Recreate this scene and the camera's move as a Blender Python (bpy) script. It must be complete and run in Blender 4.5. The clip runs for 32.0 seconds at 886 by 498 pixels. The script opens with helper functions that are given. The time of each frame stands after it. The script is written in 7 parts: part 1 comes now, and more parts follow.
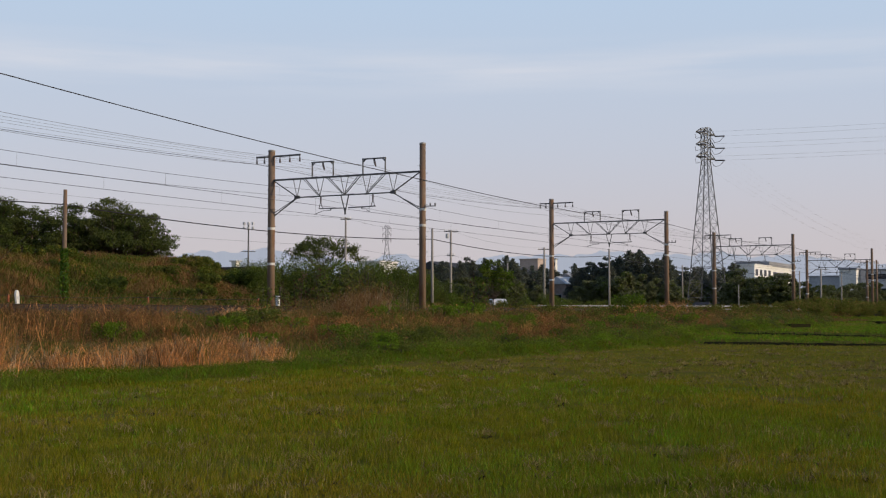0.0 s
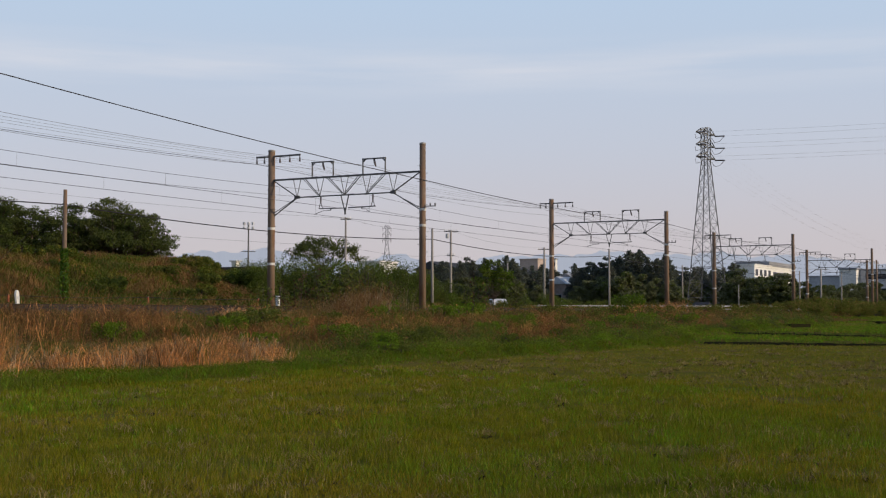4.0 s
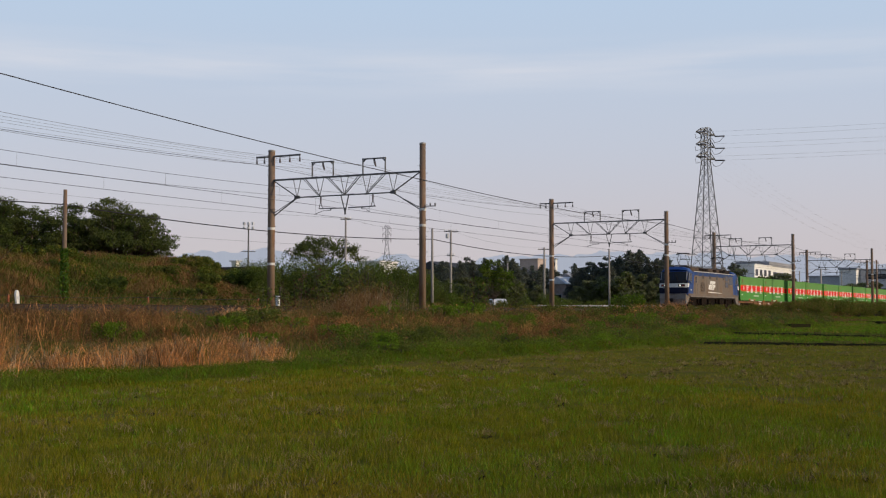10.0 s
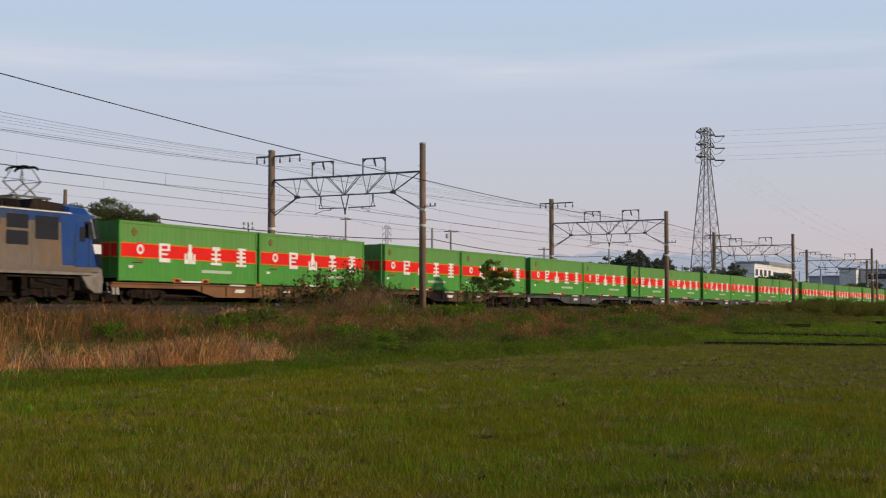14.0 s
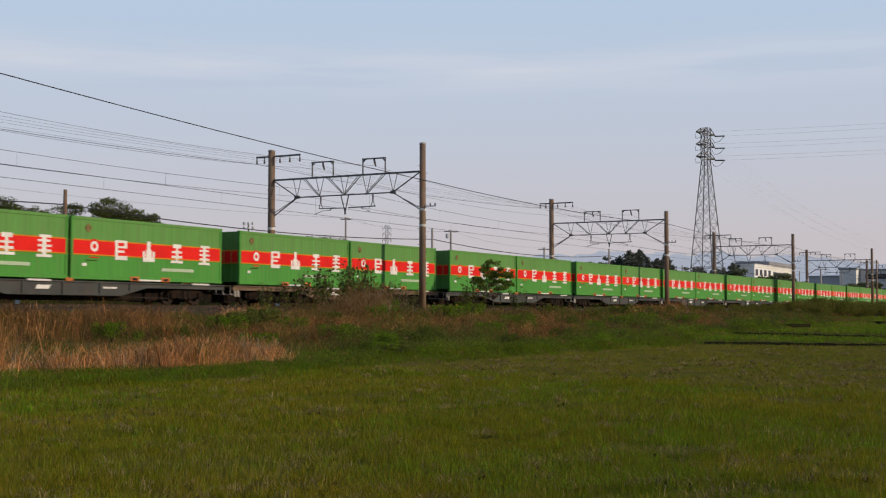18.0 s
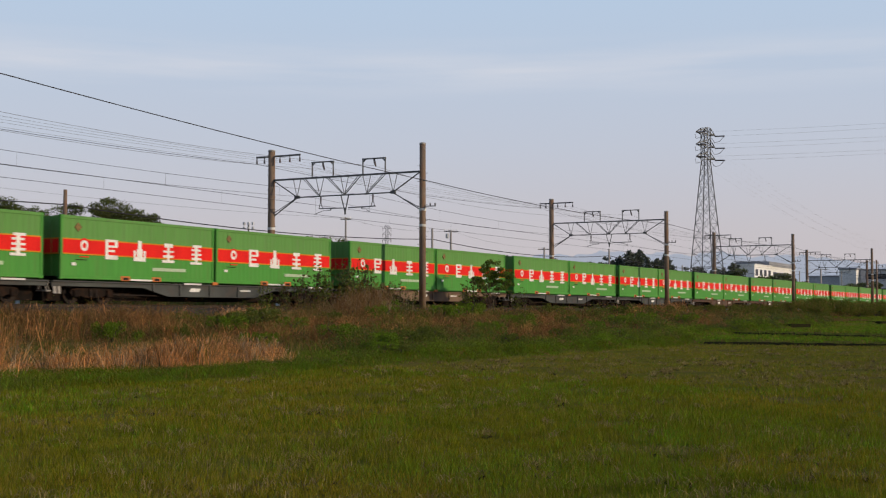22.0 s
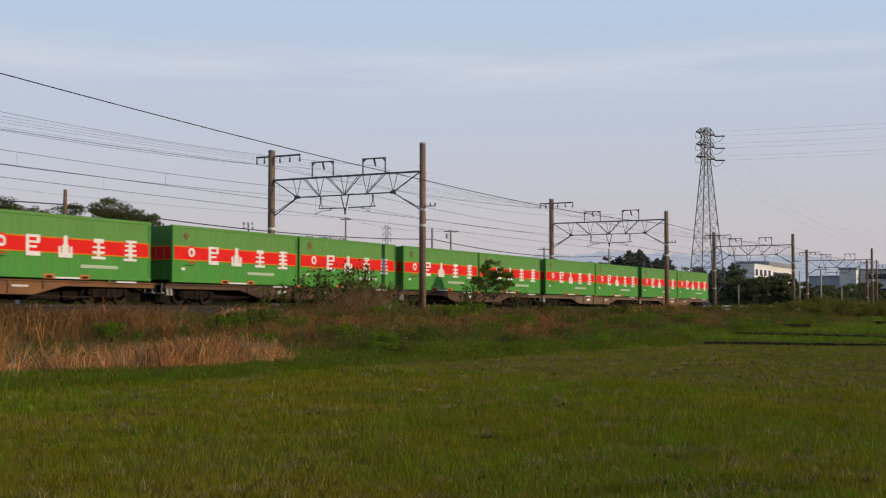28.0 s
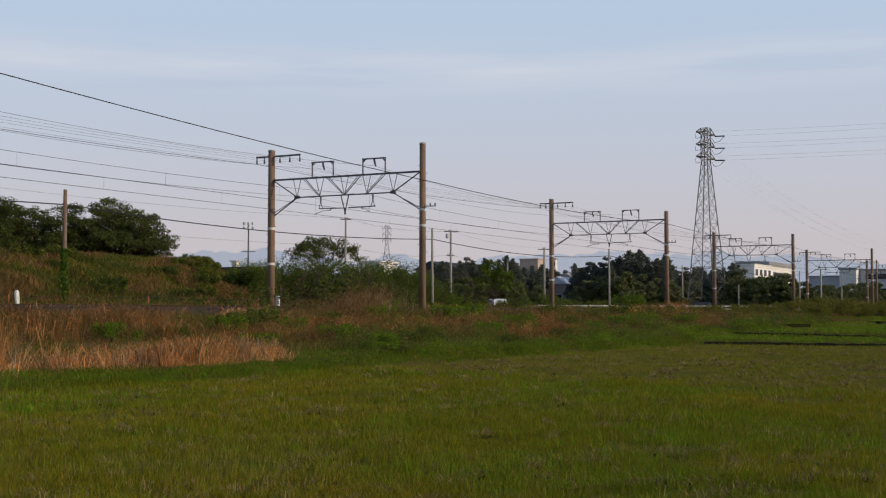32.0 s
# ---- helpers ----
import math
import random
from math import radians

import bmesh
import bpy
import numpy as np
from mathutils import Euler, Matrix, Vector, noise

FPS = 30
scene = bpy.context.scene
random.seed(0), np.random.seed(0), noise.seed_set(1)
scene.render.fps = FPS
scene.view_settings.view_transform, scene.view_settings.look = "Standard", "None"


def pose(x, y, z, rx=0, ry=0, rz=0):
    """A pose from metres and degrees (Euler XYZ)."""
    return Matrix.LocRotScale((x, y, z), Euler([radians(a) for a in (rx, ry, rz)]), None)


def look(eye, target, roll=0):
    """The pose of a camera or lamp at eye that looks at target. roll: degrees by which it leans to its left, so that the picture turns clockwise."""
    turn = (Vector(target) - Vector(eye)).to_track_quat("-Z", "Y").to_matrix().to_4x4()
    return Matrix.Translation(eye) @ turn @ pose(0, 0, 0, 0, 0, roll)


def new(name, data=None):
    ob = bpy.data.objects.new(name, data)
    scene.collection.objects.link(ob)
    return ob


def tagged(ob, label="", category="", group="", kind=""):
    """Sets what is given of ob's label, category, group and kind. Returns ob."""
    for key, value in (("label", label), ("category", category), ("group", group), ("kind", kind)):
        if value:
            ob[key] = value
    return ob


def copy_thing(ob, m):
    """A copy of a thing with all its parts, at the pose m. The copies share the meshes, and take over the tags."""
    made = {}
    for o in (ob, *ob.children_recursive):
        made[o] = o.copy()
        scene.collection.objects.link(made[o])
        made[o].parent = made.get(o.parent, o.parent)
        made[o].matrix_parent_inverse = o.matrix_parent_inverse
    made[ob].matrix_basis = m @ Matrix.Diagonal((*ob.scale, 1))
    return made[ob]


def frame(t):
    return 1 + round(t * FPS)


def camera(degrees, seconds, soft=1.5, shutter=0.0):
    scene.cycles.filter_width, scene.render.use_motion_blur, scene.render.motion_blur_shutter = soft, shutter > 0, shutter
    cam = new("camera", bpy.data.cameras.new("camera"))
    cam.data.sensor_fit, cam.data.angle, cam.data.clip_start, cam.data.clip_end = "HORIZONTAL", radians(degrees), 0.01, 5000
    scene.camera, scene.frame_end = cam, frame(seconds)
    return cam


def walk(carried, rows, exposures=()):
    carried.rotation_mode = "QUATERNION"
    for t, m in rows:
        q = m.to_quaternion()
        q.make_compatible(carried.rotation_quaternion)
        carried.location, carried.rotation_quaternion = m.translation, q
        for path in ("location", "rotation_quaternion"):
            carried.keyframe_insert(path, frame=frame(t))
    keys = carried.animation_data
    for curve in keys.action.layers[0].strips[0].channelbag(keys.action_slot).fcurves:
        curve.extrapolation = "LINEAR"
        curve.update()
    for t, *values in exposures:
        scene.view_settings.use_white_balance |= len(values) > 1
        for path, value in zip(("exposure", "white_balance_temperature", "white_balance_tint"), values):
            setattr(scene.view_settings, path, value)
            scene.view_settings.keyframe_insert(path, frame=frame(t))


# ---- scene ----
# Plan: x runs along the railway, y across it, z up; the flooded-field level is z = 0.
EYE = Vector((0.0, 0.0, 1.55))
YAW, TILT = radians(61.3056), radians(2.8756)
AIM = EYE + 100 * Vector((math.sin(YAW) * math.cos(TILT), math.cos(YAW) * math.cos(TILT), math.sin(TILT)))
cam = camera(38.41, 32.0, soft=1.2, shutter=0.16)
walk(cam, [(0.0, look(EYE, AIM)), (32.0, look(EYE, AIM))], exposures=[(0.0, 0.0), (12.0, 0.0), (17.0, -0.04), (32.0, -0.04)])

# ---- sky and sun ----
SUN_EL, SUN_ROT = radians(17), radians(169)
world = bpy.data.worlds.new("evening_sky")
world.use_nodes = True
scene.world = world
wn, wl = world.node_tree.nodes, world.node_tree.links
wn.clear()
w_out = wn.new("ShaderNodeOutputWorld")
w_bg = wn.new("ShaderNodeBackground")
w_sky = wn.new("ShaderNodeTexSky")
w_sky.sky_type, w_sky.sun_disc = "NISHITA", False
w_sky.sun_elevation, w_sky.sun_rotation = SUN_EL, SUN_ROT
w_sky.air_density, w_sky.dust_density, w_sky.ozone_density = 1.0, 2.0, 2.0
w_tc = wn.new("ShaderNodeTexCoord")
w_sep = wn.new("ShaderNodeSeparateXYZ")
wl.new(w_tc.outputs["Generated"], w_sep.inputs[0])
w_ramp = wn.new("ShaderNodeValToRGB")
els = w_ramp.color_ramp.elements
els[0].position, els[0].color = 0.0, (0.625, 0.550, 0.570, 1)
els[1].position, els[1].color = 1.0, (0.10, 0.17, 0.34, 1)
for pos, col in ((0.06, (0.612, 0.568, 0.608, 1)), (0.13, (0.572, 0.606, 0.706, 1)), (0.24, (0.515, 0.638, 0.808, 1)), (0.36, (0.33, 0.45, 0.64, 1)), (0.65, (0.16, 0.24, 0.42, 1))):
    e = els.new(pos)
    e.color = col
wl.new(w_sep.outputs["Z"], w_ramp.inputs[0])
# thin evening cloud streaks, long and level
w_map = wn.new("ShaderNodeMapping")
w_map.inputs["Scale"].default_value = (5.0, 5.0, 60)
wl.new(w_tc.outputs["Generated"], w_map.inputs[0])
w_noise = wn.new("ShaderNodeTexNoise")
w_noise.inputs["Scale"].default_value, w_noise.inputs["Detail"].default_value = 1.0, 8
wl.new(w_map.outputs[0], w_noise.inputs["Vector"])
w_band = wn.new("ShaderNodeValToRGB")
be = w_band.color_ramp.elements
be[0].position, be[0].color = 0.165, (0, 0, 0, 1)
be[1].position, be[1].color = 0.215, (0, 0, 0, 1)
be.new(0.188).color = (1, 1, 1, 1)
wl.new(w_sep.outputs["Z"], w_band.inputs[0])
w_cl0 = wn.new("ShaderNodeMapRange")
w_cl0.inputs["From Min"].default_value, w_cl0.inputs["From Max"].default_value = 0.38, 0.72
w_cl0.inputs["To Max"].default_value = 0.75
wl.new(w_noise.outputs["Fac"], w_cl0.inputs["Value"])
w_cl = wn.new("ShaderNodeMath")
w_cl.operation = "MULTIPLY"
wl.new(w_cl0.outputs[0], w_cl.inputs[0])
wl.new(w_band.outputs[0], w_cl.inputs[1])
w_mix = wn.new("ShaderNodeMixRGB")
w_mix.inputs[0].default_value = 0.9
w_scale = wn.new("ShaderNodeMixRGB")
w_scale.blend_type, w_scale.inputs[0].default_value, w_scale.inputs[2].default_value = "MULTIPLY", 1, (0.12, 0.12, 0.12, 1)
wl.new(w_sky.outputs[0], w_scale.inputs[1])
wl.new(w_scale.outputs[0], w_mix.inputs[1])
wl.new(w_ramp.outputs[0], w_mix.inputs[2])
w_cmix = wn.new("ShaderNodeMixRGB")
w_cmix.inputs[2].default_value = (0.68, 0.70, 0.77, 1)
wl.new(w_cl.outputs[0], w_cmix.inputs[0])
wl.new(w_mix.outputs[0], w_cmix.inputs[1])
wl.new(w_cmix.outputs[0], w_bg.inputs[0])
w_bg.inputs[1].default_value = 1.0
wl.new(w_bg.outputs[0], w_out.inputs[0])

sun = new("sun", bpy.data.lights.new("sun", "SUN"))
sun.data.energy, sun.data.angle, sun.data.color = 3.15, radians(0.6), (1.0, 0.82, 0.60)
to_sun = Vector((math.sin(SUN_ROT) * math.cos(SUN_EL), math.cos(SUN_ROT) * math.cos(SUN_EL), math.sin(SUN_EL)))
sun.matrix_world = look(to_sun * 50, (0, 0, 0))
scene.view_settings.exposure = 0.0

# ---- materials ----
def mat(name, a, b=None, scale=3.0, rough=0.7, metal=0.0, bump=0.0, fine=40.0, island=0.0, spec=0.3, space="Object", stretch=(1, 1, 1), dirt=None, dirt_amount=0.0, thin=0.0, grain=0.15):
    """Two colours mixed by large noise, broken up by fine noise, with relief; island: brightness spread from piece to piece."""
    b = b or tuple(c * 0.75 for c in a)
    m = bpy.data.materials.new(name)
    m.use_nodes = True
    n, l = m.node_tree.nodes, m.node_tree.links
    p = n["Principled BSDF"]
    p.inputs["Roughness"].default_value, p.inputs["Metallic"].default_value = rough, metal
    p.inputs["Specular IOR Level"].default_value = spec
    tc, mp = n.new("ShaderNodeTexCoord"), n.new("ShaderNodeMapping")
    mp.inputs["Scale"].default_value = stretch
    info = n.new("ShaderNodeObjectInfo")
    l.new(tc.outputs[space], mp.inputs["Vector"])
    off = n.new("ShaderNodeVectorMath")
    off.operation = "MULTIPLY_ADD"
    off.inputs[1].default_value = (1, 1, 1)
    sc = n.new("ShaderNodeMath")
    sc.operation, sc.inputs[1].default_value = "MULTIPLY", 37.0
    l.new(info.outputs["Random"], sc.inputs[0])
    l.new(mp.outputs[0], off.inputs[0])
    l.new(sc.outputs[0], off.inputs[2])
    big, small = n.new("ShaderNodeTexNoise"), n.new("ShaderNodeTexNoise")
    big.inputs["Scale"].default_value, big.inputs["Detail"].default_value = scale, 6
    small.inputs["Scale"].default_value, small.inputs["Detail"].default_value = fine, 4
    l.new(off.outputs[0], big.inputs["Vector"])
    l.new(off.outputs[0], small.inputs["Vector"])
    r = n.new("ShaderNodeMapRange")
    r.inputs["From Min"].default_value, r.inputs["From Max"].default_value = 0.35, 0.65
    l.new(big.outputs["Fac"], r.inputs["Value"])
    mix = n.new("ShaderNodeMixRGB")
    mix.inputs[1].default_value, mix.inputs[2].default_value = (*a, 1), (*b, 1)
    l.new(r.outputs[0], mix.inputs[0])
    r2 = n.new("ShaderNodeMapRange")
    r2.inputs["From Min"].default_value, r2.inputs["From Max"].default_value = 0.3, 0.7
    r2.inputs["To Min"].default_value, r2.inputs["To Max"].default_value = 1 - grain, 1 + grain * 0.8
    l.new(small.outputs["Fac"], r2.inputs["Value"])
    mul = n.new("ShaderNodeMixRGB")
    mul.blend_type, mul.inputs[0].default_value = "MULTIPLY", 1
    l.new(mix.outputs[0], mul.inputs[1])
    l.new(r2.outputs[0], mul.inputs[2])
    last = mul
    if dirt:
        d = n.new("ShaderNodeTexNoise")
        d.inputs["Scale"].default_value, d.inputs["Detail"].default_value = scale * 2.3, 8
        l.new(off.outputs[0], d.inputs["Vector"])
        dr = n.new("ShaderNodeMapRange")
        dr.inputs["From Min"].default_value, dr.inputs["From Max"].default_value = 0.48, 0.72
        dr.inputs["To Max"].default_value = dirt_amount
        l.new(d.outputs["Fac"], dr.inputs["Value"])
        dm = n.new("ShaderNodeMixRGB")
        dm.inputs[2].default_value = (*dirt, 1)
        l.new(dr.outputs[0], dm.inputs[0])
        l.new(last.outputs[0], dm.inputs[1])
        last = dm
    if island:
        g = n.new("ShaderNodeNewGeometry")
        ir = n.new("ShaderNodeMapRange")
        ir.inputs["To Min"].default_value, ir.inputs["To Max"].default_value = 1 - island, 1 + island
        l.new(g.outputs["Random Per Island"], ir.inputs["Value"])
        im = n.new("ShaderNodeMixRGB")
        im.blend_type, im.inputs[0].default_value = "MULTIPLY", 1
        l.new(last.outputs[0], im.inputs[1])
        l.new(ir.outputs[0], im.inputs[2])
        last = im
    l.new(last.outputs[0], p.inputs["Base Color"])
    if bump:
        bp = n.new("ShaderNodeBump")
        bp.inputs["Strength"].default_value, bp.inputs["Distance"].default_value = bump, 0.02
        l.new(small.outputs["Fac"], bp.inputs["Height"])
        l.new(bp.outputs[0], p.inputs["Normal"])
    if thin:
        t = n.new("ShaderNodeBsdfTranslucent")
        l.new(last.outputs[0], t.inputs["Color"])
        ms = n.new("ShaderNodeMixShader")
        ms.inputs[0].default_value = thin
        l.new(p.outputs[0], ms.inputs[1])
        l.new(t.outputs[0], ms.inputs[2])
        l.new(ms.outputs[0], n["Material Output"].inputs["Surface"])
    return m


def glow(name, col, strength):
    m = bpy.data.materials.new(name)
    m.use_nodes = True
    p = m.node_tree.nodes["Principled BSDF"]
    p.inputs["Base Color"].default_value = (*col, 1)
    p.inputs["Emission Color"].default_value = (*col, 1)
    p.inputs["Emission Strength"].default_value = strength
    return m


M = {}
M["grass"] = mat("field_grass", (0.119, 0.154, 0.008), (0.172, 0.162, 0.010), 0.35, 0.9, island=0.22, spec=0.0, fine=1.5, thin=0.3)
M["grass_far"] = mat("paddy_grass", (0.185, 0.165, 0.026), (0.215, 0.175, 0.036), 0.3, 0.9, island=0.25, spec=0.0, fine=1.5, thin=0.2)
M["grass_lush"] = mat("lush_grass", (0.110, 0.225, 0.014), (0.145, 0.225, 0.018), 0.3, 0.9, island=0.4, spec=0.0, fine=1.5, thin=0.2)
M["verge"] = mat("verge_grass", (0.125, 0.215, 0.016), (0.165, 0.220, 0.022), 0.3, 0.9, island=0.25, spec=0.0, fine=1.5, thin=0.3)
M["reed"] = mat("dry_reed", (0.82, 0.39, 0.140), (0.66, 0.29, 0.095), 1.3, 0.9, island=0.6, spec=0.03, fine=2, thin=0.25)
M["straw"] = mat("pale_straw", (0.50, 0.38, 0.24), (0.34, 0.25, 0.14), 0.8, 0.9, island=0.5, spec=0.03, fine=3, thin=0.15)
M["russet"] = mat("russet_sorrel", (0.32, 0.120, 0.042), (0.26, 0.140, 0.05), 0.6, 0.9, island=0.28, spec=0.02, fine=2, thin=0.1)
M["weed"] = mat("green_weed", (0.100, 0.140, 0.018), (0.145, 0.155, 0.028), 0.6, 0.9, island=0.22, spec=0.02, fine=2, thin=0.35)
M["leaf_dark"] = mat("dark_leaf", (0.070, 0.090, 0.034), (0.090, 0.105, 0.038), 0.3, 0.8, island=0.22, spec=0.04, fine=2, thin=0.4)
M["leaf_mid"] = mat("mid_leaf", (0.095, 0.130, 0.024), (0.125, 0.140, 0.034), 0.3, 0.8, island=0.22, spec=0.03, fine=2, thin=0.42)
M["leaf_bright"] = mat("bright_leaf", (0.110, 0.200, 0.018), (0.145, 0.200, 0.026), 0.4, 0.8, island=0.35, spec=0.03, fine=2, thin=0.42)
# foliage of the far wood: distance haze mixed into paler, greyer colours
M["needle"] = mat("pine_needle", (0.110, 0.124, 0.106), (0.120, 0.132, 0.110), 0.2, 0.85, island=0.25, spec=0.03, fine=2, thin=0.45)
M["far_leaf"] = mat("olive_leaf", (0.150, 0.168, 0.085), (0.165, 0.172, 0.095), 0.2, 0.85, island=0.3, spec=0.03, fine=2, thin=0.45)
M["ivy"] = mat("ivy_leaf", (0.060, 0.150, 0.015), (0.080, 0.160, 0.02), 0.6, 0.55, island=0.4, spec=0.25, fine=3, thin=0.2)
M["bark"] = mat("bark", (0.10, 0.075, 0.055), (0.06, 0.045, 0.035), 3, 0.9, bump=0.5, fine=18, stretch=(1, 1, 0.25))
M["soil"] = mat("field_soil", (0.105, 0.115, 0.016), (0.125, 0.100, 0.035), 0.35, 0.97, bump=0.6, fine=7, spec=0.0, dirt=(0.06, 0.08, 0.010), dirt_amount=0.6)
M["ballast"] = mat("ballast_stone", (0.085, 0.068, 0.060), (0.055, 0.044, 0.039), 1.2, 0.95, bump=0.9, fine=14, spec=0.05, island=0.4)
M["conc"] = mat("pole_concrete", (0.235, 0.165, 0.115), (0.16, 0.115, 0.085), 1.1, 0.9, spec=0.1, bump=0.15, fine=30, stretch=(1, 1, 0.3), dirt=(0.20, 0.085, 0.035), dirt_amount=0.6)
M["conc_pale"] = mat("pale_concrete", (0.34, 0.31, 0.28), (0.27, 0.245, 0.22), 1.0, 0.9, bump=0.15, fine=30, stretch=(1, 1, 0.3))
M["band"] = mat("white_band", (0.66, 0.64, 0.60), (0.52, 0.50, 0.46), 4, 0.6)
M["steel"] = mat("galvanised_steel", (0.130, 0.128, 0.125), (0.095, 0.090, 0.086), 2.5, 0.6, 0.2, fine=20)
M["lattice"] = mat("pylon_steel", (0.16, 0.16, 0.165), (0.11, 0.11, 0.115), 1.0, 0.6, 0.3, fine=10)
M["wire"] = mat("wire", (0.030, 0.028, 0.028), (0.045, 0.040, 0.040), 1.0, 0.6, 0.3)
M["wire_brown"] = mat("weathered_wire", (0.13, 0.115, 0.105), (0.10, 0.09, 0.08), 1.0, 0.7, 0.2)
M["wire_pale"] = mat("aluminium_wire", (0.42, 0.40, 0.39), (0.34, 0.32, 0.31), 1.0, 0.5, 0.3)
M["insul"] = mat("brown_insulator", (0.10, 0.07, 0.06), None, 3, 0.25, spec=0.5)
M["rail"] = mat("rail_steel", (0.060, 0.045, 0.036), (0.045, 0.034, 0.028), 2, 0.8, 0.2, spec=0.1)
M["sleeper"] = mat("sleeper_concrete", (0.22, 0.20, 0.18), (0.15, 0.13, 0.12), 2, 0.95, bump=0.3)
M["dark"] = mat("dark_steel", (0.018, 0.015, 0.014), (0.028, 0.021, 0.017), 2.0, 0.8, 0.1, bump=0.2, dirt=(0.07, 0.036, 0.020), dirt_amount=0.5, spec=0.1)
M["litter"] = mat("straw_litter", (0.28, 0.215, 0.090), (0.19, 0.145, 0.060), 0.8, 0.9, island=0.5, spec=0.02, fine=3, thin=0.1)
M["grass_ripe"] = mat("ripe_grass", (0.235, 0.185, 0.016), (0.260, 0.190, 0.020), 0.35, 0.9, island=0.22, spec=0.0, fine=1.5, thin=0.3)
M["litter_grey"] = mat("old_straw", (0.250, 0.190, 0.080), (0.18, 0.135, 0.060), 0.8, 0.9, island=0.5, spec=0.02, fine=3, thin=0.1)
M["umber"] = mat("withered_stalk", (0.120, 0.075, 0.042), (0.085, 0.052, 0.030), 0.6, 0.9, island=0.28, spec=0.02, fine=2, thin=0.2)
# one very dark earth colour for the paddy banks, bare patches and clods
M["mud"] = mat("ditch_mud", (0.034, 0.032, 0.014), (0.024, 0.020, 0.011), 1.0, 0.97, bump=0.5, fine=9, spec=0.0)
M["brown"] = mat("brown_grass", (0.290, 0.165, 0.065), (0.220, 0.140, 0.050), 0.5, 0.9, island=0.28, spec=0.02, fine=2, thin=0.25)

# ---- mesh helpers ----
class Geo:
    def __init__(self):
        self.v, self.f = [], []

    def add(self, vs, fs):
        k = len(self.v)
        self.v += [tuple(p) for p in vs]
        self.f += [tuple(i + k for i in f) for f in fs]
        return self

    def box(self, x0, x1, y0, y1, z0, z1):
        return self.add([(x, y, z) for z in (z0, z1) for y in (y0, y1) for x in (x0, x1)],
                        [(0, 2, 3, 1), (4, 5, 7, 6), (0, 1, 5, 4), (2, 6, 7, 3), (0, 4, 6, 2), (1, 3, 7, 5)])

    def tube(self, p, q, r0, r1=None, n=6, caps=True):
        p, q = Vector(p), Vector(q)
        r1 = r0 if r1 is None else r1
        d = (q - p).normalized()
        a = d.cross(Vector((0, 0, 1)) if abs(d.z) < 0.9 else Vector((1, 0, 0))).normalized()
        b = d.cross(a)
        vs = [p + (a * math.cos(2 * math.pi * (i + .5) / n) + b * math.sin(2 * math.pi * (i + .5) / n)) * r0 for i in range(n)]
        vs += [q + (a * math.cos(2 * math.pi * (i + .5) / n) + b * math.sin(2 * math.pi * (i + .5) / n)) * r1 for i in range(n)]
        fs = [(i, i + n, (i + 1) % n + n, (i + 1) % n) for i in range(n)]
        if caps:
            fs += [tuple(range(n)), tuple(range(2 * n - 1, n - 1, -1))]
        return self.add(vs, fs)

    def bar(self, p, q, w):
        return self.tube(p, q, w * 0.7071, None, 4)

    def path(self, pts, r, n=5):
        """One continuous tube along pts."""
        pts = [Vector(p) for p in pts]
        k, vs = len(pts), []
        for i, p in enumerate(pts):
            d = (pts[min(i + 1, k - 1)] - pts[max(i - 1, 0)]).normalized()
            a = d.cross(Vector((0, 0, 1)) if abs(d.z) < 0.9 else Vector((1, 0, 0))).normalized()
            b = d.cross(a)
            vs += [p + (a * math.cos(6.2832 * j / n) + b * math.sin(6.2832 * j / n)) * r for j in range(n)]
        return self.add(vs, [(i * n + j, (i + 1) * n + j, (i + 1) * n + (j + 1) % n, i * n + (j + 1) % n) for i in range(k - 1) for j in range(n)])

    def prism(self, outline, axis, lo, hi):
        """outline: points (a, b) of the two other axes in order; swept along axis from lo to hi."""
        def at(a, b, c):
            return {"x": (c, a, b), "y": (a, c, b), "z": (a, b, c)}[axis]
        n = len(outline)
        vs = [at(a, b, lo) for a, b in outline] + [at(a, b, hi) for a, b in outline]
        fs = [tuple(range(n - 1, -1, -1)), tuple(range(n, 2 * n))] + [(i, (i + 1) % n, (i + 1) % n + n, i + n) for i in range(n)]
        return self.add(vs, fs)

    def disc(self, c, r, axis, t, n=20, r_in=0.0):
        out = [(r * math.cos(2 * math.pi * i / n), r * math.sin(2 * math.pi * i / n)) for i in range(n)]
        if not r_in:
            ax = "xyz".index(axis)
            a, b = [i for i in range(3) if i != ax]
            return self.prism([(c[a] + u, c[b] + w) for u, w in out], axis, c[ax] - t / 2, c[ax] + t / 2)
        ax = "xyz".index(axis)
        a, b = [i for i in range(3) if i != ax]
        vs = []
        for rr in (r_in, r):
            for s in (-t / 2, t / 2):
                for i in range(n):
                    p = [0, 0, 0]
                    p[a], p[b], p[ax] = c[a] + rr * math.cos(2 * math.pi * i / n), c[b] + rr * math.sin(2 * math.pi * i / n), c[ax] + s
                    vs.append(p)
        fs = []
        for i in range(n):
            j = (i + 1) % n
            fs += [(i, j, n + j, n + i), (2 * n + i, 3 * n + i, 3 * n + j, 2 * n + j), (i, 2 * n + i, 2 * n + j, j), (n + i, n + j, 3 * n + j, 3 * n + i)]
        return self.add(vs, fs)


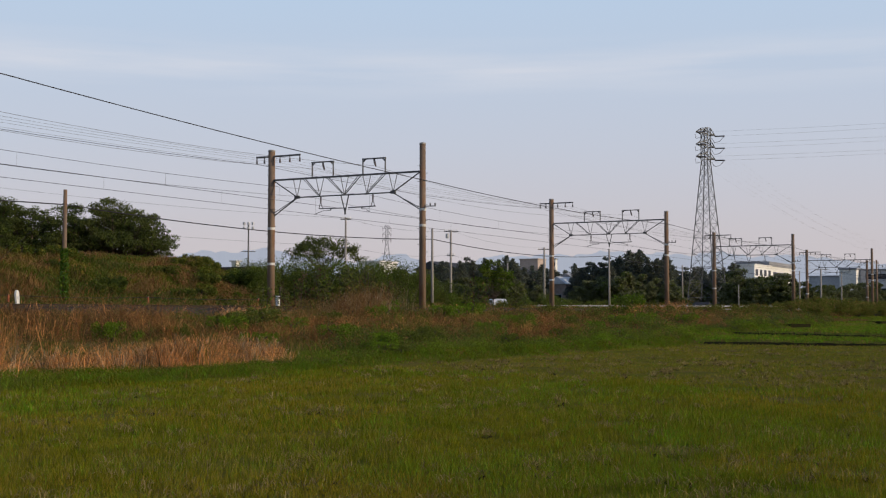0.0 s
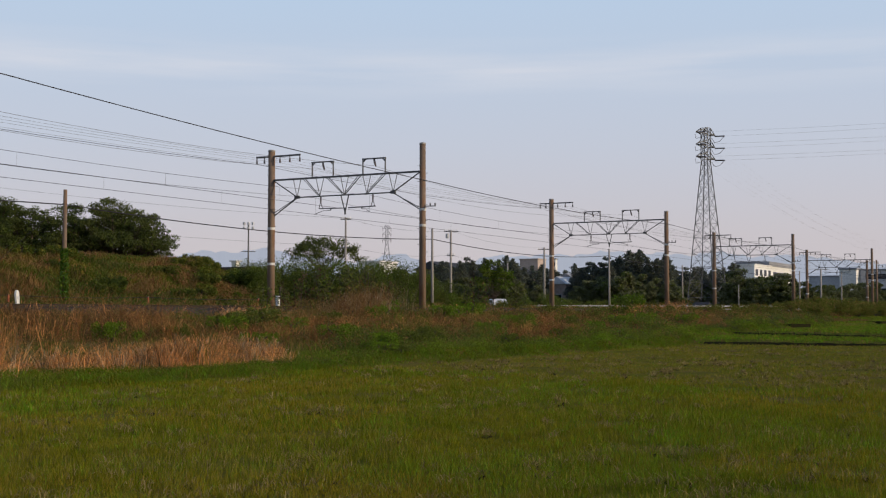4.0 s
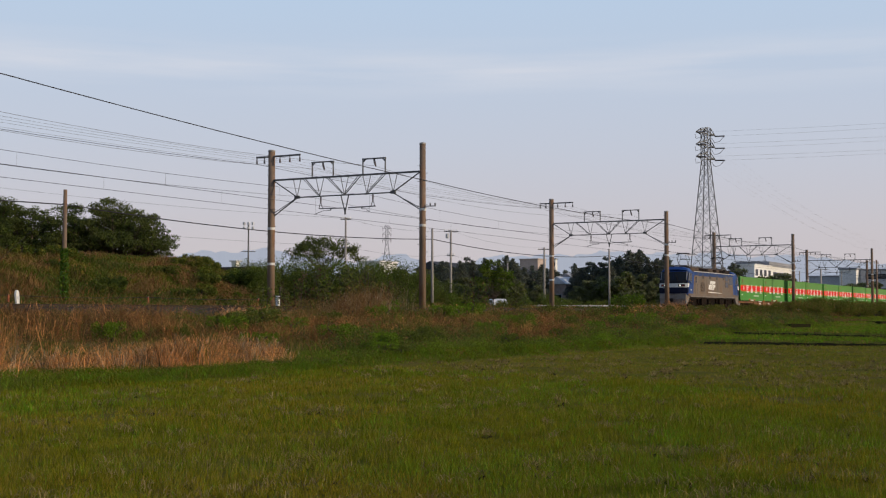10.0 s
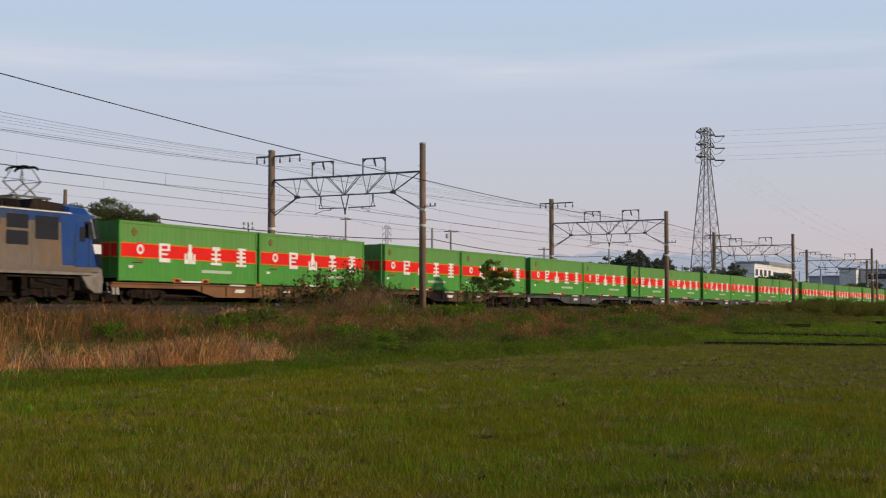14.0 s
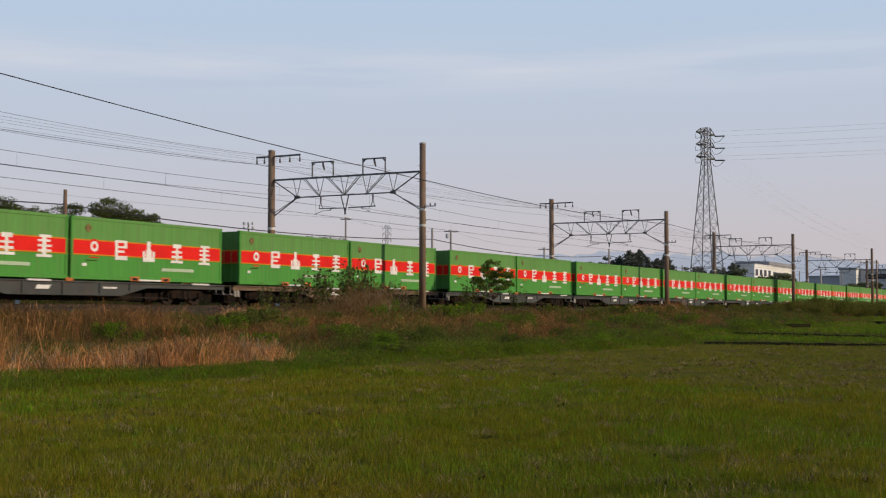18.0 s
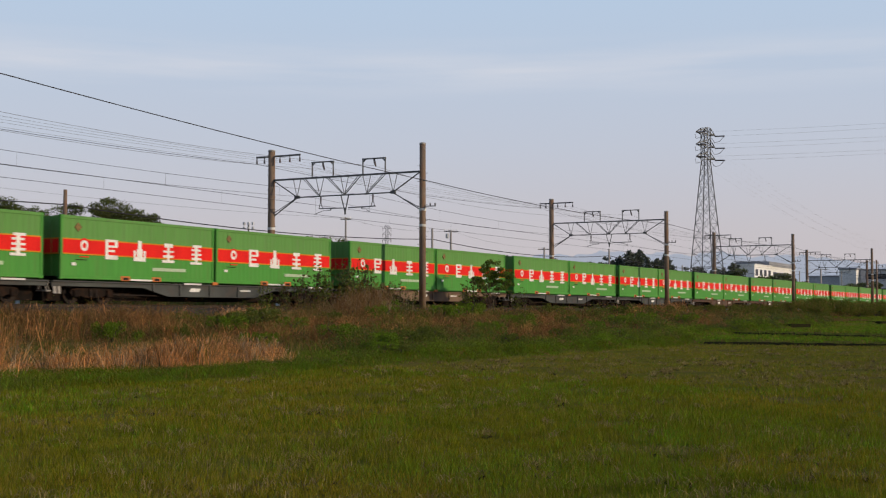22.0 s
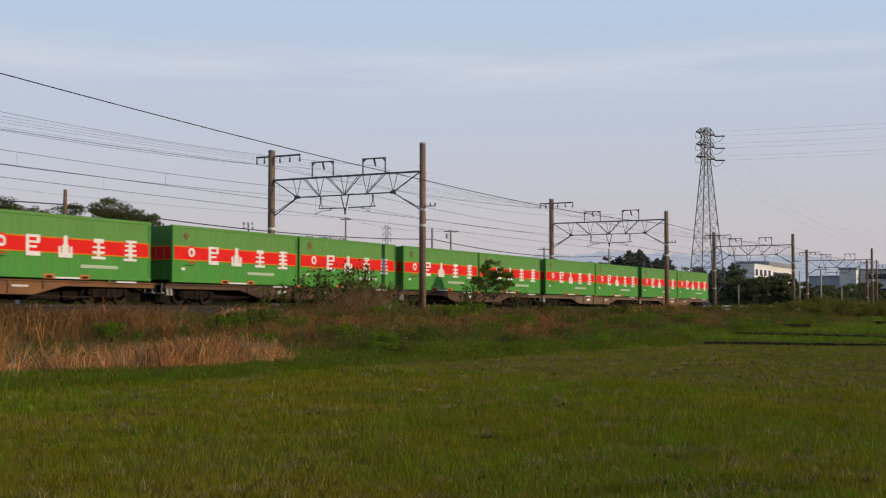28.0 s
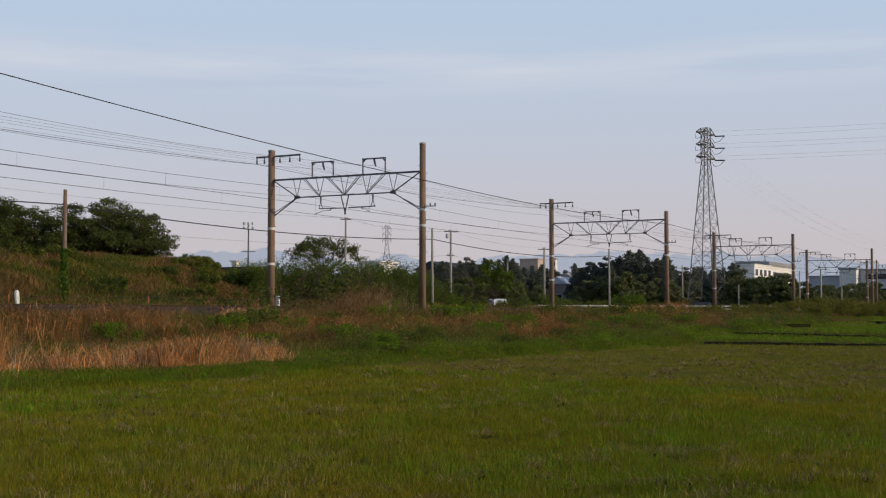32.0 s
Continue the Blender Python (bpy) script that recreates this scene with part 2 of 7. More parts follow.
def mesh_of(name, geo, mats, bevel=0.0, smooth=False, index=None):
    me = bpy.data.meshes.new(name)
    me.from_pydata(geo.v, [], geo.f)
    for m in mats if isinstance(mats, (list, tuple)) else [mats]:
        me.materials.append(m)
    bm = bmesh.new()
    bm.from_mesh(me)
    bmesh.ops.recalc_face_normals(bm, faces=bm.faces)
    if index:
        for f in bm.faces:
            f.material_index = index(f.calc_center_median(), f.normal)
    if bevel:
        edges = [e for e in bm.edges if len(e.link_faces) == 2 and e.calc_face_angle(0) > 0.5]
        bmesh.ops.bevel(bm, geom=edges, offset=bevel, segments=1, affect="EDGES", clamp_overlap=True)
    for f in bm.faces:
        f.smooth = smooth
    bm.to_mesh(me)
    bm.free()
    return me


def part(name, geo, mats, parent=None, label="", bevel=0.0, smooth=False, index=None):
    """Link geo as one mesh object under a thing or part (or at top level)."""
    me = geo if isinstance(geo, bpy.types.Mesh) else mesh_of(name, geo, mats, bevel, smooth, index)
    ob = new(name, me)
    ob.parent = parent
    if label:
        tagged(ob, label)
    return ob


def thing(name, label, category, group="", kind="", m=None):
    ob = new(name)
    tagged(ob, label, category, group, kind)
    ob.empty_display_size = 0.2
    if m:
        ob.matrix_basis = m
    return ob


def fast_mesh(name, verts, faces, mats, index=None):
    """A mesh from arrays: verts (n, 3), faces (m, 3 or 4)."""
    me = bpy.data.meshes.new(name)
    verts, faces = np.asarray(verts, np.float32), np.asarray(faces, np.int32)
    k = faces.shape[1]
    me.vertices.add(len(verts))
    me.vertices.foreach_set("co", verts.ravel())
    me.loops.add(faces.size)
    me.loops.foreach_set("vertex_index", faces.ravel())
    me.polygons.add(len(faces))
    me.polygons.foreach_set("loop_start", np.arange(0, faces.size, k, dtype=np.int32))
    me.polygons.foreach_set("loop_total", np.full(len(faces), k, np.int32))
    for m in mats:
        me.materials.append(m)
    if index is not None:
        me.polygons.foreach_set("material_index", np.asarray(index, np.int32))
    me.update(calc_edges=True)
    me.validate()
    return me


def blades(rng, base, height, width, lean):
    """Grass blades as single tapered triangles on base points (n, 3); height, width: arrays."""
    n = len(base)
    a = rng.uniform(0, 2 * np.pi, n)
    side = np.stack([np.cos(a), np.sin(a), np.zeros(n)], 1) * (width / 2)[:, None]
    b = rng.uniform(0, 2 * np.pi, n)
    tip = base + np.stack([np.cos(b) * lean * height, np.sin(b) * lean * height, height], 1)
    v = np.stack([base - side, base + side, tip], 1).reshape(-1, 3)
    return v, np.arange(3 * n).reshape(-1, 3)


def bent_blades(rng, base, height, width, lean):
    """Drooping stems: three segments that bend over, each stem one strip."""
    n = len(base)
    a = rng.uniform(0, 2 * np.pi, n)
    side = np.stack([np.cos(a), np.sin(a), np.zeros(n)], 1) * (width / 2)[:, None]
    b = rng.uniform(0, 2 * np.pi, n)
    way = np.stack([np.cos(b), np.sin(b), np.zeros(n)], 1) * (lean * height)[:, None]
    up = np.array([0, 0, 1.0])[None] * height[:, None]
    p1, p2 = base + way * 0.25 + up * 0.55, base + way * 0.75 + up * 0.95
    tip = base + way * 1.45 + up * (1.0 - 0.45 * np.minimum(lean, 1.2))[:, None]
    v = np.stack([base - side, base + side, p1 + side * 0.9, p1 - side * 0.9, p2 + side * 0.7, p2 - side * 0.7, tip + side * 0.1, tip - side * 0.1], 1).reshape(-1, 3)
    o = 8 * np.arange(n)[:, None, None]
    f = np.array([(0, 1, 2, 3), (3, 2, 4, 5), (5, 4, 6, 7)])[None] + o
    return v, f.reshape(-1, 4)


def arching_clumps(rng, centre, stems, height, radius, width, spill=1.0, fold=0.0):
    """Clumps of stems that rise from a tuft and arch outwards; returns verts, faces and each stem's clump."""
    k = np.repeat(np.arange(len(centre)), stems)
    n = len(k)
    a = rng.uniform(0, 2 * np.pi, n)
    out = np.stack([np.cos(a), np.sin(a), np.zeros(n)], 1)
    r = np.sqrt(rng.uniform(0, 1, n)) * radius[k]
    base = centre[k] + out * r[:, None]
    h = height[k] * rng.uniform(0.35, 1.0, n) ** 0.8
    lean = (0.10 + 0.75 * r / radius[k] + rng.normal(0, 0.22, n)) * spill
    way = out * (lean * h)[:, None] + rng.normal(0, 0.26, (n, 3)) * np.array([1, 1, 0]) * h[:, None]
    up = np.array([0, 0, 1.0])[None] * h[:, None]
    b = rng.uniform(0, 2 * np.pi, n)
    side = np.stack([np.cos(b), np.sin(b), np.zeros(n)], 1) * (width[0] + (width[1] - width[0]) * rng.uniform(0, 1, n) ** 2)[:, None] / 2
    drop = np.clip(rng.normal(0.35, 0.28, n), -0.1, 0.9)[:, None]
    p1, p2 = base + way * 0.22 + up * 0.55, base + way * (0.70 - 0.2 * fold) + up * (0.98 - 0.12 * drop)
    turn = rng.normal(0, 0.30, (n, 3)) * np.array([1, 1, 0]) * h[:, None] * fold
    tip = base + way * (1.5 - 0.7 * fold) + turn + up * (1.08 - (0.75 + 0.25 * fold) * drop - 0.12 * fold)
    v = np.stack([base - side, base + side, p1 + side * 0.9, p1 - side * 0.9, p2 + side * 0.8, p2 - side * 0.8, tip + side * 0.15, tip - side * 0.15], 1).reshape(-1, 3)
    f = np.array([(0, 1, 2, 3), (3, 2, 4, 5), (5, 4, 6, 7)])[None] + 8 * np.arange(n)[:, None, None]
    return v, f.reshape(-1, 4), k


def leaf_quads(rng, centre, size, flat=0.3):
    """Small randomly turned leaf clumps (bent quads) at the centres."""
    n = len(centre)
    d = rng.normal(size=(n, 3))
    d[:, 2] = np.abs(d[:, 2]) + flat
    d /= np.linalg.norm(d, axis=1)[:, None]
    h = rng.normal(size=(n, 3))
    u = np.cross(d, h)
    u /= np.linalg.norm(u, axis=1)[:, None] + 1e-9
    w = np.cross(d, u)
    s = (size * rng.uniform(0.6, 1.4, n))[:, None]
    v = np.stack([centre - u * s * 0.55, centre - w * s * 0.35 - d * s * 0.12, centre + u * s * 0.6, centre + w * s * 0.35 - d * s * 0.10], 1)
    return v.reshape(-1, 3), np.arange(4 * n).reshape(-1, 4)


def smooth01(a, lo, hi):
    t = np.clip((a - lo) / (hi - lo), 0, 1)
    return t * t * (3 - 2 * t)


def wave(x, y, k, s):
    """Cheap smooth unevenness between -1 and 1."""
    return (np.sin(x * k + s) * np.cos(y * k * 1.3 - s * 2) + np.sin((x + y) * k * 0.57 + s * 3) + np.sin((x - 2 * y) * k * 0.31 - s)) / 3


TRACK_Y, FAR_Y, RAIL_Z = 39.26, 43.06, 1.91


def edge_of(x):
    """Where the field meets the foot of the bank."""
    return 19.35 + 0.22 * np.sin(x * 0.43) + 0.14 * np.sin(x * 1.13 + 1) + 2.4 * smooth01(x, 58, 72)


def land(x, y):
    """Height of the ground."""
    x, y = np.asarray(x, float), np.asarray(y, float)
    edge = edge_of(x)
    z = 0.05 * wave(x, y, 0.9, 1.0) * (1 - smooth01(y, 18, 22)) * 0.6
    z = z + (0.08 + 0.19 * smooth01(x, 28, 36)) * smooth01(y, edge - 0.15, edge + 0.45)
    z = z + (1.20 - 0.19 * smooth01(x, 28, 36)) * smooth01(y, edge + 2.0 + 3.8 * (1 - smooth01(x, 28, 38)), 35.5) + 0.32 * smooth01(y, 46.5, 49)
    z = z + (0.12 * wave(x, y, 0.8, 2.0)) * smooth01(y, 22, 25) * (1 - smooth01(y, 32, 34.5))
    mound = smooth01(y, 51, 66) * (1 - smooth01(x - 1.18 * (y - 55), 65.5, 79)) * smooth01(x, -160, -60)
    z = z + mound * (3.75 + 0.20 * wave(x, y, 0.22, 0.5))
    z = z + 0.5 * smooth01(y, 70, 120)
    # terraces of the paddies
    z = z + (0.20 * smooth01(x - 0.08 * (y - 10.8), 62.0, 63.2) + 0.22 * smooth01(x - 0.7 * (y - 12), 72.2, 73.4)) * (1 - smooth01(y, 22, 32))
    return z

# ---- ground, one sheet to the horizon ----
def axis_points(core, reach):
    pts = list(core)
    step, x = core[-1] - core[-2], core[-1]
    while x < reach:
        step *= 1.25
        x += step
        pts.append(x)
    step, x = core[1] - core[0], core[0]
    front = []
    while x > -reach:
        step *= 1.25
        x -= step
        front.append(x)
    return np.array(front[::-1] + pts)


def build_ground():
    xs, ys = axis_points(np.arange(-20, 140, 0.7), 4200), axis_points(np.arange(-6, 72, 0.55), 4200)
    gx, gy = np.meshgrid(xs, ys)
    z = land(gx, gy) - 0.02
    v = np.stack([gx, gy, z], -1).reshape(-1, 3)
    nx, ny = len(xs), len(ys)
    i = (np.arange(ny - 1)[:, None] * nx + np.arange(nx - 1)[None]).ravel()
    f = np.stack([i, i + 1, i + 1 + nx, i + nx], 1)
    me = fast_mesh("ground", v, f, [M["soil"]])
    me.polygons.foreach_set("use_smooth", np.ones(len(f), bool))
    tagged(new("ground", me), "dark olive grassy farmland with bare soil between tufts", "ground", kind="structure")


build_ground()

def earth_bank(p, q, w, h, label, seed):
    """A steep, uneven little bank between two paddies."""
    rng = random.Random(seed)
    p, q = Vector(p), Vector(q)
    n = 60
    vs, fs = [], []
    for i in range(n + 1):
        c = p.lerp(q, i / n)
        j, k = rng.uniform(-0.12, 0.12), rng.uniform(0.70, 1.05)
        for a, b in ((-w, -0.1), (-w * 0.6 + j, h * 0.8 * k), (j, h * k), (w * 0.8, h * 0.7 * k), (w * 1.3, -0.1)):
            vs.append((c.x + a, c.y, c.z + b))
    for i in range(n):
        for j in range(4):
            fs.append((i * 5 + j, i * 5 + j + 1, i * 5 + j + 6, i * 5 + j + 5))
    tagged(part("earth_bank", Geo().add(vs, fs), M["mud"], smooth=True), label, "earth bank", kind="structure")


earth_bank((61.2, 1, -0.02), (62.6, 19.2, 0.0), 0.45, 0.13, "low dark earth bank between two paddies", 3)
earth_bank((63.6, 1, 0.12), (80.5, 25.5, 0.25), 0.55, 0.16, "dark grassy earth bank between two paddies", 4)
MUD = ((93.5, 22.7, 1.5, 1.9), (128, 22.4, 3.0, 2.6))
for x, y, w, d in MUD:
    z = float(land(x, y))
    tagged(part("mud_patch", Geo().prism([(x - w, y - d * 0.4), (x - w * 0.3, y - d), (x + w * 0.6, y - d * 0.8), (x + w, y + d * 0.2), (x + w * 0.2, y + d), (x - w * 0.7, y + d * 0.7)], "z", z - 0.2, z + 0.05), M["mud"]), "dark bare mud patch in the paddy", "mud", kind="structure")

bed = Geo().prism([(35.5, 0.95), (36.95, 1.72), (45.4, 1.72), (46.9, 0.95)], "x", -520, 900)
track_bed = tagged(part("track_bed", bed, M["ballast"]), "grey-brown crushed stone ballast bed under two tracks", "track bed", kind="structure")


def build_ballast():
    rng = np.random.default_rng(5)
    n = 24000
    x, y = rng.uniform(15, 95, n), rng.uniform(35.3, 37.9, n)
    z = np.interp(y, [35.5, 36.95, 40], [0.96, 1.73, 1.73])
    c = np.stack([x, y, z], 1)
    s = rng.uniform(0.03, 0.075, (n, 1, 1))
    octa = np.array([(1, 0, 0), (0, 1, 0), (-1, 0, 0), (0, -1, 0), (0, 0, 1)], float)
    a = rng.uniform(0, 6.28, n)
    rot = np.stack([np.stack([np.cos(a), -np.sin(a), 0 * a], 1), np.stack([np.sin(a), np.cos(a), 0 * a], 1), np.stack([0 * a, 0 * a, 1 + 0 * a], 1)], 1)
    v = np.einsum("kc,ndc->nkd", octa * np.array([1, 0.8, 0.7]), rot) * s + c[:, None]
    f = np.array([(0, 1, 4), (1, 2, 4), (2, 3, 4), (3, 0, 4)])[None] + 5 * np.arange(n)[:, None, None]
    tagged(new("ballast_stones", fast_mesh("ballast_stones", v.reshape(-1, 3), f.reshape(-1, 3), [M["ballast"]])), "loose grey-brown ballast stones on the bed shoulder", "ballast", kind="stuff")


build_ballast()


def build_tracks():
    head = [(-0.065, 0), (0.065, 0), (0.065, 0.012), (0.012, 0.03), (0.012, 0.115), (0.034, 0.125), (0.034, 0.153), (-0.034, 0.153), (-0.034, 0.125), (-0.012, 0.115), (-0.012, 0.03), (-0.065, 0.012)]
    for cy in (TRACK_Y, FAR_Y):
        tr = thing("railway_track", "narrow-gauge track of rusty rails on concrete sleepers", "railway track", "tracks", "structure")
        for s in (-1, 1):
            part("rail", Geo().prism([(cy + s * 0.567 + a, RAIL_Z - 0.153 + b) for a, b in head], "x", -520, 900), M["rail"], tr, "rusty brown steel rail")
        g = Geo()
        for i in range(260):
            x = 10 + i * 0.6
            g.prism([(cy - 1.0, RAIL_Z - 0.33), (cy + 1.0, RAIL_Z - 0.33), (cy + 1.0, RAIL_Z - 0.17), (cy - 1.0, RAIL_Z - 0.17)], "x", x - 0.11, x + 0.11)
        tagged(part("sleepers", g, M["sleeper"], tr, "weathered concrete sleepers"), kind="stuff")


build_tracks()

# ---- overhead line portals ----
NEAR_P, BEAM_Z = 35.7, 9.62
# along the line: x, the far pole's y, its top, the near pole's top, the beam's height
PORTALS = ((18.5, 46.3, 11.35, 11.10, 9.62), (62.8, 46.3, 11.38, 11.15, 9.62), (105.4, 46.5, 11.75, 10.25, 9.62), (151.15, 45.2, 11.25, 10.75, 9.58), (201.6, 45.5, 11.32, 11.30, 9.70),
           (251.0, 45.4, 11.5, 11.2, 9.66), (300.0, 45.6, 11.3, 11.1, 9.62), (350.0, 45.6, 11.3, 11.1, 9.62))
PORTAL_X = tuple(p[0] for p in PORTALS)


def pole_of(parent, y, top, r_base, r_top, bands, name="pole"):
    po = part(name, Geo().tube((0, y, 0.9), (0, y, top), r_base, r_top, 14), M["conc"], parent, "tall round concrete pole streaked with rust", smooth=True)
    part("cap", Geo().tube((0, y, top), (0, y, top + 0.10), r_top + 0.015, r_top, 14), M["conc_pale"], po, "pale pole cap")
    for z in bands:
        part("band", Geo().tube((0, y, z), (0, y, z + 0.14), r_base * 0.95 + 0.012, None, 14), M["band"], po, "white painted band")
    return po


def build_portal(px, FAR_P, far_top, near_top, beam):
    """One portal; z is laid out for a beam at BEAM_Z and lifted by the difference."""
    lift = beam - BEAM_Z
    t = thing("catenary_portal", "steel truss portal on two concrete poles across the tracks", "catenary portal", "portals along the line", m=pose(px, 0, 0))
    pole_of(t, NEAR_P, near_top, 0.205, 0.175, (6.45, 7.36))
    pole_of(t, FAR_P, far_top, 0.235, 0.205, (6.60, 4.45))
    y0, y1 = NEAR_P + 0.2, FAR_P - 0.2
    ya, yb = 37.65, FAR_P - 1.90
    part("top_chord", Geo().box(-0.06, 0.06, y0, y1, BEAM_Z - 0.05, BEAM_Z + 0.05), M["steel"], t, "dark angle-steel top chord")
    part("bottom_chord", Geo().box(-0.05, 0.05, ya, yb, 8.465, 8.53), M["steel"], t)
    for y, yy in ((y0, ya), (y1, yb)):
        part("end_diagonal", Geo().bar((0, y, BEAM_Z - 0.05), (0, yy, 8.52), 0.058), M["steel"], t)
        part("knee_brace", Geo().bar((0.04, yy, 8.48), (0.04, y, 7.45), 0.055).bar((-0.06, yy, 8.46), (-0.06, y, 7.58), 0.035), M["steel"], t)
        part("gusset", Geo().box(-0.07, 0.07, yy - 0.16, yy + 0.16, 8.42, 8.60), M["steel"], t)
    ys = [37.65, 39.45, 41.0, 42.75, yb]
    for i, y in enumerate(ys):
        part("web_post", Geo().bar((0, y, 8.5), (0.0, y + 0.28, BEAM_Z), 0.030).bar((0, y, 8.5), (0.0, y - 0.28, BEAM_Z), 0.030), M["steel"], t)
    for a, b in ((38.15, 39.45), (39.85, 41.0), (42.15, 41.0), (yb - 0.55, 42.75)):
        part("web_diagonal", Geo().bar((0.03, a, BEAM_Z), (0.03, b, 8.5), 0.042).bar((-0.05, a + 0.12, BEAM_Z), (-0.05, b + 0.05, 8.5), 0.032), M["steel"], t)
    for a, b in ((38.19, 39.72), (41.80, 43.30)):
        h = part("wire_hoop", Geo().bar((0, a, BEAM_Z), (0, a, 10.52), 0.062).bar((0, b, BEAM_Z), (0, b, 10.52), 0.062).box(-0.05, 0.05, a - 0.04, b + 0.04, 10.51, 10.58)
                 .bar((0, a, 10.35), (0, a + 0.18, 10.52), 0.06).bar((0, b, 10.35), (0, b - 0.18, 10.52), 0.06), M["steel"], t, "square steel hoop above the beam")
        m = (a + b) / 2
        part("insulator", Geo().tube((0, m, 10.50), (0, m - 0.05, 10.30), 0.05, 0.065, 8).tube((0, m - 0.05, 10.30), (0, m - 0.12, 10.08), 0.065, 0.05, 8), M["insul"], h, "brown insulator")
    part("centre_strut", Geo().bar((0, 40.95, 7.45), (0, 40.70, 8.5), 0.05).bar((0, 40.95, 7.45), (0, 41.25, 8.5), 0.05).bar((0, 40.95, 7.35), (0, 40.95, 7.75), 0.08), M["steel"], t)
    for ins, a, b, arm in ((39.03, 38.85, 40.72, 39.26), (42.68, 42.80, 41.15, 43.06)):
        p = part("registration_arm", Geo().bar((0, a, 7.76), (0, b, 7.73), 0.06).bar((0, (a + b) / 2, 7.74), (0, (a + b) / 2, 7.62), 0.05).path([(0, (a + b) / 2, 7.63), (0, (a + b) / 2 + (arm - (a + b) / 2) * 0.5, 7.62), (0, arm, 7.45)], 0.018), M["steel"], t, "registration arm under the beam")
        part("insulator", Geo().tube((0, ins, 8.45), (0, ins, 8.15), 0.05, 0.05, 8).bar((0, ins, 8.15), (0, ins - 0.12, 7.78), 0.03).bar((0, ins, 8.15), (0, ins + 0.12, 7.78), 0.03), M["insul"], p, "brown insulator")
    hz = far_top - 0.35
    ca = part("crossarm", Geo().box(-0.05, 0.05, FAR_P - 2.12, FAR_P + 1.15, hz, hz + 0.10), M["steel"], t, "steel crossarm on the pole head")
    for y in (FAR_P - 2.08, FAR_P - 1.35, FAR_P - 0.62, FAR_P + 0.55, FAR_P + 1.12):
        part("pin_insulator", Geo().bar((0, y, hz + 0.01), (0, y, hz - 0.12), 0.04).tube((0, y, hz - 0.12), (0, y, hz - 0.36), 0.045, 0.06, 8), M["insul"], ca, "hanging insulator")
    part("side_bracket", Geo().bar((0, NEAR_P, 7.62), (0, NEAR_P - 0.85, 7.60), 0.05).tube((0, NEAR_P - 0.5, 7.6), (0, NEAR_P - 0.5, 7.78), 0.035, 0.045, 6).tube((0, NEAR_P - 0.82, 7.6), (0, NEAR_P - 0.82, 7.78), 0.035, 0.045, 6), M["steel"], t)
    if lift:
        for c in t.children:
            if c.name.split(".")[0] not in ("pole", "crossarm", "side_bracket"):
                c.location.z += lift
    tagged(part("step_bolts", step_bolts(FAR_P), M["steel"], t, "row of climbing step bolts"), kind="stuff")
    return t


def step_bolts(FAR_P):
    g = Geo()
    for i in range(16):
        z = 3.2 + i * 0.45
        for y, r in ((NEAR_P, 0.2), (FAR_P, 0.225)):
            g.bar((0, y + (r if i % 2 else -r), z), (0, y + (r + 0.13 if i % 2 else -r - 0.13), z), 0.022)
    return g


for spec in PORTALS:
    build_portal(*spec)


# ---- wires ----
def sagging(p, q, sag, n):
    p, q = Vector(p), Vector(q)
    return [p.lerp(q, i / n) - Vector((0, 0, 4 * sag * (i / n) * (1 - i / n))) for i in range(n + 1)]


def line_wire(name, label, y, z, r, sag, material, arm=False):
    """A wire from portal to portal; arm: y and z count from the far pole's crossarm."""
    def at(p):
        return (p[0], y + p[1], z + p[2]) if arm else (p[0], y, z + p[4] - 9.62)
    pts = []
    for a, b in zip(PORTALS, PORTALS[1:]):
        pts += sagging(at(a), at(b), sag, 10 if a[0] < 140 else 6)[:-1]
    pts.append(Vector(at(PORTALS[-1])))
    ob = part(name, Geo().path(pts, r, 4), M[material])
    tagged(ob, label, "wire", "overhead line wires")
    return pts, ob


for cy in (TRACK_Y, FAR_Y):
    line_wire("contact_wire", "thin dark contact wire over the track", cy, 7.42, 0.011, 0.0, "wire")
    pts, ob = line_wire("messenger_wire", "dark sagging messenger wire above the contact wire", cy, 8.42, 0.009, 0.46, "wire")
    g = Geo()
    for p in pts[::2]:
        g.tube(p, (p.x, p.y, 7.42), 0.004, None, 3, False)
    tagged(part("droppers", g, M["wire"], ob, "thin vertical droppers"), kind="stuff")
    line_wire("feeder_wire", "dark feeder wire through the hoops", cy - 0.3, 10.12, 0.008, 0.75, "wire_brown")
for y, r, mt in ((-2.08, 0.006, "wire_brown"), (-1.35, 0.006, "wire_brown"), (-0.62, 0.006, "wire_brown"), (0.55, 0.006, "wire_brown"), (1.12, 0.013, "wire")):
    line_wire("high_voltage_wire", "wire hung from the crossarms", y, -0.71, r, 0.36, mt, True)
ob = part("earth_wire", Geo().path(sagging((18.5, 35.5, 10.84), (62.8, 35.5, 9.08), 0.25, 14) + sagging((62.8, 35.5, 9.08), (105.4, 35.5, 9.2), 0.32, 12)[1:]
          + sagging((105.4, 35.5, 9.2), (151.3, 35.5, 9.2), 0.32, 8)[1:] + sagging((151.3, 35.5, 9.2), (201.1, 35.5, 9.2), 0.32, 8)[1:], 0.022, 5), M["wire"])
tagged(ob, "thick dark cable strung along the portal poles", "wire", "overhead line wires")

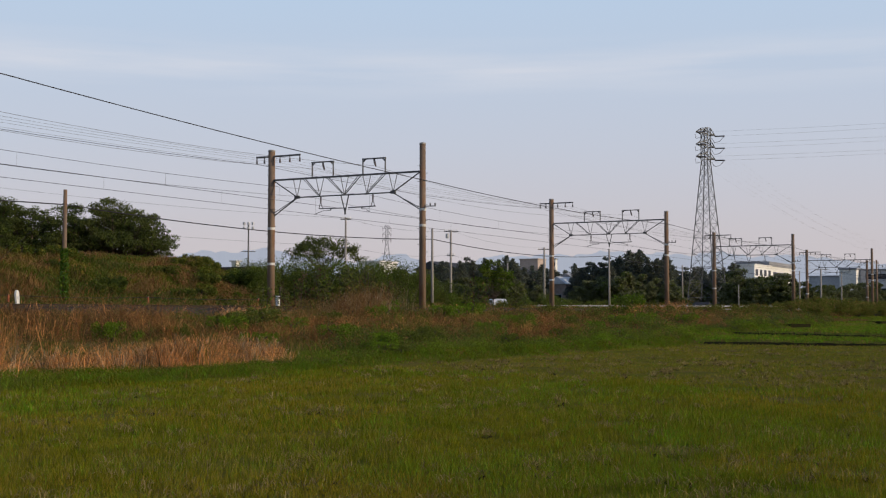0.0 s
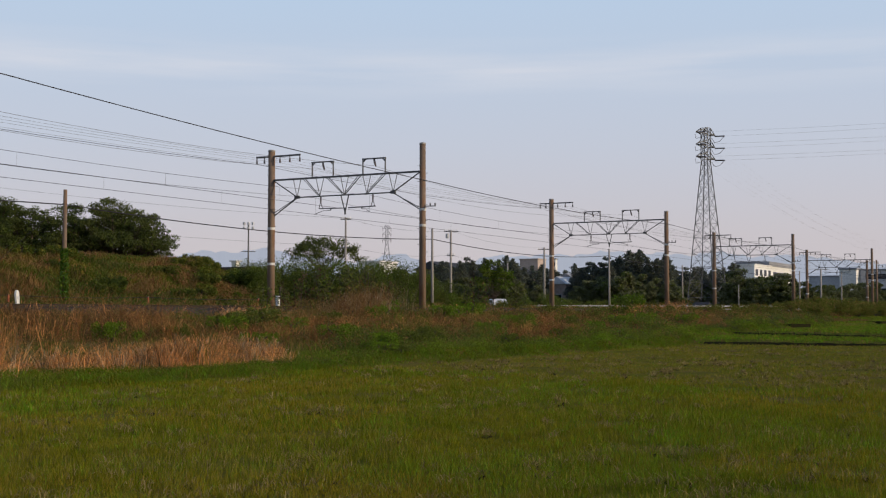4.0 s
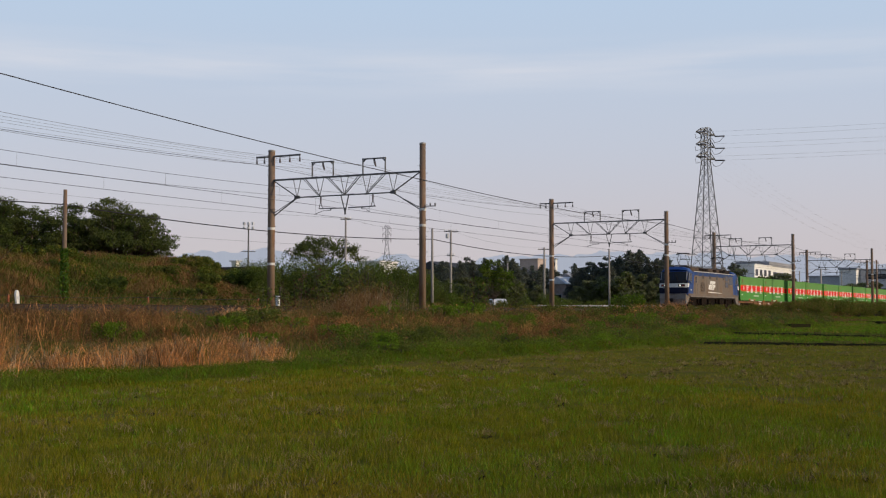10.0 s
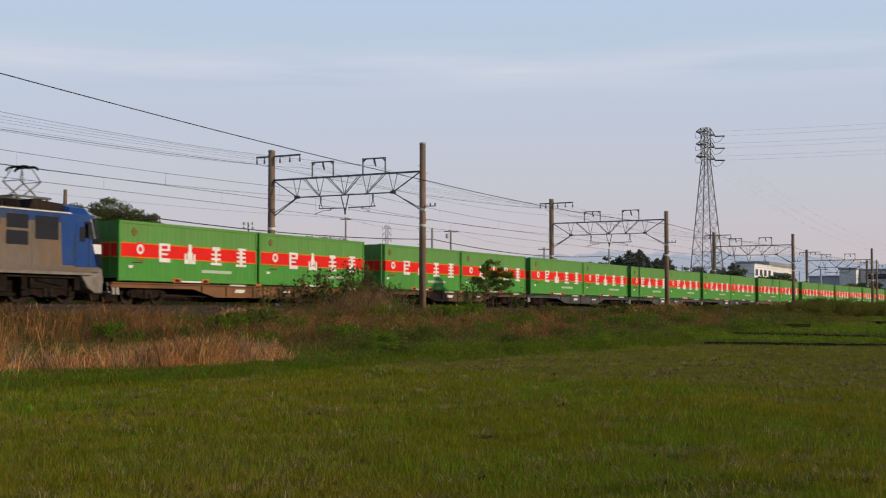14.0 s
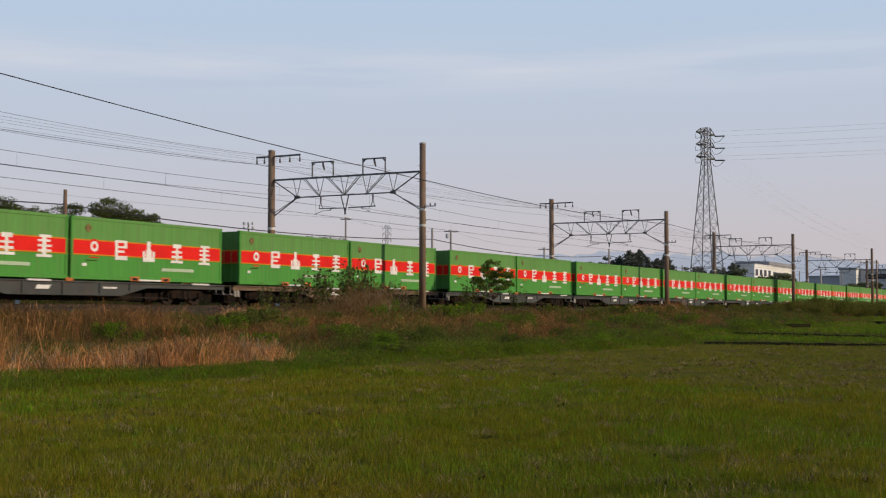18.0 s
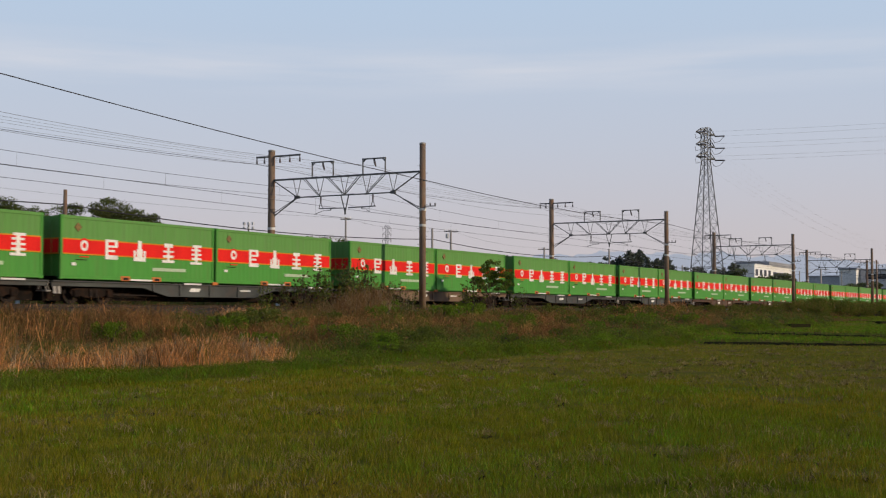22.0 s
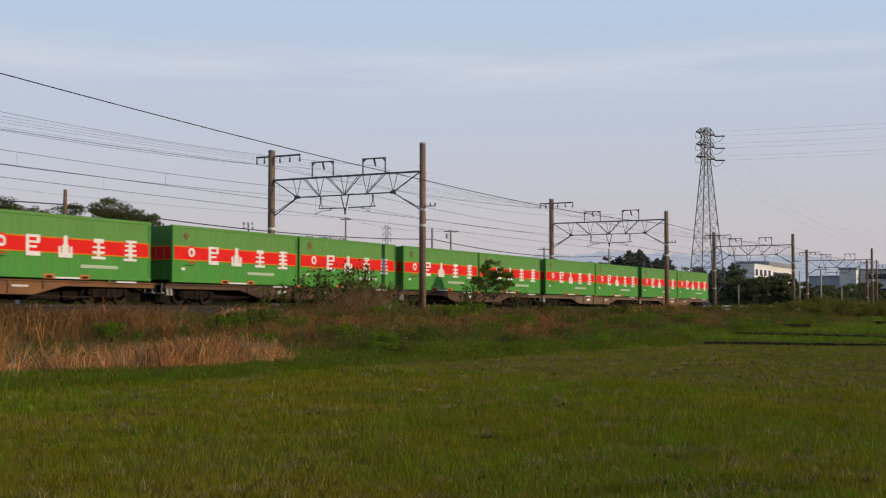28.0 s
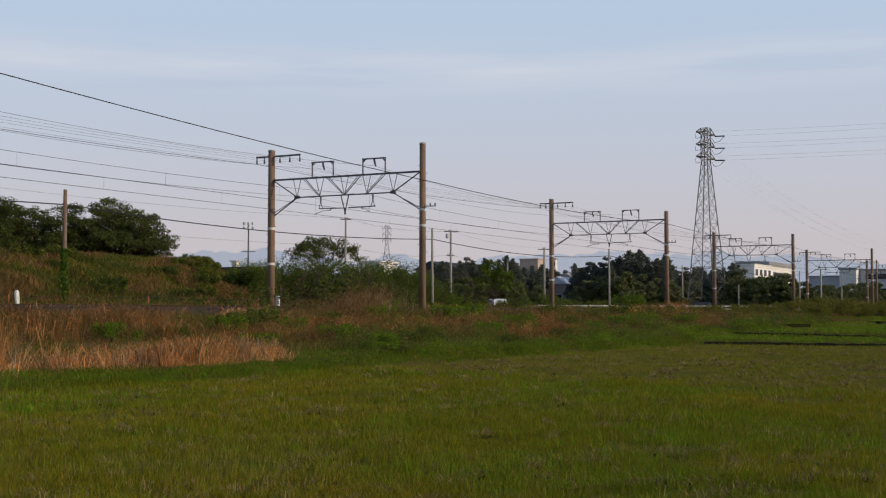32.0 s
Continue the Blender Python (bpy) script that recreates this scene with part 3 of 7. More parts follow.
# ---- distance ----
def build_hills():
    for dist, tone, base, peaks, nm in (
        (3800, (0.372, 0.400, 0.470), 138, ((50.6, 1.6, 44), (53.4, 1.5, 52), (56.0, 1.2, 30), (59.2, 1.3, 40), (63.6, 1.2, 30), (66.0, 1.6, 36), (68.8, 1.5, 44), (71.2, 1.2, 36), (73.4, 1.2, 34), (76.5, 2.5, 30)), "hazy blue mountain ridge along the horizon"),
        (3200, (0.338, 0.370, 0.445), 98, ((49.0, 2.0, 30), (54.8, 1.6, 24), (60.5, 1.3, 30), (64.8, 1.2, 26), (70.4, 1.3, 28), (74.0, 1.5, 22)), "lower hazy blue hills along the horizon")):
        # the ridges glow by themselves; the distance haze is put into the glow colour
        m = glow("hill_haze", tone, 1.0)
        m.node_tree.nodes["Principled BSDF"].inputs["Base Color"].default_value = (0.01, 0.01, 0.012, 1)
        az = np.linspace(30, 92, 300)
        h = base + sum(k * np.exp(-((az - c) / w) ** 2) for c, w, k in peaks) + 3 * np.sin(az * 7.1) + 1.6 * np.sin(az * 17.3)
        az = np.radians(az)
        x, y = dist * np.sin(az), dist * np.cos(az)
        v = np.concatenate([np.stack([x, y, h], 1), np.stack([x * 0.93, y * 0.93, 0 * h - 5], 1), np.stack([x * 1.12, y * 1.12, 0 * h - 5], 1)])
        n = len(az)
        i = np.arange(n - 1)
        f = np.concatenate([np.stack([i, i + n, i + n + 1, i + 1], 1), np.stack([i, i + 1, i + 1 + 2 * n, i + 2 * n], 1)])
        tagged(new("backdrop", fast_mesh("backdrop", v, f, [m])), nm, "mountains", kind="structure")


build_hills()
M["wall_white"] = mat("white_wall", (0.74, 0.72, 0.68), (0.66, 0.64, 0.60), 0.2, 0.9, fine=2)
M["wall_grey"] = mat("grey_wall", (0.52, 0.52, 0.53), (0.46, 0.46, 0.47), 0.2, 0.9, fine=2)
# blue cladding greyed and lightened, with the distance haze in its colour
M["wall_blue"] = mat("blue_cladding", (0.42, 0.43, 0.46), (0.37, 0.38, 0.41), 0.2, 0.7, fine=2)
M["wall_beige"] = mat("beige_wall", (0.48, 0.38, 0.33), (0.42, 0.33, 0.28), 0.2, 0.9, fine=2)
M["wall_brown"] = mat("brown_wall", (0.18, 0.13, 0.10), (0.13, 0.095, 0.075), 0.6, 0.9, fine=4)
M["roof_dark"] = mat("dark_roof", (0.045, 0.045, 0.05), (0.03, 0.03, 0.034), 0.5, 0.7, fine=5)
M["roof_grey"] = mat("grey_roof", (0.28, 0.28, 0.30), (0.22, 0.22, 0.23), 0.3, 0.7, fine=5)
M["roof_white"] = mat("white_roof", (0.72, 0.72, 0.73), None, 0.5, 0.5)
M["pane"] = mat("far_window_glass", (0.02, 0.025, 0.035), None, 1, 0.2, spec=0.25)


def building(name, label, x0, x1, y0, y1, z1, wall, roof, category="building", gable=0.0, win_y=(0, 0), win_x=(0, 0), z0=1.2, win_h=1.2, win_w=1.6, parapet=0.4, axis="x"):
    """Block with parapet or gable roof and rows of windows: win_y on the face towards -y, win_x on the face towards -x, as (columns, rows)."""
    t = thing(name, label, category, m=pose(x0, y0, z0))
    w, d, h = x1 - x0, y1 - y0, z1 - z0
    part("wall", Geo().box(0, w, 0, d, 0, h), M[wall], t)
    if gable and axis == "x":
        part("roof", Geo().prism([(-0.4, h), (d + 0.4, h), (d / 2, h + gable)], "x", -0.5, w + 0.5), M[roof], t, bevel=0.02)
    elif gable:
        part("roof", Geo().prism([(-0.4, h), (w + 0.4, h), (w / 2, h + gable)], "y", -0.5, d + 0.5), M[roof], t, bevel=0.02)
    else:
        part("roof", Geo().box(-0.25, w + 0.25, -0.25, d + 0.25, h, h + parapet), M[roof], t)
    for (cols, rows), face in ((win_y, "y"), (win_x, "x")):
        span = w if face == "y" else d
        for i in range(cols):
            for j in range(rows):
                c, z = span * (i + 0.5) / cols, h * (j + 0.5) / rows + 0.3
                a, b = c - min(win_w, span / cols * 0.7) / 2, c + min(win_w, span / cols * 0.7) / 2
                zz0, zz1 = z - win_h / 2, z + win_h / 2
                if face == "y":
                    wd = part("window", Geo().box(a - 0.1, b + 0.1, -0.06, 0.02, zz0 - 0.1, zz1 + 0.1), M["wall_grey"], t)
                    part("pane", Geo().box(a, b, -0.075, 0.0, zz0, zz1), M["pane"], wd)
                else:
                    wd = part("window", Geo().box(-0.06, 0.02, a - 0.1, b + 0.1, zz0 - 0.1, zz1 + 0.1), M["wall_grey"], t)
                    part("pane", Geo().box(-0.075, 0.0, a, b, zz0, zz1), M["pane"], wd)
    return t


building("factory_block", "white flat-roofed factory block with square windows", 404.9, 426.3, 107.95, 114.4, 16.9, "wall_white", "wall_white", "factory", win_y=(4, 3), win_h=2.0, win_w=3.0)
building("factory_hall", "long white factory hall with a grey roof", 427.0, 464.0, 109.0, 120.0, 17.3, "wall_white", "roof_grey", "factory", win_y=(1, 3), win_h=0.9, win_w=34, parapet=1.5)
building("factory_annex", "low white flat-roofed factory annex", 384.5, 421.8, 100, 106, 11.9, "wall_white", "wall_white", "factory", win_y=(6, 1), win_x=(2, 1), win_h=1.2, win_w=3)
building("blue_warehouse", "blue clad flat-roofed warehouse", 330, 350, 65.5, 74, 10.6, "wall_blue", "roof_grey", "warehouse", win_x=(3, 1), win_h=0.9)
building("grey_plant", "grey industrial hall with dark ribbon windows", 326, 372, 52, 60.6, 12.0, "wall_grey", "roof_grey", "factory", win_x=(1, 3), win_y=(10, 3), win_w=7, win_h=1.3)
building("grey_tower", "pale grey plant tower beside the hall", 322, 330, 60.8, 64.8, 12.2, "wall_white", "roof_grey", "factory")
building("far_plant", "low pale industrial hall far off", 520, 590, 62, 84, 17.0, "wall_white", "roof_grey", "factory", win_x=(5, 3), win_h=1.5)
building("apartment_block", "beige concrete block above the trees", 470, 478, 213.5, 221.5, 23.2, "wall_beige", "wall_beige", "building")
building("white_block", "white block with dark windows above the trees", 482, 484, 211, 213, 23.6, "wall_white", "roof_grey", "building", win_x=(2, 5))
building("farm_house", "small house with a pale gable roof", 220, 228, 94.2, 97.6, 6.9, "wall_beige", "roof_white", "house", gable=1.5, win_x=(1, 1))
building("barn", "long barn with a grey gable roof", 257, 275, 107.5, 112.3, 8.6, "wall_brown", "roof_grey", "barn", gable=1.6, win_x=(2, 1))
building("tiled_house", "house with a dark tiled roof", 226, 240, 123, 130, 10.4, "wall_brown", "roof_dark", "house", gable=1.7, win_x=(2, 1))
building("tiled_house", "low house with a dark tiled roof", 240, 252, 114, 121, 9.6, "wall_beige", "roof_dark", "house", gable=1.7, win_x=(2, 1))
building("white_house", "white house behind the bushes", 254, 262, 156, 162, 13.4, "wall_white", "wall_white", "house", win_x=(2, 2))
building("field_shed", "weathered shed with a black roof on the mound", 110.6, 115.4, 85.4, 88.6, 6.05, "wall_brown", "roof_dark", "shed", parapet=0.5)
building("small_white_house", "small white building beyond the mound", 157, 157.9, 122.4, 123.3, 9.5, "wall_white", "wall_white", "building", parapet=0.15)
building("track_hut", "small pale hut with a dark roof", 238, 240.6, 73.0, 75.0, 2.9, "wall_beige", "roof_dark", "hut", gable=0.7, axis="y")


# ---- pylons ----
def build_pylon(name, label, height, base, cage, arms, leg_r, m, levels=9, arm_len=5.2, string=2.3):
    t = thing(name, label, "pylon", m=m)
    zc = arms[-1] - 1.0
    def half(z):
        return base / 2 + (cage / 2 - base / 2) * min(1, z / zc)
    zs = [zc * (1 - (1 - i / levels) ** 1.15) for i in range(levels + 1)] + [zc + (height - zc) * k for k in (0.25, 0.5, 0.75, 1.0)]
    corners = ((1, 1), (-1, 1), (-1, -1), (1, -1))
    for cx, cy in corners:
        g = Geo()
        for a, b in zip(zs, zs[1:]):
            g.bar((cx * half(a), cy * half(a), a), (cx * half(b), cy * half(b), b), leg_r)
        part("leg", g, M["lattice"], t, "grey lattice leg")
    for a, b in zip(zs, zs[1:]):
        for k in range(4):
            (ax, ay), (bx, by) = corners[k], corners[(k + 1) % 4]
            g = Geo().bar((ax * half(a), ay * half(a), a), (bx * half(b), by * half(b), b), leg_r * 0.45).bar((bx * half(a), by * half(a), a), (ax * half(b), ay * half(b), b), leg_r * 0.45)
            g.bar((ax * half(b), ay * half(b), b), (bx * half(b), by * half(b), b), leg_r * 0.4)
            part("cross_brace", g, M["lattice"], t)
    for z in arms:
        for s in (-1, 1):
            g = Geo()
            for y in (-1, 1):
                g.bar((s * cage / 2, y * cage / 2, z), (s * arm_len, 0, z + 0.1), leg_r * 1.1)
                g.bar((s * cage / 2, y * cage / 2, z + 1.3), (s * arm_len, 0, z + 0.1), leg_r * 0.95)
            g.bar((s * arm_len * 0.55, -0.6, z), (s * arm_len * 0.55, 0.6, z), leg_r * 0.5).bar((s * arm_len * 0.55, 0, z + 0.1), (s * arm_len * 0.55, 0, z + 0.75), leg_r * 0.5)
            am = part("crossarm", g, M["lattice"], t, "pointed lattice crossarm")
            part("insulator_string", Geo().tube((s * arm_len, 0, z), (s * arm_len, -string, z - 0.15), 0.14, 0.14, 6).path([(s * arm_len, -string, z - 0.15), (s * arm_len, -string / 2, z - 1.2), (s * arm_len, 0.1, z - 1.4), (s * arm_len * 0.85, 0.6, z - 0.3)], 0.05), M["insul"], am, "dark insulator string")
    return t


PY = (267.9, 81.7)
ARMS = (38.75, 36.1, 33.45)
build_pylon("transmission_tower", "tall grey steel lattice pylon with three crossarms", 40.1, 6.6, 1.5, ARMS, 0.15, pose(PY[0], PY[1], 1.5, 0, 0, -11), 11, 4.25)
build_pylon("distant_pylon", "distant grey steel lattice pylon", 41.0, 9.0, 1.1, (39.4, 36.6, 33.8), 0.13, pose(513, 311, 2.0, 0, 0, -55), 9, 2.0, 0.3)
for z in ARMS:
    for s in (-1, 1):
        a = (PY[0] + s * 4.17 - 0.46, PY[1] - s * 0.81 - 2.36, z + 1.35)
        tagged(part("power_line", Geo().path(sagging(a, (PY[0] + s * 4.9 + 4, PY[1] - 230, z + 9 - (1.6 if s < 0 else 0.0)), 3.2, 12), 0.013, 4), M["wire_pale"]), "pale high-voltage conductor from the pylon", "wire", "conductors of the pylon")
        b = (PY[0] + s * 3.5 + 0.1, PY[1] - s * 0.7 + 0.6, z + 0.9)
        tagged(part("power_line", Geo().path(sagging(b, (700 + s * 5, 86 + s * 3, z * 0.4 + 22), 11, 16), 0.009, 4), M["wire_pale"]), "thin high-voltage conductor going off", "wire", "conductors of the pylon")


# ---- utility poles and cable along the railway ----
def utility_pole(x, y, top, r, label, arms=(), z0=None, tone="conc_pale", extra=None):
    z0 = float(land(x, y)) - 0.1 if z0 is None else z0
    t = thing("utility_pole", label, "utility pole", "utility poles", m=pose(x, y, z0, 0, 0, 0))
    part("pole", Geo().tube((0, 0, 0), (0, 0, top - z0), r, r * 0.72, 10), M[tone], t, smooth=True)
    for z, half_len in arms:
        a = part("crossarm", Geo().box(-half_len * 0.48, half_len * 0.48, -0.05, 0.05, z - z0 - 0.05, z - z0 + 0.05), M["steel"], t)
        a.rotation_euler = (0, 0, radians(-61))
        for k in (-0.42, -0.15, 0.2, 0.42):
            part("insulator", Geo().tube((half_len * k, 0, z - z0 + 0.05), (half_len * k, 0, z - z0 + 0.28), 0.06, 0.04, 6), M["wall_white"], a)
    return t


utility_pole(49.5, 50, 8.1, 0.135, "plain concrete pole overgrown with ivy at its foot", tone="conc")
utility_pole(89.54, 50, 8.35, 0.12, "plain thin concrete pole beside the tracks", tone="conc_pale")
utility_pole(128.6, 50, 8.42, 0.12, "plain thin concrete pole beside the tracks")
utility_pole(109, 71, 11.3, 0.13, "concrete utility pole with two crossarms", ((11.1, 1.1), (8.2, 1.3)))
p798 = utility_pole(132, 71.2, 11.3, 0.16, "concrete utility pole with transformer and crossarms", ((11.15, 1.7), (8.3, 0.9)))
part("transformer", Geo().tube((-0.2, 0.36, 8.85), (-0.2, 0.36, 9.4), 0.2, None, 12), M["wall_grey"], p798, "grey pole transformer", bevel=0.02)
utility_pole(173.4, 77.7, 11.3, 0.18, "concrete utility pole with a short crossarm", ((11.0, 2.0),))
utility_pole(207, 100, 10.6, 0.18, "far concrete utility pole")
utility_pole(218.7, 71.2, 10.0, 0.16, "thin concrete utility pole by the trees")
utility_pole(244.4, 52.6, 9.9, 0.2, "concrete utility pole with lamp arm", ((9.7, 2.6),))
utility_pole(214.3, 49.6, 8.5, 0.13, "signal post beside the line")
utility_pole(235.3, 47.0, 9.0, 0.13, "plain pole beside the line")
utility_pole(240.8, 67.3, 6.9, 0.12, "short plain concrete pole")
utility_pole(196.8, 34.2, 9.4, 0.16, "plain concrete pole on the near side of the line", tone="conc")
lamp = utility_pole(150.9, 115.4, 14.7, 0.15, "tall floodlight mast with lamp cluster", ((10.6, 2.2),), tone="steel")
for dx in (-0.65, 0.0, 0.65):
    for z in (12.1, 12.75):
        part("floodlight", Geo().box(dx * 0.48 - 0.15, dx * 0.48 + 0.15, -dx * 0.87 - 0.15, -dx * 0.87 + 0.15, z - 0.2, z + 0.2), M["wall_grey"], lamp, "grey floodlight", bevel=0.03)
utility_pole(135, 121, 9.2, 0.12, "thin distant pole with crossarm", ((8.9, 1.8),))
signal = thing("railway_signal", "round black railway signal head on a post", "signal", m=pose(211.2, 49.9, 1.5))
part("post", Geo().tube((0, 0, 0), (0, 0, 5.6), 0.08, None, 8), M["steel"], signal)
part("signal_head", Geo().disc((-0.2, -0.05, 5.3), 0.42, "x", 0.12, 18), M["dark"], signal, "round black signal disc")
part("lens_hood", Geo().tube((-0.26, -0.05, 5.3), (-0.5, -0.05, 5.28), 0.12, 0.13, 10), M["dark"], signal)
cable = sagging((10, 50, 7.2), (49.5, 50, 7.3), 0.25, 10) + sagging((49.5, 50, 7.3), (89.54, 50, 7.5), 0.50, 14)[1:] + sagging((89.54, 50, 7.5), (128.6, 50, 7.7), 0.62, 12)[1:] + sagging((128.6, 50, 7.7), (170, 50, 7.7), 0.6, 8)[1:] + sagging((170, 50, 7.7), (214, 49.6, 7.9), 0.5, 6)[1:]
tagged(part("telephone_cable", Geo().path(cable, 0.032, 5), M["wire"]), "thick black telephone cable between the lineside poles", "cable")
tagged(part("guy_wire", Geo().path([(49.4, 50, 7.4), (44.9, 52.6, 2.4)], 0.012, 4), M["wire"]), "thin guy wire of the ivy pole", "wire")
for z in (11.2, 8.35):
    tagged(part("service_wire", Geo().path(sagging((60, 96, z + 3), (109, 71, z), 0.7, 8) + sagging((109, 71, z), (132, 71.2, z), 0.5, 6)[1:] + sagging((132, 71.2, z), (173.4, 77.7, z), 0.5, 6)[1:], 0.009, 4), M["wire"]), "thin service wire between utility poles", "wire")

# ---- lineside things ----
def marker(x, y, label, h, w, tone, lean=0):
    t = thing("marker_post", label, "marker post", m=pose(x, y, float(land(x, y)) + 0.15, 0, lean, 0))
    part("post", Geo().box(-w / 2, w / 2, -w / 2, w / 2, 0, h), M[tone], t, bevel=0.02)
    return t


M["orange"] = mat("faded_orange", (0.42, 0.13, 0.05), (0.30, 0.09, 0.04), 3, 0.7)
for x in (44.45, 54.46, 64.6):
    q = marker(x, 48.6, "short faded orange fence post", 0.70, 0.10, "orange")
    part("cap", Geo().box(-0.05, 0.05, -0.05, 0.05, 0.70, 0.74), M["conc"], q)
ws = thing("lineside_stone", "leaning white painted boundary marker", "marker", m=pose(43.95, 47.4, 1.75, 0, -10, 20))
part("slab", Geo().prism([(-0.15, 0), (0.15, 0), (0.15, 0.75), (0.08, 0.90), (-0.08, 0.90), (-0.15, 0.75)], "y", -0.06, 0.06), M["wall_white"], ws, bevel=0.02)
part("mark", Geo().box(-0.07, 0.07, -0.066, -0.055, 0.42, 0.60), M["wall_grey"], ws, "faded grey mark")
marker(62.55, 45.6, "white cable riser post beside the portal pole", 1.15, 0.2, "wall_white")
marker(63.9, 46.4, "dark wooden stake beside the portal pole", 1.7, 0.11, "bark")
g = Geo().path(sagging((30, 48.6, 2.45), (44.45, 48.6, 2.42), 0.05, 4) + sagging((44.45, 48.6, 2.42), (54.46, 48.6, 2.42), 0.08, 4) + sagging((54.46, 48.6, 2.42), (64.6, 48.6, 2.42), 0.08, 4), 0.012, 4)
tagged(part("fence_wire", g, M["wire"]), "thin fence wire along the lineside posts", "wire")
sp = thing("small_sign", "small red and white lineside sign on a post", "sign", m=pose(80.2, 49.6, 1.55))
part("post", Geo().tube((0, 0, 0), (0, 0, 1.2), 0.03, None, 6), M["steel"], sp)
part("board", Geo().box(-0.22, 0.22, -0.03, 0.01, 0.9, 1.35), M["orange"], sp, "red board")
part("board_band", Geo().box(-0.22, 0.22, -0.036, 0.0, 1.05, 1.15), M["wall_white"], sp, "white band")


def guard_fence():
    t = thing("guard_fence", "low white guard rail along the road behind the line", "guard rail", m=pose(136, 63.5, 1.45, 0, 0, -38))
    for z in (0.55, 0.95):
        part("rail", Geo().box(0, 46, -0.04, 0.04, z - 0.07, z + 0.07), M["wall_grey"], t)
    for i in range(24):
        part("post", Geo().box(i * 2 - 0.05, i * 2 + 0.05, -0.05, 0.05, 0, 1.05), M["wall_white"], t)


guard_fence()


def car(x, y, rz, label, tone):
    t = thing("car", label, "car", "parked cars", m=pose(x, y, float(land(x, y)) + 0.02, 0, 0, rz))
    part("body", Geo().prism([(-2.0, 0.35), (2.0, 0.35), (2.05, 0.75), (1.3, 0.92), (0.75, 1.42), (-1.2, 1.46), (-1.9, 0.98), (-2.05, 0.75)], "y", -0.8, 0.8), tone, t, bevel=0.06)
    for s in (-1, 1):
        part("window", Geo().prism([(-1.55, 0.98), (1.1, 0.95), (0.66, 1.36), (-1.15, 1.38)], "y", s * 0.805 - 0.01, s * 0.805 + 0.01), M["pane"], t)
        for a in (-1.25, 1.25):
            part("wheel", Geo().disc((a, s * 0.72, 0.32), 0.32, "y", 0.2, 14), M["dark_tyre"], t)


M["dark_tyre"] = mat("tyre", (0.02, 0.02, 0.02), None, 3, 0.9)
M["car_white"] = mat("car_paint_white", (0.72, 0.72, 0.72), None, 1, 0.25, spec=0.5)
M["car_silver"] = mat("car_paint_silver", (0.40, 0.41, 0.43), None, 1, 0.3, 0.4)
for x, y, rz, tone in ((125.5, 62.0, 40, "car_white"), (252, 64.5, 100, "car_white"), (252.8, 61.2, 95, "car_white"), (253.6, 57.6, 95, "car_silver"), (246, 70.5, 100, "car_silver"), (237, 78.5, 95, "car_white")):
    car(x, y, rz, "white parked car beyond the line" if tone == "car_white" else "silver parked car beyond the line", M[tone])

# ---- grass and weeds (too many to count) ----
def stuff(name, label, category, v, f, mats, index=None):
    ob = new(name, fast_mesh(name, v, f, mats, index))
    return tagged(ob, label, category, kind="stuff")


def clump_noise(x, y, k, s):
    return 0.5 + 0.5 * wave(x, y, k, s)


def paddy_of(x, y):
    """1 on the thin stubble paddy, 0 on the grassy field before it and the terrace behind it."""
    return smooth01(x - 0.4 * (y - 10), 26.5, 29.0) * (1 - smooth01(x - 0.08 * (y - 10.8), 61.0, 62.0))


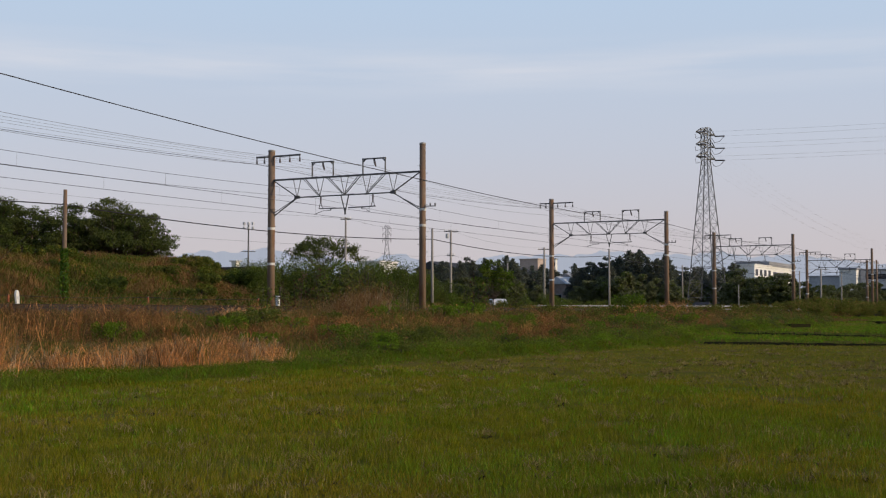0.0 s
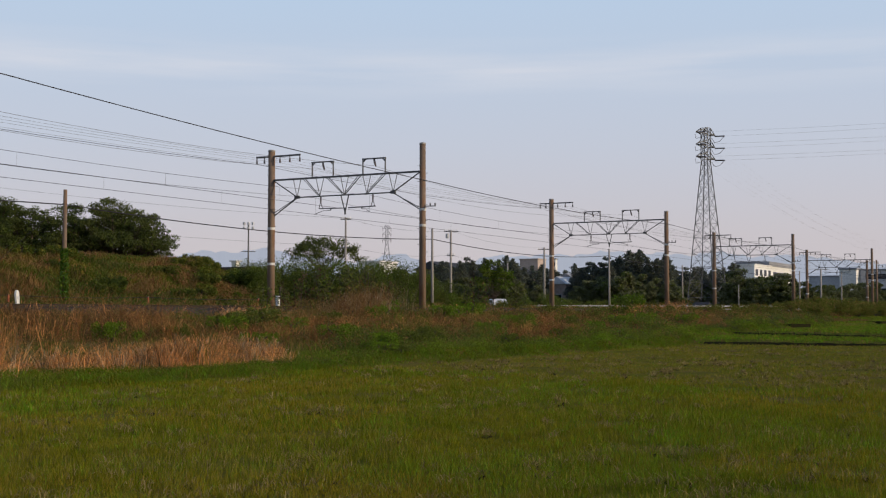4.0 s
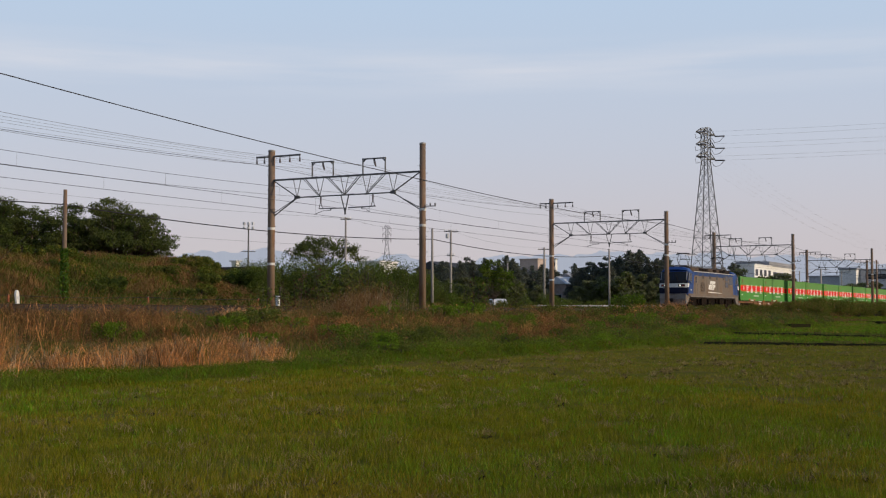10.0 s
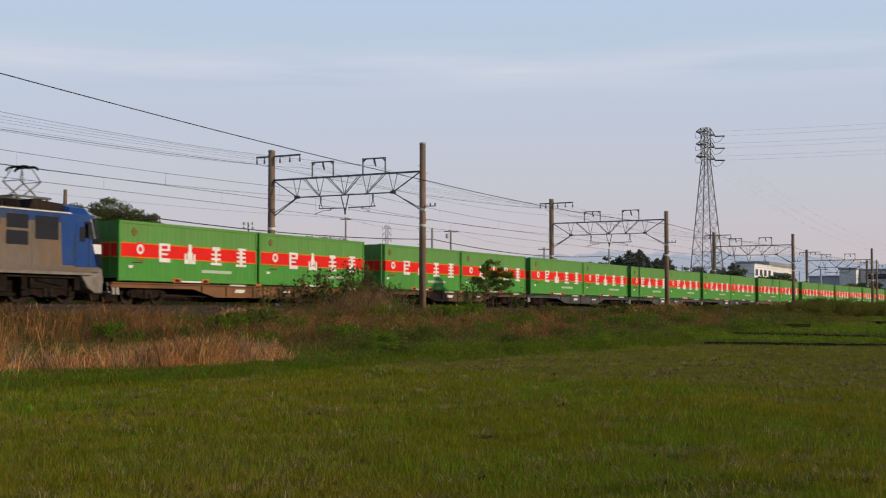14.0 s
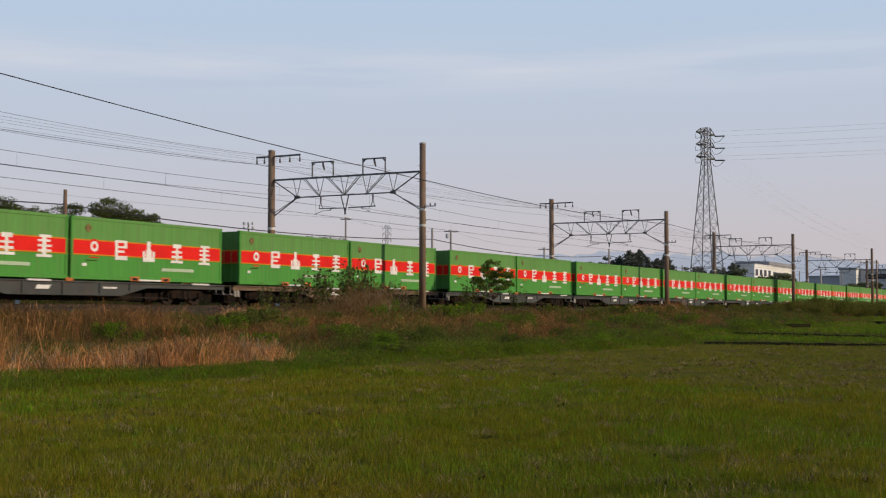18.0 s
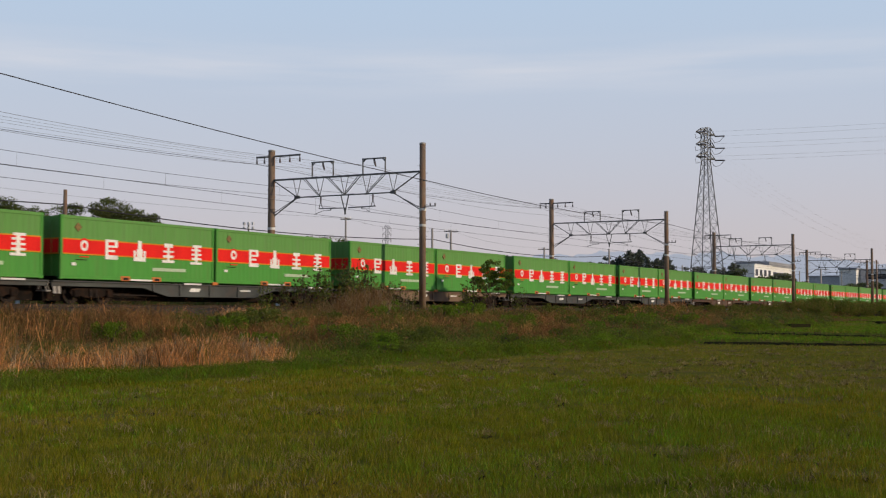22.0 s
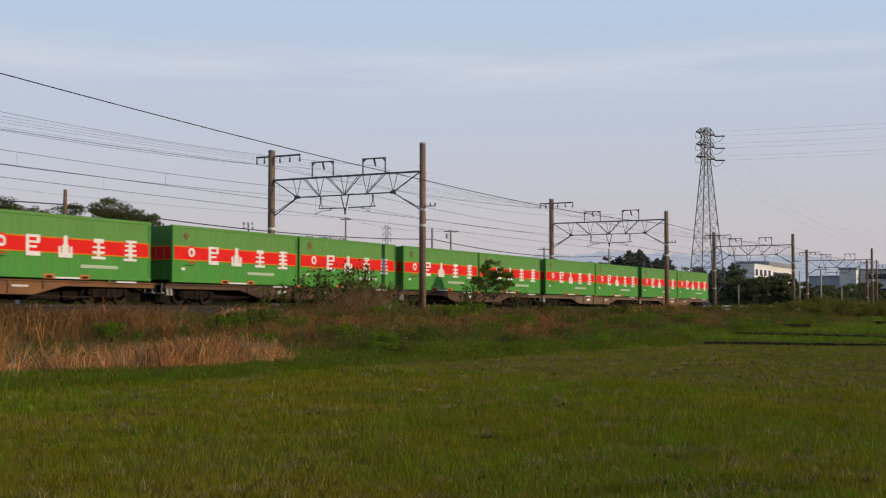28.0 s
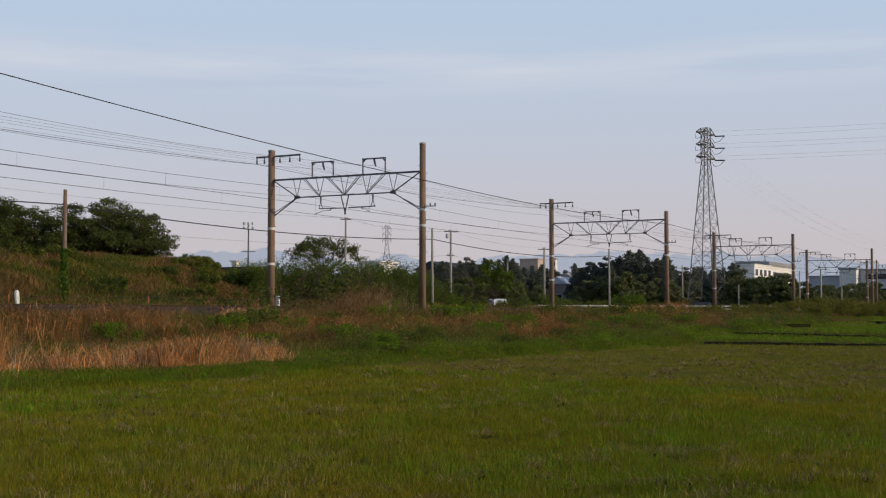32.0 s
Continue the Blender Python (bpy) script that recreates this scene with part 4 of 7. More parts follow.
def build_field():
    rng = np.random.default_rng(11)
    # loose grass between the tufts
    n = 250000
    r = 8.0 * np.exp(rng.uniform(0, math.log(78 / 8.0), n))
    a = rng.uniform(radians(38), radians(84), n)
    x, y = r * np.sin(a), r * np.cos(a)
    tone = np.full(n, -1)
    size = np.ones(n)
    # tufts, each with its own colour and height
    m = 21000
    tr = 8.0 * np.exp(rng.uniform(0, math.log(70 / 8.0), m))
    ta = rng.uniform(radians(38), radians(84), m)
    tx, ty = tr * np.sin(ta), tr * np.cos(ta)
    k = np.repeat(np.arange(m), 16)
    spread = (0.035 + 0.09 * rng.uniform(0, 1, m) ** 2) * np.clip(tr / 14, 1, 3)
    px, py = tx[k] + rng.normal(0, 1, len(k)) * spread[k], ty[k] + rng.normal(0, 1, len(k)) * spread[k]
    own = rng.choice(3, m, p=[0.62, 0.22, 0.16])
    big = rng.uniform(0.75, 1.7, m)
    x, y, r = np.concatenate([x, px]), np.concatenate([y, py]), np.concatenate([r, tr[k]])
    tone, size = np.concatenate([tone, own[k]]), np.concatenate([size, big[k]])
    keep = (y < edge_of(x) + 0.4) & (y > 1)
    x, y, r, tone, size = x[keep], y[keep], r[keep], tone[keep], size[keep]
    paddy = paddy_of(x, y)
    bare = (clump_noise(x, y, 2.3, 4.0) < 0.27) | (clump_noise(x, y, 5.1, 1.7) < 0.16)
    keep = rng.uniform(0, 1, len(x)) > paddy * 0.30 + 0.62 * bare
    x, y, r, paddy, tone, size = x[keep], y[keep], r[keep], paddy[keep], tone[keep], size[keep]
    n = len(x)
    h = (0.045 + 0.055 * clump_noise(x, y, 1.7, 1.0)) * rng.uniform(0.5, 1.35, n) * (1 - 0.35 * paddy) * size
    w = 0.0060 * rng.uniform(0.7, 1.4, n) * np.clip(r / 13, 1, 5)
    v, f = blades(rng, np.stack([x, y, land(x, y) - 0.01], 1), h, w, rng.uniform(0.05, 0.8, n))
    kind = np.where(rng.uniform(0, 1, n) < 0.15 + 0.22 * clump_noise(x, y, 0.55, 3.3) + 0.6 * paddy, 1, 0)
    kind = np.where((tone >= 0) & (rng.uniform(0, 1, n) > 0.55 * paddy), tone, kind)
    kind = np.where((clump_noise(x, y, 0.8, 6.1) > 0.63) & (rng.uniform(0, 1, n) < 0.22 * (1 - paddy)), 2, kind)
    ripe = (clump_noise(x, y, 0.9, 2.2) > 0.60) & (rng.uniform(0, 1, n) < 0.30 * (1 - paddy))
    kind = np.where(ripe, 4, kind)
    far = x - 0.08 * (y - 10.8) > 62.6
    kind = np.where(far & (rng.uniform(0, 1, n) < 0.85), 2, kind)
    dry = rng.uniform(0, 1, n) < 0.014 + 0.06 * (clump_noise(x, y, 1.1, 9.0) > 0.70) + 0.03 * paddy
    kind = np.where(dry, 3, kind)
    stuff("field_grass", "short olive-green grass and rice stubble over the field", "grass", v, f, [M["grass"], M["grass_far"], M["grass_lush"], M["litter"], M["grass_ripe"]], kind)


def build_litter():
    """Heaps of old straw with clods of earth under them, and rows of grey stubble over the paddy."""
    rng = np.random.default_rng(12)
    m = 620
    r = 8.6 * np.exp(rng.uniform(0, math.log(60 / 8.6), m))
    a = rng.uniform(radians(40), radians(82), m)
    cx, cy = r * np.sin(a), r * np.cos(a)
    keep = (cy < edge_of(cx) - 0.8) & (rng.uniform(0, 1, m) < 0.25 + 0.75 * (clump_noise(cx, cy, 0.6, 3.0) > 0.48) + 0.25 * (cx > 1.9 * cy))
    cx, cy = cx[keep], cy[keep]
    nrow = 330
    rx = 25.2 + 0.62 * rng.integers(0, 26, nrow) + rng.normal(0, 0.10, nrow)
    ry = rng.uniform(3, 18, nrow)
    keep = rng.uniform(0, 1, nrow) < np.where(rx < 31, 0.55, 0.25)
    cx, cy = np.concatenate([cx, rx[keep] + 0.05 * ry[keep]]), np.concatenate([cy, ry[keep]])
    k = np.repeat(np.arange(len(cx)), rng.integers(12, 40, len(cx)))
    sp = rng.uniform(0.03, 0.12, len(cx))
    x, y = cx[k] + rng.normal(0, 1, len(k)) * sp[k], cy[k] + rng.normal(0, 1, len(k)) * sp[k]
    d = np.hypot(x, y)
    v, f = bent_blades(rng, np.stack([x, y, land(x, y) + rng.uniform(0.0, 0.06, len(x))], 1), rng.uniform(0.015, 0.085, len(x)), 0.006 * np.clip(d / 14, 1, 2.6), rng.uniform(0.3, 2.2, len(x)))
    tone = rng.choice(2, len(cx), p=[0.35, 0.65])[k]
    stuff("straw_litter", "grey-brown rice straw litter and stubble tufts", "straw", v, f, [M["litter"], M["litter_grey"]], np.repeat(tone, 3))
    # clods
    n = len(cx)
    octa = np.array([(1, 0, 0), (0, 1, 0), (-1, 0, 0), (0, -1, 0), (0, 0, 1)], float)
    s = rng.uniform(0.02, 0.075, (n, 1, 3)) * np.array([1.3, 1.3, 0.55])
    v = octa[None] * s + rng.normal(0, 0.012, (n, 5, 3)) + np.stack([cx + 0.04, cy - 0.03, land(cx, cy) - 0.01], 1)[:, None]
    f = np.array([(0, 1, 4), (1, 2, 4), (2, 3, 4), (3, 0, 4)])[None] + 5 * np.arange(n)[:, None, None]
    stuff("earth_clods", "dark clods of soil under the straw", "soil", v.reshape(-1, 3), f.reshape(-1, 3), [M["mud"]])


build_field()
build_litter()


def bank_plants(name, label, category, seed, n, xr, yr, hr, wr, mats, weights, dens, lean=0.35, sink=0.02, bent=False, patchy=0.55, patch=1.0):
    """Upright stems scattered over a stretch of the bank where dens(x, y) allows."""
    rng = np.random.default_rng(seed)
    x, y = rng.uniform(*xr, n), rng.uniform(*yr, n)
    keep = rng.uniform(0, 1, n) < dens(x, y)
    x, y = x[keep], y[keep]
    m = len(x)
    tall = 0.55 + 0.9 * clump_noise(x, y, 1.9, seed)
    h = rng.uniform(*hr, m) * tall
    w = rng.uniform(*wr, m) * np.clip(np.hypot(x, y) / 40, 0.8, 1.9)
    v, f = (bent_blades if bent else blades)(rng, np.stack([x, y, land(x, y) - sink], 1), h, w, rng.uniform(0.02, lean, m))
    share = np.cumsum(weights) / sum(weights)
    kind = rng.choice(len(mats), m, p=np.array(weights) / sum(weights))
    spot = 0.5 + 0.28 * (wave(x, y, 2.6 * patch, seed * 1.7) + wave(x, y, 6.1 * patch, seed * 0.9)) / 0.62
    kind = np.where(rng.uniform(0, 1, m) < patchy, np.searchsorted(share, np.clip(spot, 0, 0.999)).clip(0, len(mats) - 1), kind)
    if bent:
        kind = np.repeat(kind, 3)
    stuff(name, label, category, v, f, [M[k] for k in mats], kind)


def weed_lumps(name, label, category, seed, places, hr, rr, leaves, leaf, mats, weights, loyal=0.75, tall=0.0):
    """Low domes of small leaves; most leaves of a lump share its colour; tall: share of leaves on a ragged top."""
    rng = np.random.default_rng(seed)
    x, y = places[:, 0], places[:, 1]
    n = len(x)
    k = np.repeat(np.arange(n), leaves)
    h = rng.uniform(*hr, n) * (0.65 + 0.7 * clump_noise(x, y, 0.9, seed))
    r = rng.uniform(*rr, n)
    a, u = rng.uniform(0, 2 * np.pi, len(k)), np.sqrt(rng.uniform(0, 1, len(k)))
    z = h[k] * (1 - 0.8 * u ** 2) * rng.uniform(0.12, 1.0, len(k)) ** 0.6
    z = z * np.where(rng.uniform(0, 1, len(k)) < tall, rng.uniform(1.0, 1.7, len(k)), 1.0)
    cx, cy = x[k] + np.cos(a) * u * r[k], y[k] + np.sin(a) * u * r[k]
    v, f = leaf_quads(rng, np.stack([cx, cy, land(cx, cy) + z], 1), leaf * np.clip(np.hypot(cx, cy) / 45, 0.8, 2.2), 0.25)
    p = np.array(weights) / sum(weights)
    spot = 0.5 + 0.30 * (wave(x, y, 1.5, seed * 1.7) + wave(x, y, 3.1, seed * 0.9)) / 0.62
    own = np.where(rng.uniform(0, 1, n) < 0.6, np.searchsorted(np.cumsum(p), np.clip(spot, 0, 0.999)).clip(0, len(mats) - 1), rng.choice(len(mats), n, p=p))
    kind = np.where(rng.uniform(0, 1, len(k)) < loyal, own[k], rng.choice(len(mats), len(k), p=p))
    stuff(name, label, category, v, f, [M[m] for m in mats], kind)


def reed_clumps(label, seed, places, hr, rr, stems, mats, weights, width=(0.006, 0.016), spill=1.0, fold=0.0):
    """Tufts of arching dead reeds; places: (n, 2)."""
    rng = np.random.default_rng(seed)
    x, y = places[:, 0], places[:, 1]
    c = np.stack([x, y, land(x, y) - 0.04], 1)
    h = rng.uniform(*hr, len(x)) * (0.5 + 1.0 * clump_noise(x, y, 1.3, seed))
    v, f, k = arching_clumps(rng, c, stems, h, rng.uniform(*rr, len(x)), width, spill, fold)
    p = np.array(weights) / sum(weights)
    own = rng.choice(len(mats), len(x), p=p)[k]
    kind = np.where(rng.uniform(0, 1, len(k)) < 0.6, own, rng.choice(len(mats), len(k), p=p))
    stuff("dry_reeds", label, "reeds", v, f, [M[m] for m in mats], np.repeat(kind, 3))


def strewn(seed, n, xr, yr, dens):
    rng = np.random.default_rng(seed)
    x, y = rng.uniform(*xr, n), rng.uniform(*yr, n)
    keep = rng.uniform(0, 1, n) < dens(x, y)
    return np.stack([x[keep], y[keep]], 1)


def reed_line(x):
    return 25.5 - 0.36 * (x - 22.7) + 0.55 * np.sin(x * 0.9) + 0.40 * np.sin(x * 2.3 + 1)


def rise_of(x, y):
    """0 at the foot of the bank, 1 at the ballast."""
    return (y - edge_of(x)) / (35.2 - edge_of(x))


# lush grass along the foot of the bank
bank_plants("verge_grass", "lush bright green grass along the foot of the bank", "grass", 21, 120000, (13, 110), (18.6, 26), (0.06, 0.19), (0.007, 0.018), ("verge", "weed", "grass_lush", "grass", "brown"), (4, 3, 3, 2, 0.6),
            lambda x, y: smooth01(y, edge_of(x) - 0.3, edge_of(x) + 0.15) * (1 - 0.85 * smooth01(rise_of(x, y), 0.22, 0.36)) * (0.25 + 0.75 * (clump_noise(x, y, 1.2, 7) > 0.38)), lean=1.3, bent=True)
bank_plants("edge_grass", "thick grass over the step at the edge of the field", "grass", 49, 70000, (13, 66), (18.8, 20.6), (0.05, 0.17), (0.007, 0.016), ("weed", "verge", "grass", "grass_lush", "brown"), (4, 3, 3, 2, 0.8),
            lambda x, y: smooth01(y, edge_of(x) - 0.35, edge_of(x)) * (0.35 + 0.65 * (clump_noise(x, y, 1.6, 2.7) > 0.4)), lean=1.3, bent=True)
weed_lumps("verge_weeds", "leafy bright green weeds along the foot of the bank", "weeds", 41, strewn(41, 5200, (28, 105), (19.2, 27), lambda x, y: smooth01(y, edge_of(x) + 0.1, edge_of(x) + 0.5) * (1 - smooth01(rise_of(x, y), 0.16, 0.34)) * (0.10 + 0.6 * (clump_noise(x, y, 1.3, 2.6) > 0.45))),
           (0.12, 0.50), (0.18, 0.60), 110, 0.036, ("verge", "weed", "leaf_mid", "leaf_dark", "brown"), (4, 4, 2.6, 1.2, 0.9), 0.92, 0.15)
weed_lumps("strip_weeds", "low mixed green weeds before the reeds", "weeds", 42, strewn(42, 3800, (14, 34), (19.3, 25.6), lambda x, y: smooth01(y, edge_of(x) + 0.6, edge_of(x) + 2.5) * (1 - smooth01(y, reed_line(x) - 0.8, reed_line(x) + 0.4)) * (0.2 + 0.8 * (clump_noise(x, y, 1.2, 4.6) > 0.45))),
           (0.06, 0.24), (0.10, 0.36), 48, 0.030, ("verge", "weed", "grass", "brown", "leaf_mid"), (1.2, 4, 4, 2.2, 1.6), 0.92, 0.15)
# mixed weeds up the slope: green patches low down, brown and rust-red above
weed_lumps("slope_weeds", "tangled dark green weeds on the railway bank", "weeds", 43, strewn(43, 12000, (33, 125), (20.5, 35.0), lambda x, y: smooth01(rise_of(x, y), 0.14, 0.28) * (1 - 0.80 * smooth01(rise_of(x, y), 0.34, 0.55)) * (0.04 + 0.55 * (clump_noise(x, y, 0.62, 3.3) > 0.52) * (clump_noise(x, y, 1.9, 5.3) > 0.42))),
           (0.30, 0.95), (0.24, 0.70), 130, 0.038, ("weed", "leaf_mid", "leaf_dark", "verge", "brown"), (4, 3, 1.6, 1.2, 1), 0.92, 0.15)
weed_lumps("slope_scrub", "brown and rust-red withered weeds on the railway bank", "weeds", 44, strewn(44, 8200, (34, 125), (21.5, 35.1), lambda x, y: smooth01(rise_of(x, y), 0.24, 0.42) * (0.08 + 0.75 * (clump_noise(x, y, 0.62, 3.3) < 0.56) * (clump_noise(x, y, 1.7, 2.3) > 0.40))),
           (0.20, 0.85), (0.16, 0.50), 80, 0.028, ("brown", "russet", "weed", "umber", "leaf_mid"), (3.8, 2.8, 2.0, 2.6, 1.2), 0.92, 0.3)
bank_plants("bank_weeds", "tangled green and brown weed stems on the railway bank", "weeds", 22, 100000, (30, 140), (20.5, 35.2), (0.10, 0.36), (0.008, 0.018), ("weed", "brown", "leaf_mid", "russet", "umber"), (4, 4, 2, 1.6, 2.4),
            lambda x, y: smooth01(rise_of(x, y), 0.14, 0.3) * (0.5 + 0.5 * (clump_noise(x, y, 0.9, 3) > 0.35)), lean=1.3, bent=True)
bank_plants("sorrel", "rust-red sorrel and dry stalks on the slope", "weeds", 23, 80000, (36, 118), (22.5, 34.0), (0.18, 0.52), (0.006, 0.014), ("russet", "brown", "umber"), (5, 2.0, 1.0),
            lambda x, y: (clump_noise(x, y, 0.95, 6) > 0.56) * smooth01(rise_of(x, y), 0.2, 0.32) * (1 - smooth01(rise_of(x, y), 0.65, 0.8)), lean=0.9, bent=True)
# dead reeds
reed_clumps("thick tangled belt of dry orange-tan reeds", 24, strewn(24, 9000, (13, 35), (21, 30), lambda x, y: np.exp(-((y - reed_line(x) + 0.25) / 1.45) ** 2) * (0.07 + 0.80 * (clump_noise(x, y, 1.5, 2) > 0.46)) * (1 - smooth01(x - 0.4 * (y - 23), 30.2, 31.4))),
            (0.34, 0.95), (0.12, 0.36), 36, ("reed", "straw", "brown", "weed", "umber"), (10, 3.0, 1.6, 1.2, 1.4), (0.006, 0.014), 1.0, 1.0)
reed_clumps("lower tangle of broken orange-tan reed stems", 40, strewn(40, 5200, (13, 35), (21.5, 29), lambda x, y: np.exp(-((y - reed_line(x) + 0.9) / 1.2) ** 2) * (1 - smooth01(x - 0.4 * (y - 23), 30.0, 31.6))),
            (0.14, 0.50), (0.2, 0.5), 24, ("reed", "straw", "brown", "umber"), (8, 3.5, 1.5, 1.4), (0.006, 0.013), 1.4, 1.0)
reed_clumps("ragged dry reeds up the slope", 25, strewn(25, 1100, (19, 37), (28.4, 34.6), lambda x, y: (0.05 + 0.62 * (clump_noise(x, y, 0.8, 1.5) > 0.47)) * (1 - 0.9 * smooth01(x - 0.6 * (y - 31), 30.5, 33.0))),
            (0.40, 1.05), (0.14, 0.42), 42, ("reed", "russet", "brown", "umber", "weed"), (2.4, 2.0, 3.4, 3.4, 1.2), (0.005, 0.012), 0.6, 0.8)
weed_lumps("withered_scrub", "dark withered stalks and green weeds among the reeds", "weeds", 45, strewn(45, 2600, (18, 38), (26.8, 35.0), lambda x, y: smooth01(y - reed_line(x), 1.0, 2.4) * (0.15 + 0.7 * (clump_noise(x, y, 1.0, 7.5) > 0.45))),
           (0.12, 0.5), (0.12, 0.45), 60, 0.030, ("umber", "brown", "weed", "leaf_mid", "russet"), (3.4, 2, 2.4, 1.5, 1.2), 0.8, 0.2)
reed_clumps("scattered tufts of dry brown reeds among the weeds", 31, strewn(31, 1500, (32, 62), (24.5, 34.8), lambda x, y: smooth01(rise_of(x, y), 0.3, 0.45) * (0.10 + 0.75 * (clump_noise(x, y, 0.7, 4.4) > 0.56))),
            (0.30, 0.85), (0.12, 0.34), 26, ("brown", "reed", "russet", "umber"), (4, 1.6, 3, 2), (0.006, 0.013), 1.0)
reed_clumps("drooping dry tuft at the foot of the portal pole", 34, np.array([(41.3, 31.6), (41.7, 31.2), (42.2, 31.5), (40.8, 32.0), (41.6, 32.2), (42.6, 31.1), (40.2, 31.3)]), (0.6, 0.9), (0.2, 0.45), 70, ("reed", "straw", "brown"), (4, 2, 2), (0.007, 0.016), 1.4)
reed_clumps("tall dry brown stalks at the edge of the ballast", 26, strewn(26, 420, (46.5, 57.5), (31.6, 35.1), lambda x, y: np.exp(-((x - 1.58 * (y - 33) - 51.6) / 2.6) ** 2)),
            (0.9, 1.75), (0.12, 0.5), 34, ("brown", "russet", "umber", "straw"), (4, 1.8, 1.4, 2.0), (0.005, 0.011), 0.45, 0.6)
reed_clumps("pale dry tufts along the shoulder of the line", 46, strewn(46, 260, (56, 125), (32.0, 35.2), lambda x, y: 0.1 + 0.8 * (clump_noise(x, y, 0.3, 1.4) > 0.62)),
            (0.5, 1.15), (0.2, 0.6), 60, ("reed", "brown", "straw", "russet"), (3, 4, 1, 2), (0.008, 0.018), 0.9)
reed_clumps("tall pale dry tufts beside the line", 50, np.concatenate([strewn(50 + i, 26, (x - 2.6, x + 2.6), (33.6, 35.3), lambda x, y: 0.7 + 0 * x) for i, x in enumerate((95.0, 99.5, 103.0, 132.0, 151.0))]),
            (0.55, 1.25), (0.2, 0.6), 70, ("reed", "brown", "straw", "russet"), (3, 4, 1.4, 1), (0.008, 0.018), 0.8, 0.6)
bank_plants("shoulder_weeds", "mixed green and russet weeds along the ballast shoulder", "weeds", 27, 50000, (46, 200), (32.0, 35.6), (0.12, 0.50), (0.010, 0.024), ("weed", "brown", "leaf_mid", "russet", "umber"), (4, 3, 2, 1.8, 2),
            lambda x, y: 0.3 + 0.7 * (clump_noise(x, y, 0.5, 5) > 0.4), lean=1.1, bent=True)
weed_lumps("shoulder_scrub", "bushy mixed weeds along the ballast shoulder", "weeds", 47, strewn(47, 2600, (44, 190), (31.4, 35.2), lambda x, y: 0.1 + 0.9 * (clump_noise(x, y, 0.55, 8.4) > 0.5)),
           (0.25, 0.85), (0.2, 0.6), 90, 0.038, ("weed", "leaf_mid", "brown", "umber", "leaf_dark"), (4, 2.6, 3, 1.6, 1), 0.75, 0.25)
# the terraces beyond the first earth bank
bank_plants("far_bank_grass", "green grass on the low fields beside the line", "grass", 28, 130000, (62, 210), (8, 35), (0.06, 0.15), (0.014, 0.034), ("grass_lush", "verge", "grass_far", "weed"), (4, 2, 2.0, 1.5),
            lambda x, y: smooth01(x - 0.08 * (y - 10.8), 62.6, 63.6) * (0.45 + 0.55 * (clump_noise(x, y, 0.35, 2) > 0.3)) * (y > x * 0.13) * (np.hypot((x - 93.5) / 1.9, (y - 22.7) / 2.6) > 1) * (np.hypot((x - 128) / 3.2, (y - 22.4) / 3.4) > 1) * (np.abs(x - 0.7 * (y - 12) - 71.6) > 0.7), lean=1.2, bent=True)
bank_plants("bank_tussocks", "dark green tussocks on the earth bank", "grass", 33, 46000, (59, 84), (1, 26), (0.10, 0.26), (0.012, 0.028), ("leaf_mid", "weed", "grass_lush", "brown"), (4, 4, 2, 1),
            lambda x, y: np.exp(-((x - 0.69 * (y - 1) - 63.6) / 0.6) ** 2) * (0.3 + 0.7 * (clump_noise(x, y, 1.1, 5) > 0.4)) + 0.8 * np.exp(-((x - 0.077 * (y - 1) - 61.6) / 0.4) ** 2) * (0.15 + 0.8 * (clump_noise(x, y, 1.3, 3) > 0.45)), lean=1.0, bent=True)
weed_lumps("bank_scrub", "dark leafy weeds along the second earth bank", "weeds", 48, strewn(48, 1500, (64, 86), (2, 27), lambda x, y: np.exp(-((x - 0.69 * (y - 1) - 63.9) / 0.7) ** 2) * (0.3 + 0.7 * (clump_noise(x, y, 0.8, 5) > 0.45))),
           (0.12, 0.36), (0.15, 0.45), 60, 0.04, ("leaf_dark", "leaf_mid", "weed", "umber"), (2, 4, 4, 1), 0.7, 0.1)
# behind the tracks
bank_plants("mound_reeds", "brown dead grass on the foot of the mound", "grass", 38, 60000, (38, 92), (49.5, 59), (0.35, 0.85), (0.010, 0.024), ("brown", "russet", "weed"), (5, 1.6, 1.5),
            lambda x, y: (clump_noise(x, y, 0.33, 2.7) > 0.46) * (x / y > 0.75), lean=0.9, bent=True)
bank_plants("lineside_weeds", "brown and green weeds behind the far track", "weeds", 29, 75000, (36, 190), (47.0, 56), (0.25, 0.75), (0.015, 0.04), ("weed", "brown", "leaf_mid", "russet"), (4, 3, 4, 1.5),
            lambda x, y: (0.4 + 0.6 * (clump_noise(x, y, 0.5, 4) > 0.35)) * (1 - 0.8 * smooth01(x, 96, 104)), lean=1.1, bent=True)
bank_plants("mound_grass", "rough olive and brown grass over the mound", "grass", 30, 210000, (34, 104), (50, 80), (0.2, 0.55), (0.012, 0.03), ("leaf_mid", "weed", "grass_far", "brown", "russet"), (1.6, 3.0, 2.2, 4.2, 1.0),
            lambda x, y: (0.35 + 0.65 * (clump_noise(x, y, 0.45, 3) > 0.35)) * (x / y > 0.72), lean=1.2, bent=True, patchy=0.7, patch=0.28)


